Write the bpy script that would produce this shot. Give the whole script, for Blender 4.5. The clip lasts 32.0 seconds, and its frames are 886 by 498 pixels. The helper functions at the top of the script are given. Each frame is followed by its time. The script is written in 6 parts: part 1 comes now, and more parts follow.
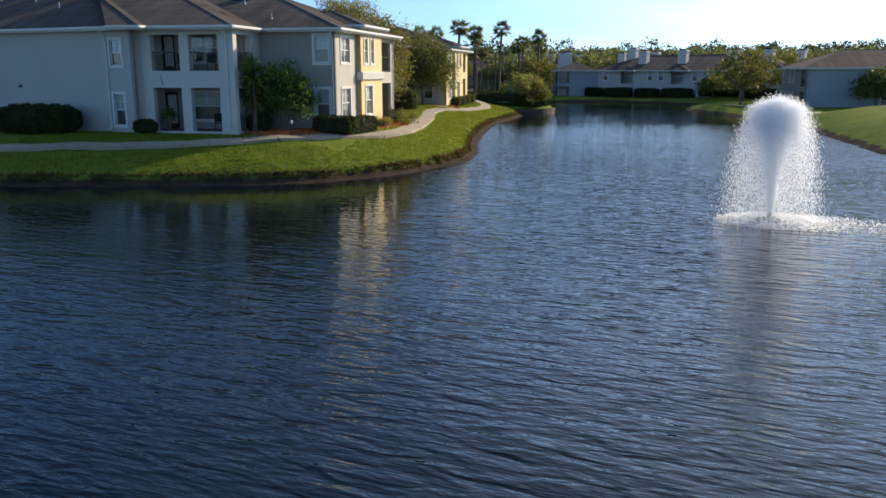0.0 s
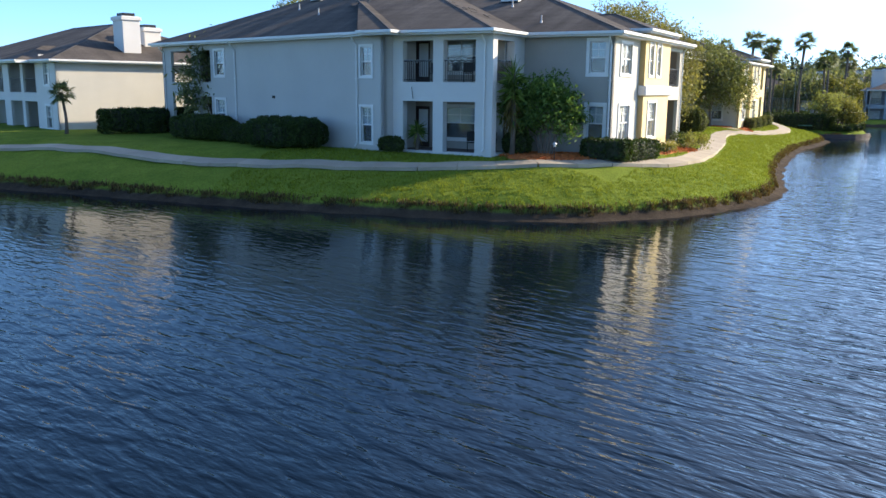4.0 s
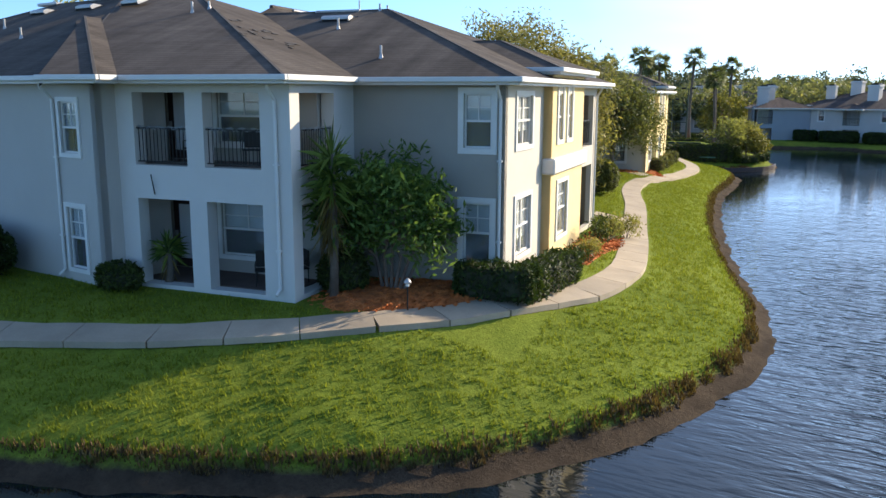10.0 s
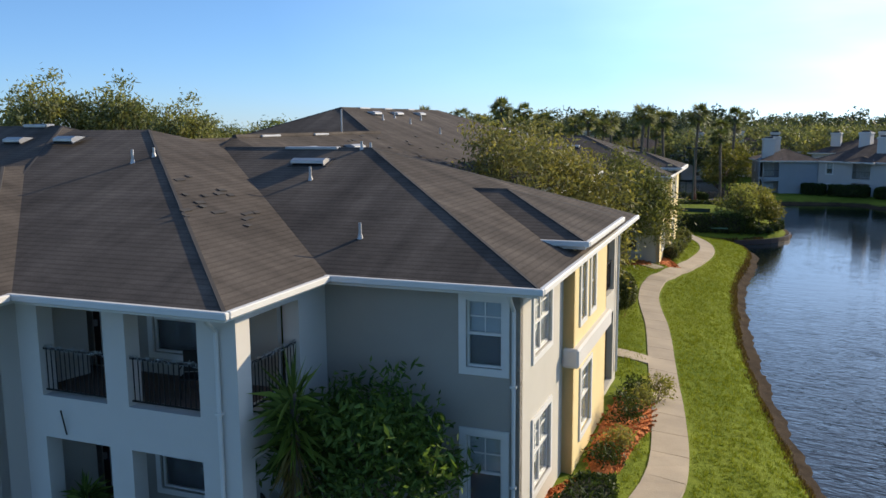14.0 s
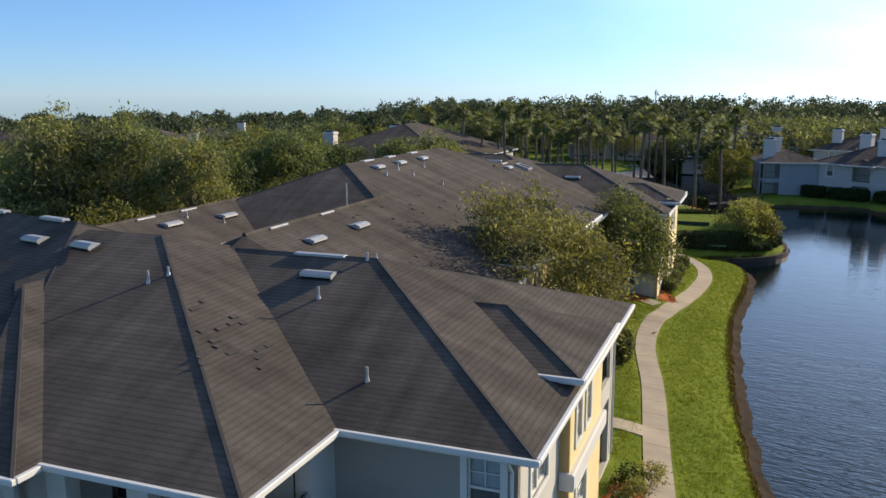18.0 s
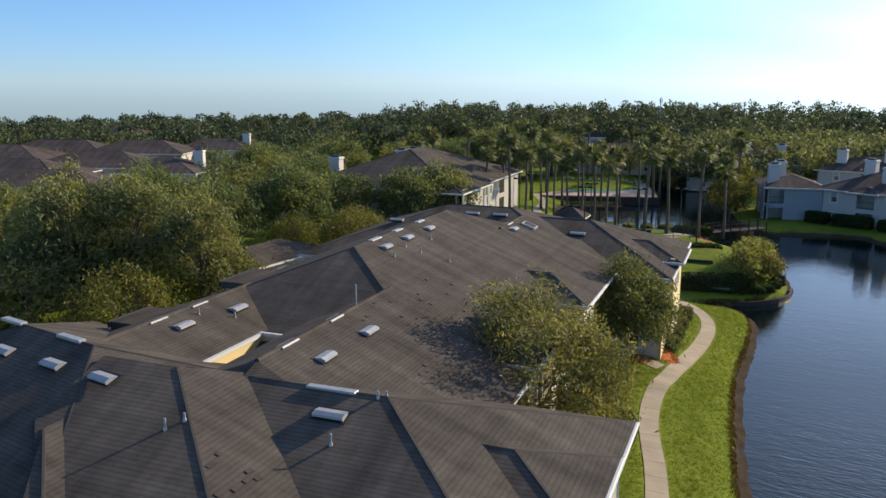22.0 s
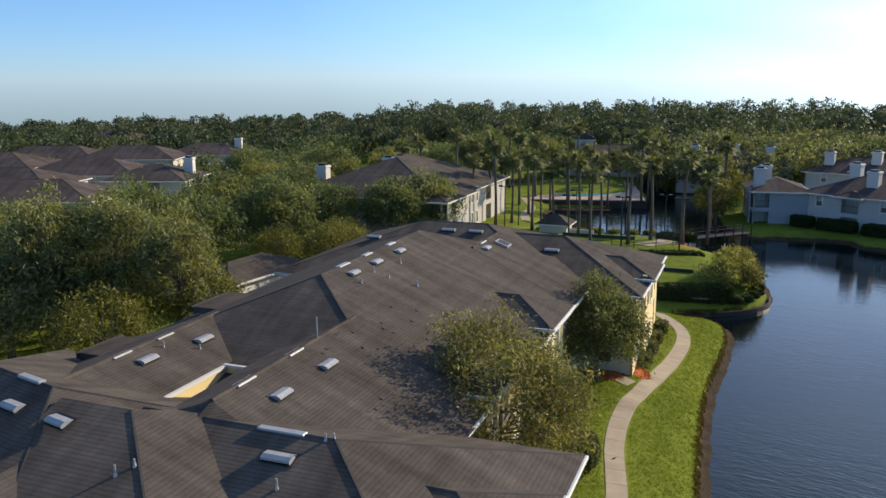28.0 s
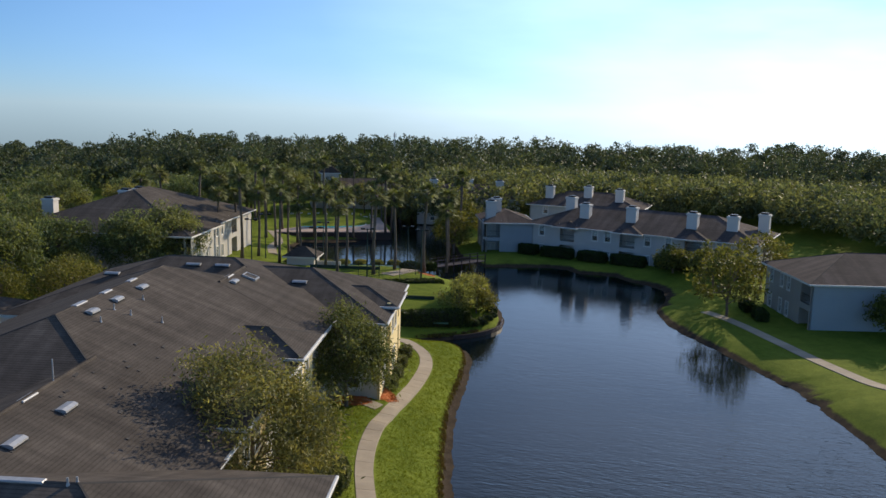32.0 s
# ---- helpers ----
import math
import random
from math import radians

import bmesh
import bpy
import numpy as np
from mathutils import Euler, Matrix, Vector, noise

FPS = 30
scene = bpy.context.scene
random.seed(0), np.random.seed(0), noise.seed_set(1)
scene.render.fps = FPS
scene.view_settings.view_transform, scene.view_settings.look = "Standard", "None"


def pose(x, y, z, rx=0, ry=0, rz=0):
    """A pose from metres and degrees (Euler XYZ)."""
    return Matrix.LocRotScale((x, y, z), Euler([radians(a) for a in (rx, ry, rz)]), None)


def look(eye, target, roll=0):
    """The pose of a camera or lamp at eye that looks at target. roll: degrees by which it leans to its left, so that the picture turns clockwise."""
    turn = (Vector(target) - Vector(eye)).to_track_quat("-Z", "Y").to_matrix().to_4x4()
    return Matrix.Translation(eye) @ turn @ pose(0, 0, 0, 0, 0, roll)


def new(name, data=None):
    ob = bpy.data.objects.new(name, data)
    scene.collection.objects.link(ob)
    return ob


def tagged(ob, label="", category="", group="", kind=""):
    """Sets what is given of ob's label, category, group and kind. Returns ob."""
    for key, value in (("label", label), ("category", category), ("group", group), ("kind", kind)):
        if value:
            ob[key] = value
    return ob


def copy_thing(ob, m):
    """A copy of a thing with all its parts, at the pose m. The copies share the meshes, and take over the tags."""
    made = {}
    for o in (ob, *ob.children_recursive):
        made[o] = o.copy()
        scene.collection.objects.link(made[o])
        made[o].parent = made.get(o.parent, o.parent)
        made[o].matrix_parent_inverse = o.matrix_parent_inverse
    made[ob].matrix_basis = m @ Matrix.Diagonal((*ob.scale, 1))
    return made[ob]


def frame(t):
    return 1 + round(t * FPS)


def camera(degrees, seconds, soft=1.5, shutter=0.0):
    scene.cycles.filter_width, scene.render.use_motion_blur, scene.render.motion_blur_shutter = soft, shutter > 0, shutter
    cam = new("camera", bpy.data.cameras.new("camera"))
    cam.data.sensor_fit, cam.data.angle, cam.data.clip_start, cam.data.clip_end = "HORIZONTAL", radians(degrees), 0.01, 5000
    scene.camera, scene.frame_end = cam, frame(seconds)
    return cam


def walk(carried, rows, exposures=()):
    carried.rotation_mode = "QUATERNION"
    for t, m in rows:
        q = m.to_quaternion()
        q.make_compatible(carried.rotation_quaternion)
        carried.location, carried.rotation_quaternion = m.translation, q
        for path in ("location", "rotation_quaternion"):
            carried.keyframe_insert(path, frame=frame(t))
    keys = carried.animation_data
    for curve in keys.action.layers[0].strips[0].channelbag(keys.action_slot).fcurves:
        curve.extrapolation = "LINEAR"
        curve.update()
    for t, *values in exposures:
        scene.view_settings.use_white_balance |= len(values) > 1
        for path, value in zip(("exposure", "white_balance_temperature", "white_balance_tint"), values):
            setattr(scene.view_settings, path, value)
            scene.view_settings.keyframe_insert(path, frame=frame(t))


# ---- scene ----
cam = camera(56.7, 32.0)
PATH = [
    (0, (0.224, -1.821, 5.285), (0.215, 7.951, 3.162), -0.05),
    (0.5, (-0.141, -0.277, 5.142), (-0.749, 9.486, 3.064), 0.06),
    (1, (-0.305, 1.245, 5.117), (-1.223, 11.002, 3.128), 0.50),
    (1.5, (-0.432, 2.358, 5.011), (-1.475, 12.118, 3.101), 0.48),
    (2, (-0.671, 3.569, 5.097), (-2.007, 13.305, 3.247), 0.25),
    (2.5, (-0.956, 4.647, 5.259), (-2.681, 14.332, 3.464), 0.49),
    (4.5, (-1.164, 7.561, 5.002), (-4.392, 16.820, 3.040), 0.50),
    (5, (-1.252, 9.342, 5.060), (-3.707, 18.839, 3.116), 0.36),
    (5.5, (-1.396, 10.474, 5.210), (-1.911, 20.261, 3.218), -0.35),
    (6, (-1.602, 11.028, 5.260), (-1.354, 20.836, 3.326), -1.16),
    (6.5, (-1.834, 12.671, 5.439), (-1.429, 22.487, 3.572), -0.64),
    (7, (-1.925, 14.300, 5.458), (-2.180, 24.136, 3.674), -0.72),
    (7.5, (-2.345, 16.185, 5.643), (-3.196, 25.993, 3.886), -0.18),
    (8, (-2.809, 17.983, 5.892), (-4.185, 27.741, 4.190), -0.11),
    (8.5, (-3.068, 19.410, 6.228), (-4.626, 29.145, 4.555), -0.07),
    (9, (-3.334, 20.901, 6.562), (-4.959, 30.635, 4.945), 0.65),
    (9.5, (-3.565, 22.179, 6.840), (-5.213, 31.882, 5.066), 0.42),
    (10, (-3.843, 23.635, 7.196), (-5.485, 33.322, 5.336), 0.22),
    (10.5, (-4.104, 24.947, 7.537), (-5.730, 34.626, 5.623), 0.13),
    (11, (-4.380, 26.421, 7.943), (-6.011, 36.096, 6.012), -0.19),
    (11.5, (-4.659, 27.886, 8.356), (-6.286, 37.611, 6.686), -0.14),
    (12, (-4.818, 29.019, 8.798), (-6.453, 38.856, 8.044), -0.45),
    (12.5, (-4.907, 29.352, 9.173), (-6.461, 39.135, 7.805), -0.48),
    (13, (-4.846, 29.330, 9.753), (-6.407, 39.092, 8.244), -0.64),
    (13.5, (-4.841, 29.323, 10.284), (-6.417, 39.085, 8.792), -0.49),
    (14, (-4.809, 29.222, 10.821), (-6.406, 38.977, 9.309), -0.43),
    (14.5, (-4.790, 29.172, 11.314), (-6.385, 38.922, 9.767), -0.45),
    (15, (-4.766, 29.116, 11.842), (-6.380, 38.868, 10.329), -0.38),
    (15.5, (-4.761, 29.061, 12.345), (-6.417, 38.813, 10.876), -0.26),
    (17.5, (-4.725, 28.886, 14.549), (-6.319, 38.591, 12.744), -0.46),
    (18, (-4.771, 28.957, 15.123), (-6.379, 38.648, 13.254), -0.27),
    (18.5, (-4.741, 28.965, 15.752), (-6.387, 38.659, 13.931), -0.30),
    (19, (-4.719, 28.918, 16.363), (-6.387, 38.607, 14.536), -0.14),
    (19.5, (-4.775, 28.998, 16.995), (-6.451, 38.687, 15.175), -0.22),
    (20, (-4.774, 28.980, 17.600), (-6.462, 38.668, 15.785), -0.21),
    (20.5, (-4.797, 29.005, 18.195), (-6.489, 38.686, 16.346), -0.11),
    (21, (-4.869, 29.123, 18.720), (-6.543, 38.801, 16.842), 0.11),
    (21.5, (-4.938, 29.182, 19.256), (-6.601, 38.852, 17.329), 0.02),
    (22, (-5.015, 29.283, 19.828), (-6.658, 38.944, 17.838), 0.02),
    (22.5, (-4.980, 29.244, 20.394), (-6.634, 38.921, 18.490), 0.29),
    (23, (-5.018, 29.290, 20.870), (-6.651, 38.954, 18.883), 0.12),
    (23.5, (-4.941, 29.284, 21.277), (-6.517, 38.951, 19.258), 0.75),
    (24, (-4.910, 29.276, 21.299), (-6.431, 38.961, 19.323), 1.43),
    (24.5, (-4.894, 29.168, 21.208), (-6.420, 38.861, 19.280), 1.27),
    (25, (-4.926, 29.221, 21.073), (-6.482, 38.890, 19.050), 0.47),
    (25.5, (-4.819, 29.168, 21.088), (-6.423, 38.837, 19.100), 0.02),
    (27.5, (-3.745, 29.349, 21.358), (-5.391, 38.993, 19.289), -0.64),
    (28, (-3.177, 29.280, 21.553), (-4.823, 38.928, 19.502), -0.43),
    (28.5, (-2.845, 29.249, 21.569), (-4.365, 38.923, 19.541), 2.21),
    (29, (-2.826, 29.298, 21.556), (-4.318, 38.973, 19.514), 2.06),
    (29.5, (-2.809, 29.250, 21.496), (-4.294, 38.932, 19.484), 1.58),
    (30, (-2.857, 29.293, 21.421), (-4.346, 38.975, 19.415), 1.21),
    (30.5, (-2.800, 29.214, 21.519), (-4.213, 38.917, 19.552), 0.65),
    (31, (-2.817, 29.044, 21.468), (-3.556, 38.849, 19.647), 0.70),
    (31.5, (-2.943, 28.795, 21.367), (-2.805, 38.652, 19.690), 0.72),
    (32, (-3.077, 27.601, 21.858), (-1.698, 37.368, 20.216), 1.49),
]
EXPOSURES = ((0.0, 0.22, 6000, 10), (1.0, 0.58, 5700, 10), (2.5, 0.74, 5650, 10), (4.5, 1.1, 5700, 10), (7.0, 0.92, 5900, 10), (9.0, 0.86, 5950, 10), (11.0, 0.74, 5800, 10), (12.0, 0.48, 5600, 10), (14.0, 0.24, 5950, 10), (18.0, 0.2, 6000, 10), (30.0, 0.22, 5950, 10), (32.0, -0.12, 5850, 10))
walk(cam, [(t, look(eye, target, roll)) for t, eye, target, roll in PATH], EXPOSURES)

# ---------------------------------------------------------------- light
SUN_AZ, SUN_EL = 48.0, 21.0
world = bpy.data.worlds.new("sky_world")
scene.world = world
world.use_nodes = True
wn = world.node_tree.nodes
sky = wn.new("ShaderNodeTexSky")
sky.sky_type = "NISHITA"
sky.sun_disc = False
sky.sun_elevation = radians(SUN_EL)
sky.sun_rotation = radians(SUN_AZ)
sky.air_density, sky.dust_density, sky.ozone_density = 0.8, 0.0, 4.0
wn["Background"].inputs[1].default_value = 0.13
# thin bright haze round the sun, added to the clear sky
wl = world.node_tree.links
tcw = wn.new("ShaderNodeTexCoord")
dotn = wn.new("ShaderNodeVectorMath")
dotn.operation = "DOT_PRODUCT"
dotn.inputs[1].default_value = (math.sin(radians(SUN_AZ)) * math.cos(radians(SUN_EL)), math.cos(radians(SUN_AZ)) * math.cos(radians(SUN_EL)), math.sin(radians(SUN_EL)))
wl.new(tcw.outputs["Generated"], dotn.inputs[0])
hz = wn.new("ShaderNodeValToRGB")
for el, (p, c) in zip([hz.color_ramp.elements[0], hz.color_ramp.elements[1], hz.color_ramp.elements.new(0.6), hz.color_ramp.elements.new(0.78)], ((0.38, 0.0), (1.0, 1.0), (0.65, 0.12), (0.83, 0.5))):
    el.position, el.color = p, (c, c, c, 1)
wl.new(dotn.outputs["Value"], hz.inputs[0])
wmp = wn.new("ShaderNodeMapping")
wmp.inputs["Scale"].default_value = (1.0, 1.0, 4.5)
wl.new(tcw.outputs["Generated"], wmp.inputs[0])
cl = wn.new("ShaderNodeTexNoise")
cl.inputs["Scale"].default_value, cl.inputs["Detail"].default_value = 2.2, 5
wl.new(wmp.outputs[0], cl.inputs["Vector"])
cr = wn.new("ShaderNodeMapRange")
cr.inputs[1].default_value, cr.inputs[2].default_value, cr.inputs[3].default_value, cr.inputs[4].default_value = 0.35, 0.65, 0.6, 1.3
wl.new(cl.outputs[0], cr.inputs[0])
hm = wn.new("ShaderNodeMath")
hm.operation = "MULTIPLY"
wl.new(hz.outputs[0], hm.inputs[0])
wl.new(cr.outputs[0], hm.inputs[1])
hs_ = wn.new("ShaderNodeMix")
hs_.data_type, hs_.blend_type = "RGBA", "ADD"
hs_.inputs[7].default_value = (6.2, 6.4, 6.6, 1)
wl.new(hm.outputs[0], hs_.inputs[0])
# paler blue towards the horizon
sxw = wn.new("ShaderNodeSeparateXYZ")
wl.new(tcw.outputs["Generated"], sxw.inputs[0])
hr = wn.new("ShaderNodeValToRGB")
for el, (p, c) in zip([hr.color_ramp.elements[0], hr.color_ramp.elements[1], hr.color_ramp.elements.new(0.5)], ((0.0, (0.64, 0.76, 1.0, 1)), (0.35, (0.16, 0.16, 0.18, 1)), (0.21, (1.02, 1.03, 1.0, 1)))):
    el.position, el.color = p, c
wl.new(sxw.outputs[2], hr.inputs[0])
tint = wn.new("ShaderNodeMix")
tint.data_type, tint.blend_type = "RGBA", "MULTIPLY"
tint.inputs[0].default_value = 1.0
wl.new(sky.outputs[0], tint.inputs[6])
wl.new(hr.outputs[0], tint.inputs[7])
wl.new(tint.outputs[2], hs_.inputs[6])
wl.new(hs_.outputs[2], wn["Background"].inputs[0])
sun = new("sun", bpy.data.lights.new("sun", "SUN"))
sun.data.energy, sun.data.angle, sun.data.color = 5.0, radians(0.6), (1.0, 0.8, 0.53)
sd = Vector((math.sin(radians(SUN_AZ)) * math.cos(radians(SUN_EL)), math.cos(radians(SUN_AZ)) * math.cos(radians(SUN_EL)), math.sin(radians(SUN_EL))))
sun.matrix_world = look(sd * 400, (0, 0, 0))


# ---------------------------------------------------------------- materials
def ramp(nt, fac, stops):
    r = nt.nodes.new("ShaderNodeValToRGB")
    e = r.color_ramp.elements
    while len(e) < len(stops):
        e.new(0.5)
    for el, (p, c) in zip(e, stops):
        el.position, el.color = p, (*c, 1)
    nt.links.new(fac, r.inputs[0])
    return r.outputs[0]


def noise_out(nt, scale, detail=4, rough=0.6, coord="Object", stretch=None):
    tc = nt.nodes.new("ShaderNodeTexCoord")
    n = nt.nodes.new("ShaderNodeTexNoise")
    n.inputs["Scale"].default_value, n.inputs["Detail"].default_value, n.inputs["Roughness"].default_value = scale, detail, rough
    src = tc.outputs[coord]
    if stretch:
        mp = nt.nodes.new("ShaderNodeMapping")
        mp.inputs["Scale"].default_value = stretch
        nt.links.new(src, mp.inputs[0])
        src = mp.outputs[0]
    nt.links.new(src, n.inputs["Vector"])
    return n.outputs[0]


def mix(nt, fac, a, b, mode="MIX"):
    m = nt.nodes.new("ShaderNodeMix")
    m.data_type, m.blend_type = "RGBA", mode
    for sock, v in ((m.inputs[0], fac), (m.inputs[6], a), (m.inputs[7], b)):
        if isinstance(v, (int, float)):
            sock.default_value = v
        elif isinstance(v, tuple):
            sock.default_value = (*v, 1)
        else:
            nt.links.new(v, sock)
    return m.outputs[2]


def bump(nt, h, strength, dist, bsdf):
    b = nt.nodes.new("ShaderNodeBump")
    b.inputs["Strength"].default_value, b.inputs["Distance"].default_value = strength, dist
    nt.links.new(h, b.inputs["Height"])
    nt.links.new(b.outputs[0], bsdf.inputs["Normal"])


def material(name, color, rough=0.7, metal=0.0, var=0.12, scale=1.5, grain=25.0, relief=0.15, dist=0.02, rnd=0.0):
    m = bpy.data.materials.new(name)
    m.use_nodes = True
    nt = m.node_tree
    b = nt.nodes["Principled BSDF"]
    b.inputs["Roughness"].default_value, b.inputs["Metallic"].default_value = rough, metal
    big, small = noise_out(nt, scale, 5), noise_out(nt, grain, 3)
    lo, hi = tuple(c * (1 - var) for c in color), tuple(min(1, c * (1 + var)) for c in color)
    col = ramp(nt, big, [(0.3, lo), (0.7, hi)])
    col = mix(nt, min(1.0, var * 2.0), col, ramp(nt, small, [(0.3, (0.45, 0.45, 0.45)), (0.7, (0.62, 0.62, 0.62))]), "OVERLAY")
    if rnd:
        oi = nt.nodes.new("ShaderNodeObjectInfo")
        col = mix(nt, 1.0, col, ramp(nt, oi.outputs["Random"], [(0, (1 - rnd,) * 3), (1, (1, 1, 1))]), "MULTIPLY")
    nt.links.new(col, b.inputs["Base Color"])
    if relief:
        bump(nt, small, relief, dist, b)
    return m


def shingle_material(name, color):
    m = bpy.data.materials.new(name)
    m.use_nodes = True
    nt = m.node_tree
    b = nt.nodes["Principled BSDF"]
    b.inputs["Roughness"].default_value = 0.95
    b.inputs["Specular IOR Level"].default_value = 0.06
    tc = nt.nodes.new("ShaderNodeTexCoord")
    sep = nt.nodes.new("ShaderNodeSeparateXYZ")
    nt.links.new(tc.outputs["Object"], sep.inputs[0])
    mul = nt.nodes.new("ShaderNodeMath")
    mul.operation, mul.inputs[1].default_value = "MULTIPLY", 1 / 0.058
    nt.links.new(sep.outputs[2], mul.inputs[0])
    fr = nt.nodes.new("ShaderNodeMath")
    fr.operation = "FRACT"
    nt.links.new(mul.outputs[0], fr.inputs[0])
    fl = nt.nodes.new("ShaderNodeMath")
    fl.operation = "FLOOR"
    nt.links.new(mul.outputs[0], fl.inputs[0])
    wnz = nt.nodes.new("ShaderNodeTexWhiteNoise")
    wnz.noise_dimensions = "1D"
    nt.links.new(fl.outputs[0], wnz.inputs["W"])
    big, mid, small = noise_out(nt, 0.35, 5), noise_out(nt, 2.2, 5, 0.7, stretch=(1, 1, 6)), noise_out(nt, 30, 3)
    lo, hi = tuple(c * 0.78 for c in color), tuple(c * 1.18 for c in color)
    col = ramp(nt, big, [(0.3, lo), (0.7, hi)])
    col = mix(nt, 0.55, col, ramp(nt, mid, [(0.3, (0.36,) * 3), (0.7, (0.62,) * 3)]), "OVERLAY")
    col = mix(nt, 0.35, col, ramp(nt, small, [(0.3, (0.3,) * 3), (0.7, (0.7,) * 3)]), "OVERLAY")
    col = mix(nt, 0.35, col, ramp(nt, wnz.outputs[0], [(0, (0.4,) * 3), (1, (0.6,) * 3)]), "OVERLAY")
    # weathering streaks that run down the slope
    geo = nt.nodes.new("ShaderNodeNewGeometry")
    sn = nt.nodes.new("ShaderNodeSeparateXYZ")
    nt.links.new(geo.outputs["Normal"], sn.inputs[0])
    ab = []
    for k in (0, 1):
        an_ = nt.nodes.new("ShaderNodeMath")
        an_.operation = "ABSOLUTE"
        nt.links.new(sn.outputs[k], an_.inputs[0])
        ab.append(an_.outputs[0])
    gt = nt.nodes.new("ShaderNodeMath")
    gt.operation = "GREATER_THAN"
    nt.links.new(ab[0], gt.inputs[0])
    nt.links.new(ab[1], gt.inputs[1])
    sa, sb = noise_out(nt, 1.0, 4, 0.6, stretch=(1.1, 0.1, 0.1)), noise_out(nt, 1.0, 4, 0.6, stretch=(0.1, 1.1, 0.1))
    stk = mix(nt, gt.outputs[0], ramp(nt, sa, [(0.32, (0.36,) * 3), (0.7, (0.64, 0.63, 0.61))]), ramp(nt, sb, [(0.32, (0.36,) * 3), (0.7, (0.64, 0.63, 0.61))]))
    col = mix(nt, 0.9, col, stk, "OVERLAY")
    nt.links.new(mix(nt, 1.0, col, ramp(nt, fr.outputs[0], [(0.0, (0.72,) * 3), (0.2, (0.86,) * 3), (0.34, (1, 1, 1)), (1, (0.97,) * 3)]), "MULTIPLY"), b.inputs["Base Color"])
    bump(nt, fr.outputs[0], 1.0, 0.02, b)
    nt.nodes["Bump"].invert = True
    return m


def leaf_material(name, dark, light, trans=0.3, patch=0.0, spec=0.18):
    m = bpy.data.materials.new(name)
    m.use_nodes = True
    nt = m.node_tree
    b = nt.nodes["Principled BSDF"]
    b.inputs["Roughness"].default_value = 0.6
    b.inputs["Specular IOR Level"].default_value = spec
    geo = nt.nodes.new("ShaderNodeNewGeometry")
    oi = nt.nodes.new("ShaderNodeObjectInfo")
    col = ramp(nt, geo.outputs["Random Per Island"], [(0, dark), (0.75, light), (1, tuple(min(1, c * 1.35) for c in light))])
    col = mix(nt, 1.0, col, ramp(nt, oi.outputs["Random"], [(0, (0.72, 0.78, 0.7)), (1, (1.1, 1.0, 0.9))]), "MULTIPLY")
    if patch:
        pn = noise_out(nt, patch, 2, 0.5)
        col = mix(nt, 1.0, col, ramp(nt, pn, [(0.3, (0.55, 0.62, 0.6)), (0.5, (1.0, 1.0, 0.95)), (0.7, (1.4, 1.28, 0.92))]), "MULTIPLY")
    nt.links.new(col, b.inputs["Base Color"])
    t = nt.nodes.new("ShaderNodeBsdfTranslucent")
    nt.links.new(mix(nt, 1.0, col, (1.5, 1.5, 0.7), "MULTIPLY"), t.inputs[0])
    ms = nt.nodes.new("ShaderNodeMixShader")
    ms.inputs[0].default_value = trans
    nt.links.new(b.outputs[0], ms.inputs[1])
    nt.links.new(t.outputs[0], ms.inputs[2])
    nt.links.new(ms.outputs[0], nt.nodes["Material Output"].inputs[0])
    return m


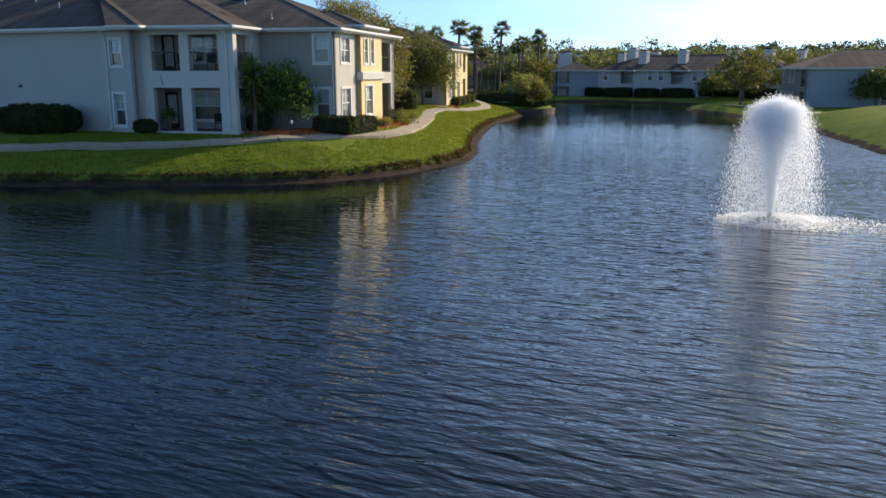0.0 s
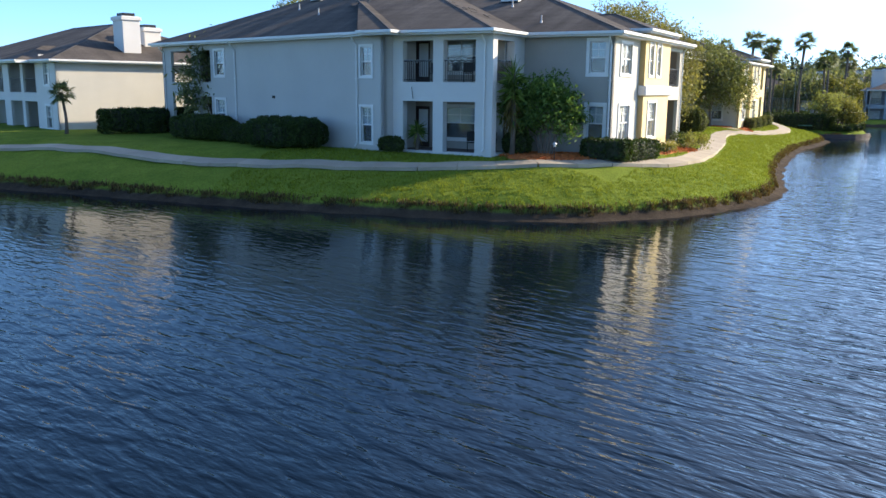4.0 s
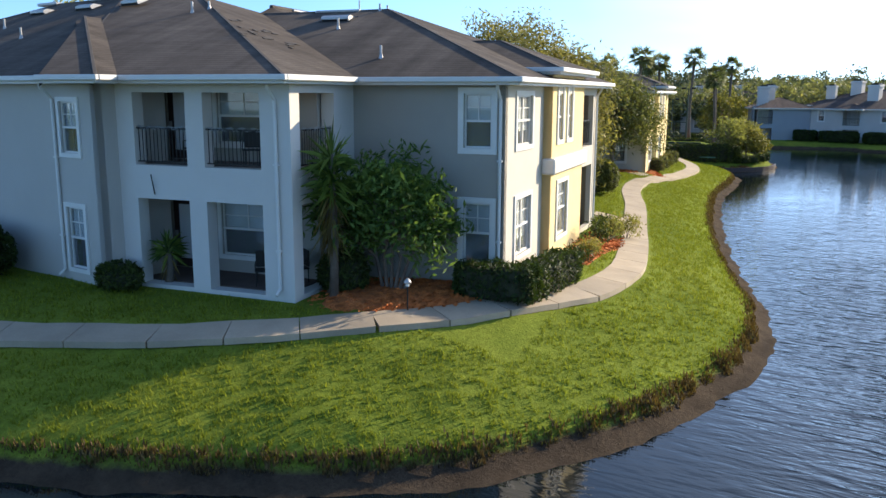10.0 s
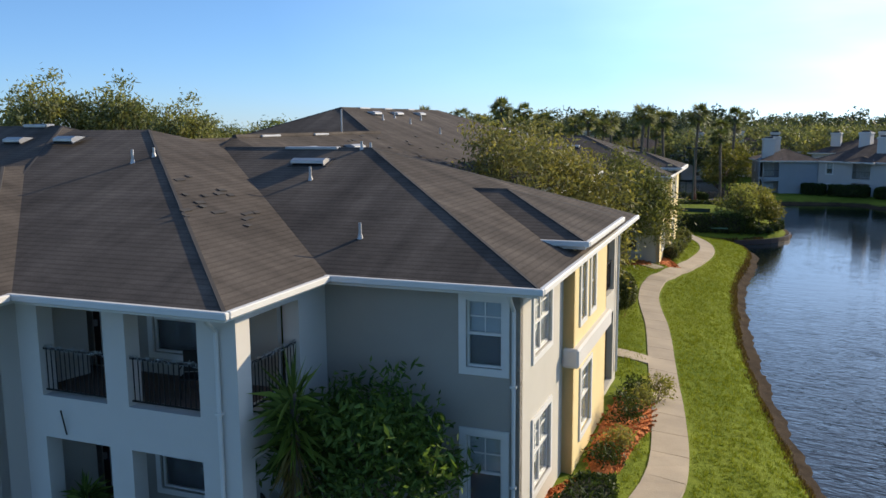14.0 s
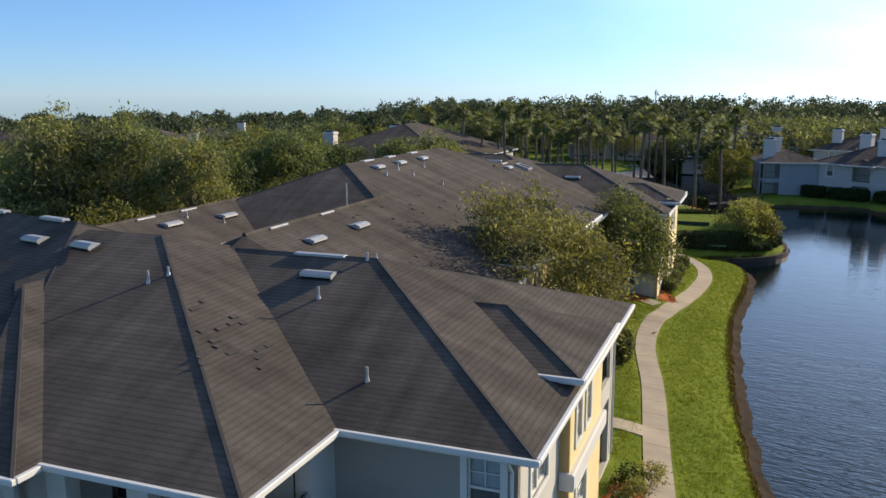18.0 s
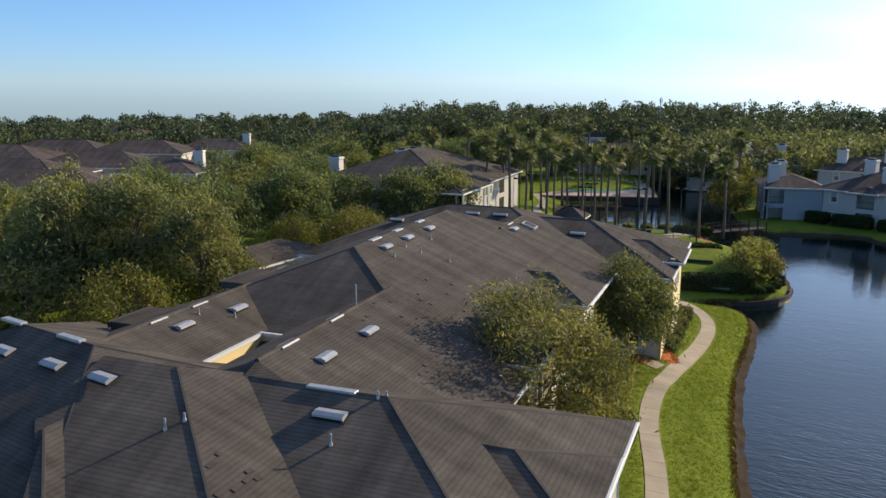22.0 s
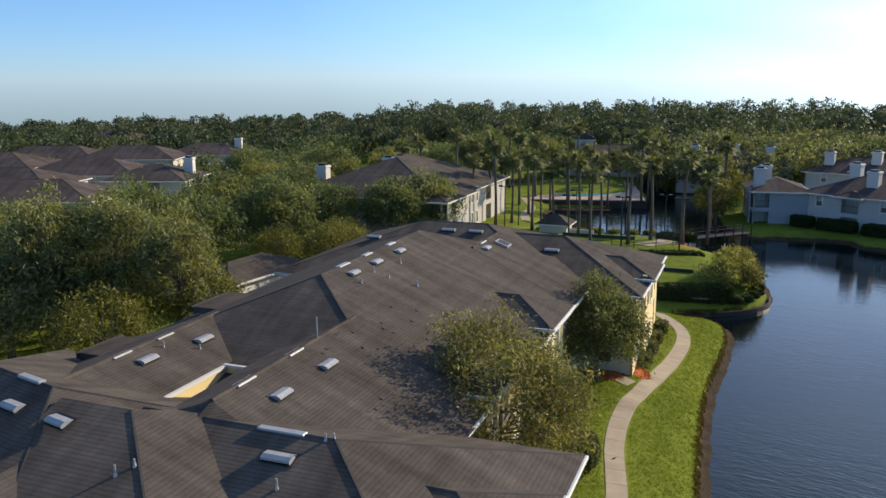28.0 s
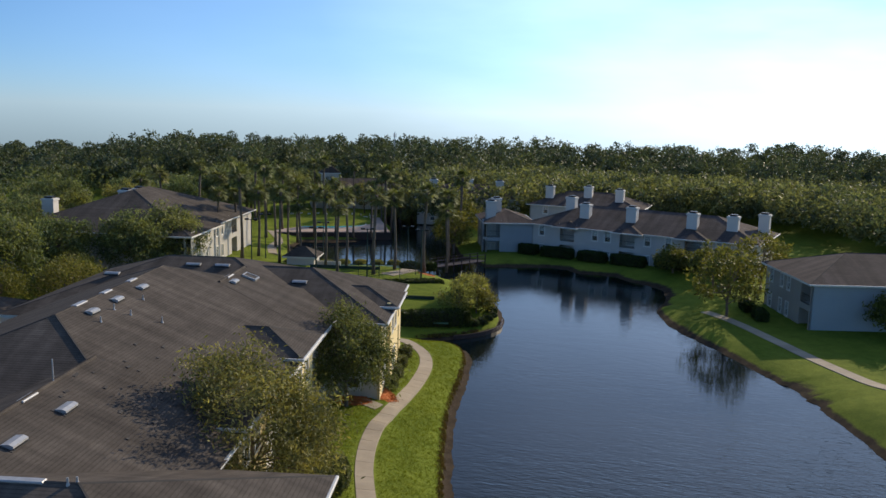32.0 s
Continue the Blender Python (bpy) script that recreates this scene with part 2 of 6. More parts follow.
def water_material():
    m = bpy.data.materials.new("pond_water")
    m.use_nodes = True
    nt = m.node_tree
    b = nt.nodes["Principled BSDF"]
    b.inputs["Roughness"].default_value, b.inputs["IOR"].default_value = 0.03, 1.33
    b.inputs["Base Color"].default_value = (0.004, 0.008, 0.012, 1)
    tc = nt.nodes.new("ShaderNodeTexCoord")
    turn = nt.nodes.new("ShaderNodeMapping")
    turn.inputs["Rotation"].default_value = (0, 0, radians(22))
    nt.links.new(tc.outputs["Object"], turn.inputs[0])
    mp = nt.nodes.new("ShaderNodeMapping")
    mp.inputs["Scale"].default_value = (0.62, 1.9, 1)
    nt.links.new(turn.outputs[0], mp.inputs[0])
    hs = []
    for scale, det, dis, w in ((1.75, 1.5, 0.6, 1.0), (4.4, 2, 0.3, 0.32), (0.4, 2, 0.3, 0.9)):
        n = nt.nodes.new("ShaderNodeTexNoise")
        n.inputs["Scale"].default_value, n.inputs["Detail"].default_value, n.inputs["Distortion"].default_value = scale, det, dis
        nt.links.new(mp.outputs[0], n.inputs["Vector"])
        k = nt.nodes.new("ShaderNodeMath")
        k.operation, k.inputs[1].default_value = "MULTIPLY", w
        nt.links.new(n.outputs[0], k.inputs[0])
        hs.append(k.outputs[0])
    acc = hs[0]
    for h in hs[1:]:
        a = nt.nodes.new("ShaderNodeMath")
        nt.links.new(acc, a.inputs[0])
        nt.links.new(h, a.inputs[1])
        acc = a.outputs[0]
    # calmer water in the lee of the far houses
    gp = nt.nodes.new("ShaderNodeNewGeometry")
    sp = nt.nodes.new("ShaderNodeSeparateXYZ")
    nt.links.new(gp.outputs["Position"], sp.inputs[0])
    mr = nt.nodes.new("ShaderNodeMapRange")
    mr.inputs[1].default_value, mr.inputs[2].default_value, mr.inputs[3].default_value, mr.inputs[4].default_value = 42, 84, 1.0, 0.1
    nt.links.new(sp.outputs[1], mr.inputs[0])
    lee = []
    for axis, a0, a1, b0, b1 in ((1, 9, 30, 0.0, 0.88), (0, -2, 6, 1.0, 0.0), (1, 0, 22, 0.5, 1.0)):
        m2 = nt.nodes.new("ShaderNodeMapRange")
        m2.inputs[1].default_value, m2.inputs[2].default_value, m2.inputs[3].default_value, m2.inputs[4].default_value = a0, a1, b0, b1
        nt.links.new(sp.outputs[axis], m2.inputs[0])
        lee.append(m2.outputs[0])
    le = nt.nodes.new("ShaderNodeMath")
    le.operation = "MULTIPLY"
    nt.links.new(lee[0], le.inputs[0])
    nt.links.new(lee[1], le.inputs[1])
    inv = nt.nodes.new("ShaderNodeMath")
    inv.operation, inv.inputs[0].default_value = "SUBTRACT", 1.0
    nt.links.new(le.outputs[0], inv.inputs[1])
    rough_w = nt.nodes.new("ShaderNodeMath")
    rough_w.operation = "MULTIPLY"
    nt.links.new(mr.outputs[0], rough_w.inputs[0])
    nt.links.new(inv.outputs[0], rough_w.inputs[1])
    near_w = nt.nodes.new("ShaderNodeMath")
    near_w.operation = "MULTIPLY"
    nt.links.new(rough_w.outputs[0], near_w.inputs[0])
    nt.links.new(lee[2], near_w.inputs[1])
    calm = noise_out(nt, 0.03, 2)
    c = nt.nodes.new("ShaderNodeMath")
    c.operation = "MULTIPLY"
    nt.links.new(acc, c.inputs[0])
    nt.links.new(ramp(nt, calm, [(0.35, (0.55,) * 3), (0.6, (1, 1, 1))]), c.inputs[1])
    c2 = nt.nodes.new("ShaderNodeMath")
    c2.operation = "MULTIPLY"
    nt.links.new(c.outputs[0], c2.inputs[0])
    nt.links.new(near_w.outputs[0], c2.inputs[1])
    bump(nt, c2.outputs[0], 1.0, 0.115, b)
    return m


def ground_material():
    m = bpy.data.materials.new("lawn_and_bank")
    m.use_nodes = True
    nt = m.node_tree
    b = nt.nodes["Principled BSDF"]
    b.inputs["Roughness"].default_value = 0.9
    b.inputs["Specular IOR Level"].default_value = 0.03
    big, mid, small = noise_out(nt, 0.09, 4), noise_out(nt, 0.9, 5, 0.7), noise_out(nt, 10, 4, 0.85)
    grass = ramp(nt, big, [(0.3, (0.128, 0.172, 0.022)), (0.7, (0.205, 0.24, 0.034))])
    grass = mix(nt, 0.6, grass, ramp(nt, mid, [(0.3, (0.3, 0.34, 0.28)), (0.7, (0.68, 0.64, 0.6))]), "OVERLAY")
    grass = mix(nt, 0.75, grass, ramp(nt, small, [(0.3, (0.27,) * 3), (0.7, (0.72,) * 3)]), "OVERLAY")
    geo = nt.nodes.new("ShaderNodeNewGeometry")
    sep = nt.nodes.new("ShaderNodeSeparateXYZ")
    nt.links.new(geo.outputs["Position"], sep.inputs[0])
    ad = nt.nodes.new("ShaderNodeMath")
    ad.operation = "MULTIPLY_ADD"
    nt.links.new(mid, ad.inputs[0])
    ad.inputs[1].default_value = 0.34
    nt.links.new(sep.outputs[2], ad.inputs[2])
    mud = mix(nt, 0.6, ramp(nt, mid, [(0.3, (0.036, 0.027, 0.019)), (0.7, (0.085, 0.063, 0.042))]), ramp(nt, small, [(0.3, (0.3,) * 3), (0.7, (0.7,) * 3)]), "OVERLAY")
    bank = ramp(nt, ad.outputs[0], [(0.4, (0, 0, 0)), (0.52, (1, 1, 1))])
    nt.links.new(mix(nt, bank, mud, grass), b.inputs["Base Color"])
    bump(nt, small, 0.8, 0.06, b)
    return m


M_GROUND, M_WATER = ground_material(), water_material()
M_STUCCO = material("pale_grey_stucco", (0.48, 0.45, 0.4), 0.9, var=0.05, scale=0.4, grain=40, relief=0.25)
M_STUCCO_W = material("white_stucco", (0.63, 0.595, 0.54), 0.9, var=0.04, scale=0.5, grain=40, relief=0.2)
# the cream stucco at two thirds brightness: shade put into the colour
M_STUCCO_SHADE = material("shade_toned_stucco", (0.36, 0.33, 0.28), 0.9, var=0.06, scale=0.4, grain=40, relief=0.25)
M_YELLOW = material("yellow_stucco", (0.78, 0.62, 0.3), 0.9, var=0.05, scale=0.5, grain=40, relief=0.2)
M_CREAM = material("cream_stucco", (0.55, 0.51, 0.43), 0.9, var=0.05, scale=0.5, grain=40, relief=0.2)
M_GREYD = material("dull_grey_stucco", (0.52, 0.5, 0.46), 0.9, var=0.06, scale=0.4, grain=40, relief=0.2)
M_BLUEGREY = material("blue_grey_stucco", (0.34, 0.365, 0.385), 0.9, var=0.05, scale=0.4, grain=40, relief=0.2)
M_TRIM = material("white_trim_paint", (0.7, 0.68, 0.63), 0.55, var=0.04, scale=2, grain=60, relief=0.05)
M_ROOF = shingle_material("brown_asphalt_shingle", (0.112, 0.096, 0.082))
M_ROOF_B = shingle_material("red_brown_shingle", (0.115, 0.093, 0.084))
M_CAP = material("ridge_cap_shingle", (0.05, 0.044, 0.04), 0.9, var=0.2, grain=12)
M_METAL = material("dark_rail_metal", (0.02, 0.02, 0.02), 0.45, 0.6, var=0.1)
M_VENT = material("galvanised_vent", (0.45, 0.44, 0.43), 0.45, 0.3, var=0.12, scale=4)
M_PATH = material("concrete_path", (0.42, 0.34, 0.24), 0.9, var=0.14, scale=0.6, grain=18, relief=0.3, rnd=0.18)
M_PORCHFLOOR = material("dark_porch_floor", (0.13, 0.09, 0.07), 0.8, var=0.15)
M_MULCH = material("orange_bark_mulch", (0.5, 0.15, 0.032), 0.95, var=0.4, scale=3, grain=14, relief=1.0, dist=0.08)
M_BARK = material("tree_bark", (0.16, 0.12, 0.09), 0.95, var=0.3, scale=3, grain=18, relief=0.8, dist=0.04)
M_PALMBARK = material("palm_bark", (0.13, 0.105, 0.08), 0.95, var=0.3, scale=3, grain=14, relief=0.8, dist=0.04)
M_DOOR = material("dark_brown_door", (0.05, 0.03, 0.025), 0.5, var=0.15, scale=3)
M_DARK = material("dark_interior", (0.03, 0.03, 0.03), 0.8, var=0.2)
M_ROOM_SHADE = material("painted_room_shade", (0.16, 0.15, 0.14), 0.9, var=0.1)
M_BLIND = material("white_blind", (0.72, 0.72, 0.7), 0.8, var=0.04, grain=30)
M_ASPHALT = material("asphalt", (0.055, 0.055, 0.055), 0.9, var=0.2, scale=0.5, grain=30, relief=0.4)
M_LEAF_OAK = leaf_material("oak_leaves", (0.095, 0.116, 0.066), (0.23, 0.25, 0.128), 0.36, 0.3)
M_LEAF_FAROAK = leaf_material("far_oak_leaves", (0.088, 0.108, 0.07), (0.185, 0.208, 0.128), 0.35, 0.16)
M_LEAF_OLIVE = leaf_material("olive_green_leaves", (0.07, 0.085, 0.022), (0.2, 0.195, 0.055))
M_LEAF_FACADE = leaf_material("thin_olive_leaves", (0.1, 0.108, 0.046), (0.25, 0.245, 0.11), 0.3, 0.8)
M_LEAF_PINE = leaf_material("pine_needles", (0.07, 0.083, 0.06), (0.155, 0.168, 0.112), 0.2, 0.12)
M_LEAF_HEDGE = leaf_material("hedge_leaves", (0.02, 0.035, 0.01), (0.06, 0.085, 0.02), 0.2)
M_LEAF_SHRUB = leaf_material("glossy_shrub_leaves", (0.04, 0.085, 0.022), (0.16, 0.235, 0.06), 0.34)
M_LEAF_YEL = leaf_material("yellow_green_leaves", (0.135, 0.138, 0.05), (0.29, 0.275, 0.11), 0.45)
M_LEAF_PALM = leaf_material("palm_fronds", (0.06, 0.08, 0.035), (0.21, 0.23, 0.1), 0.3)
M_LEAF_DRY = leaf_material("dry_grass_tufts", (0.12, 0.08, 0.03), (0.25, 0.2, 0.07), 0.2)


def glass_material():
    m = bpy.data.materials.new("window_glass")
    m.use_nodes = True
    b = m.node_tree.nodes["Principled BSDF"]
    b.inputs["Base Color"].default_value = (0.75, 0.8, 0.82, 1)
    b.inputs["Roughness"].default_value = 0.02
    b.inputs["IOR"].default_value = 1.45
    b.inputs["Transmission Weight"].default_value = 0.93
    return m


M_GLASS = glass_material()


# ---------------------------------------------------------------- mesh helpers
def obj(name, verts, faces, mat, parent=None, label="", smooth=False):
    me = bpy.data.meshes.new(name)
    me.from_pydata([tuple(v) for v in verts], [], faces)
    me.materials.append(mat)
    if smooth:
        me.polygons.foreach_set("use_smooth", [True] * len(me.polygons))
    o = new(name, me)
    if parent is not None:
        o.parent = parent
    if label:
        o["label"] = label
    if mat is M_GLASS:
        o.visible_shadow = False
    return o


def root(name, m, label, category, group="", kind=""):
    e = new(name)
    e.empty_display_size = 0.3
    e.matrix_world = m
    return tagged(e, label, category, group, kind)


def box_geo(x0, x1, y0, y1, z0, z1, bev=0.0):
    b = bev
    if not b:
        v = [(x, y, z) for z in (z0, z1) for x, y in ((x0, y0), (x1, y0), (x1, y1), (x0, y1))]
        return v, [(3, 2, 1, 0), (4, 5, 6, 7), (0, 1, 5, 4), (1, 2, 6, 5), (2, 3, 7, 6), (3, 0, 4, 7)]
    bm = bmesh.new()
    bmesh.ops.create_cube(bm, size=1)
    for q in bm.verts:
        q.co = Vector(((x0 + x1) / 2 + q.co.x * (x1 - x0), (y0 + y1) / 2 + q.co.y * (y1 - y0), (z0 + z1) / 2 + q.co.z * (z1 - z0)))
    bmesh.ops.bevel(bm, geom=bm.edges[:], offset=b, segments=1, affect="EDGES")
    bm.verts.index_update()
    r = [q.co.copy() for q in bm.verts], [[q.index for q in f.verts] for f in bm.faces]
    bm.free()
    return r


def join(*geos):
    vs, fs = [], []
    for v, f in geos:
        n = len(vs)
        vs += [tuple(q) for q in v]
        fs += [tuple(i + n for i in q) for q in f]
    return vs, fs


def box(name, dims, mat, parent, label="", bev=0.0):
    v, f = box_geo(*dims, bev)
    return obj(name, v, f, mat, parent, label)


def tube_geo(points, radii, sides=8, cap=True):
    vs, fs = [], []
    pts = [Vector(p) for p in points]
    for i, p in enumerate(pts):
        d = (pts[min(i + 1, len(pts) - 1)] - pts[max(i - 1, 0)]).normalized()
        a = d.cross(Vector((0.31, 0.95, 0.05))).normalized()
        b = d.cross(a)
        r = radii[i] if isinstance(radii, (list, tuple)) else radii
        for k in range(sides):
            an = 2 * math.pi * k / sides
            vs.append(tuple(p + r * (math.cos(an) * a + math.sin(an) * b)))
    for i in range(len(pts) - 1):
        for k in range(sides):
            k2 = (k + 1) % sides
            fs.append((i * sides + k, i * sides + k2, (i + 1) * sides + k2, (i + 1) * sides + k))
    if cap:
        fs.append(tuple(range(sides))[::-1])
        fs.append(tuple(range((len(pts) - 1) * sides, len(pts) * sides)))
    return vs, fs


def leaves_geo(centers, size, per, spread, rng, flat=0.0, aspect=1.6):
    """Many small leaf blades in clumps round the centers."""
    c = np.repeat(np.asarray(centers, float), per, axis=0)
    n = len(c)
    sp = np.repeat(np.broadcast_to(np.asarray(spread, float), (len(centers),)), per)[:, None]
    p = c + rng.normal(size=(n, 3)) * sp * np.array([1, 1, 0.75]) * 0.6
    a = rng.normal(size=(n, 3))
    a[:, 2] *= 1 - flat
    a /= np.linalg.norm(a, axis=1, keepdims=True)
    b = np.cross(a, rng.normal(size=(n, 3)))
    b /= np.linalg.norm(b, axis=1, keepdims=True)
    s = size * rng.uniform(0.6, 1.3, (n, 1))
    q = np.stack([p - a * s * aspect, p + b * s * 0.5, p + a * s * aspect, p - b * s * 0.5], 1).reshape(-1, 3)
    return q, np.arange(4 * n).reshape(-1, 4)


def fast_obj(name, verts, faces, mat, parent=None, label="", mats=None):
    me = bpy.data.meshes.new(name)
    verts, faces = np.asarray(verts, np.float32), np.asarray(faces, np.int32)
    k = faces.shape[1]
    me.vertices.add(len(verts))
    me.vertices.foreach_set("co", verts.ravel())
    me.loops.add(faces.size)
    me.loops.foreach_set("vertex_index", faces.ravel())
    me.polygons.add(len(faces))
    me.polygons.foreach_set("loop_start", np.arange(0, faces.size, k, dtype=np.int32))
    me.update(calc_edges=True)
    me.materials.append(mat)
    o = new(name, me)
    if parent is not None:
        o.parent = parent
    if label:
        o["label"] = label
    return o


# ---------------------------------------------------------------- pond outline, ground, water
POND = [(-75, 34), (-55, 36), (-40, 37.6), (-30.4, 37.2), (-22.5, 36.4), (-15, 36.4), (-10, 36.7), (-7, 37.3), (-4.1, 38.9), (-1.5, 41.6),
        (1.1, 46.0), (2.3, 50.8), (2.4, 57), (3.1, 66), (4.2, 75), (6.2, 85.5), (8.8, 94), (9.8, 99.5), (8.6, 101.8), (6, 102.6), (5, 103.6),
        (9.3, 104.3), (12.5, 105.8), (14.4, 108), (15.6, 112), (16, 120), (14.8, 127), (12.6, 132), (9.5, 137), (4, 139.3), (-3, 139.6), (-8, 142),
        (-8.5, 155), (-10, 164), (-8, 167), (-3, 166.3), (4, 167.5), (7.5, 169), (9, 175), (8, 186), (9, 200), (14, 212), (21, 205), (19, 185),
        (18, 165), (16.5, 150), (18, 144), (21.5, 142), (26, 141), (32, 138.5), (38, 131.5), (39.5, 126), (37.5, 119.5), (34, 115), (32.8, 108.5), (33.2, 102.5),
        (34.0, 98), (34.8, 91), (35, 85), (33.6, 75), (31, 62), (28, 48), (26.5, 30), (26, 8), (25, -14), (20, -24), (0, -26), (-5.4, -12), (-5.2, 3),
        (-6, 6.2), (-12, 8), (-30, 6), (-60, 8), (-78, 14), (-82, 26)]
PND = np.array(POND, float)


def smooth_closed(p, n=3):
    for _ in range(n):
        q = np.roll(p, -1, axis=0)
        p = np.stack([0.75 * p + 0.25 * q, 0.25 * p + 0.75 * q], 1).reshape(-1, 2)
    return p


SHORE = smooth_closed(PND, 2)


def shore_dist(x, y):
    """Distance to the waterline, positive on land."""
    p = np.stack([np.ravel(x), np.ravel(y)], 1).astype(float)
    best = np.full(len(p), 1e9)
    inside = np.zeros(len(p), bool)
    for a, b in zip(SHORE, np.roll(SHORE, -1, axis=0)):
        ab = b - a
        t = np.clip(((p - a) @ ab) / (ab @ ab), 0, 1)
        best = np.minimum(best, ((p - a - t[:, None] * ab) ** 2).sum(1))
        cross = (a[1] > p[:, 1]) != (b[1] > p[:, 1])
        xi = a[0] + (p[:, 1] - a[1]) / (b[1] - a[1] + 1e-12) * ab[0]
        inside ^= cross & (p[:, 0] < xi)
    d = np.sqrt(best)
    return np.where(inside, -d, d).reshape(np.shape(x))


def sstep(a, b, x):
    t = np.clip((x - a) / (b - a), 0, 1)
    return t * t * (3 - 2 * t)


def wob(x, y):
    return 0.5 * np.sin(1.9 * x + 0.7 * np.sin(1.3 * y)) + 0.5 * np.sin(1.7 * y + 1.1 * np.sin(0.9 * x)) + 0.35 * np.sin(5.3 * x + 4.1 * y) + 0.3 * np.sin(4.3 * x - 6.1 * y)


def land_z(x, y):
    x, y = np.asarray(x, float), np.asarray(y, float)
    d = shore_dist(x, y) + 0.12 * wob(x, y)
    z = -0.9 + 0.95 * sstep(-2.2, 0.05, d) + 0.06 * sstep(0, 0.28, d) + 0.28 * sstep(0.26, 0.5, d) + 1.08 * (1 - np.exp(-np.clip(d - 0.42, 0, None) / 2.2)) + 0.5 * sstep(2.5, 6.5, d)
    z = z + np.where(d > 1.5, 0.03 * wob(x * 0.3, y * 0.3), 0)
    low = sstep(9, 15, x) * sstep(128, 140, y) * (1 - sstep(185, 200, y))
    east = sstep(30, 36, x) * (1 - sstep(130, 138, y)) * sstep(78, 88, y)
    z = z - np.maximum(low, east) * np.clip(z - 0.6, 0, None) * 0.9
    far = np.hypot(x, y - 60)
    return z - 0.06 * np.clip(far - 255, 0, None) * sstep(255, 340, far)




def spaced(lo, hi, step, out, grow=1.16):
    mid = list(np.arange(lo, hi + 1e-6, step))
    a, s = [lo], step
    while a[-1] > -out:
        s *= grow
        a.append(a[-1] - s)
    b, s = [hi], step
    while b[-1] < out:
        s *= grow
        b.append(b[-1] + s)
    return np.array(a[:0:-1] + mid + b[1:])


gx, gy = spaced(-34, 18, 0.34, 3000), spaced(33, 105, 0.4, 3000)
X, Y = np.meshgrid(gx, gy)
Z = land_z(X, Y)
nx = len(gx)


def zat(x, y):
    """Height of the ground, from its grid."""
    i, j = min(max(int(np.searchsorted(gx, x)) - 1, 0), nx - 2), min(max(int(np.searchsorted(gy, y)) - 1, 0), len(gy) - 2)
    a, b = (x - gx[i]) / (gx[i + 1] - gx[i]), (y - gy[j]) / (gy[j + 1] - gy[j])
    return float(Z[j, i] * (1 - a) * (1 - b) + Z[j, i + 1] * a * (1 - b) + Z[j + 1, i] * (1 - a) * b + Z[j + 1, i + 1] * a * b)


idx = np.arange(len(gy) * nx).reshape(len(gy), nx)
quads = np.stack([idx[:-1, :-1], idx[:-1, 1:], idx[1:, 1:], idx[1:, :-1]], -1).reshape(-1, 4)
ground = fast_obj("ground", np.stack([X, Y, Z], -1).reshape(-1, 3), quads, M_GROUND)
ground.data.polygons.foreach_set("use_smooth", [True] * len(ground.data.polygons))
tagged(ground, "mown green lawn with a bare earth bank at the pond", "ground", kind="structure")
water = obj("water", [(-95, -40, 0), (50, -40, 0), (50, 225, 0), (-95, 225, 0)], [(0, 1, 2, 3)], M_WATER)
tagged(water, "dark blue rippled pond water reflecting the sky", "water", kind="structure")


# ---------------------------------------------------------------- building kit
def wall(parent, a, b, z0, z1, mat, openings=(), thick=0.2, name="wall", label=""):
    """A wall from a to b (its outer face to the right of a->b), with rectangular openings (s0, s1, z0, z1) that go through it."""
    a, b = Vector((a[0], a[1])), Vector((b[0], b[1]))
    L = (b - a).length
    d = (b - a) / L
    n = Vector((d.y, -d.x))
    ss = sorted({0.0, L, *[q for o in openings for q in o[:2]]})
    zs = sorted({z0, z1, *[q for o in openings for q in o[2:]]})
    solid = {}
    for i in range(len(ss) - 1):
        for j in range(len(zs) - 1):
            s, z = (ss[i] + ss[i + 1]) / 2, (zs[j] + zs[j + 1]) / 2
            solid[i, j] = not any(o[0] < s < o[1] and o[2] < z < o[3] for o in openings)
    vs, fs = [], []

    def p(s, z, t):
        q = a + d * s - n * t
        return (q.x, q.y, z)

    def quad(*q):
        k = len(vs)
        vs.extend(q)
        fs.append((k, k + 1, k + 2, k + 3))

    for (i, j), on in solid.items():
        if not on:
            continue
        s0, s1, za, zb = ss[i], ss[i + 1], zs[j], zs[j + 1]
        quad(p(s0, za, 0), p(s1, za, 0), p(s1, zb, 0), p(s0, zb, 0))
        quad(p(s1, za, thick), p(s0, za, thick), p(s0, zb, thick), p(s1, zb, thick))
        if not solid.get((i - 1, j)):
            quad(p(s0, za, thick), p(s0, za, 0), p(s0, zb, 0), p(s0, zb, thick))
        if not solid.get((i + 1, j)):
            quad(p(s1, za, 0), p(s1, za, thick), p(s1, zb, thick), p(s1, zb, 0))
        if not solid.get((i, j - 1)):
            quad(p(s0, za, thick), p(s1, za, thick), p(s1, za, 0), p(s0, za, 0))
        if not solid.get((i, j + 1)):
            quad(p(s0, zb, 0), p(s1, zb, 0), p(s1, zb, thick), p(s0, zb, thick))
    return obj(name, vs, fs, mat, parent, label)


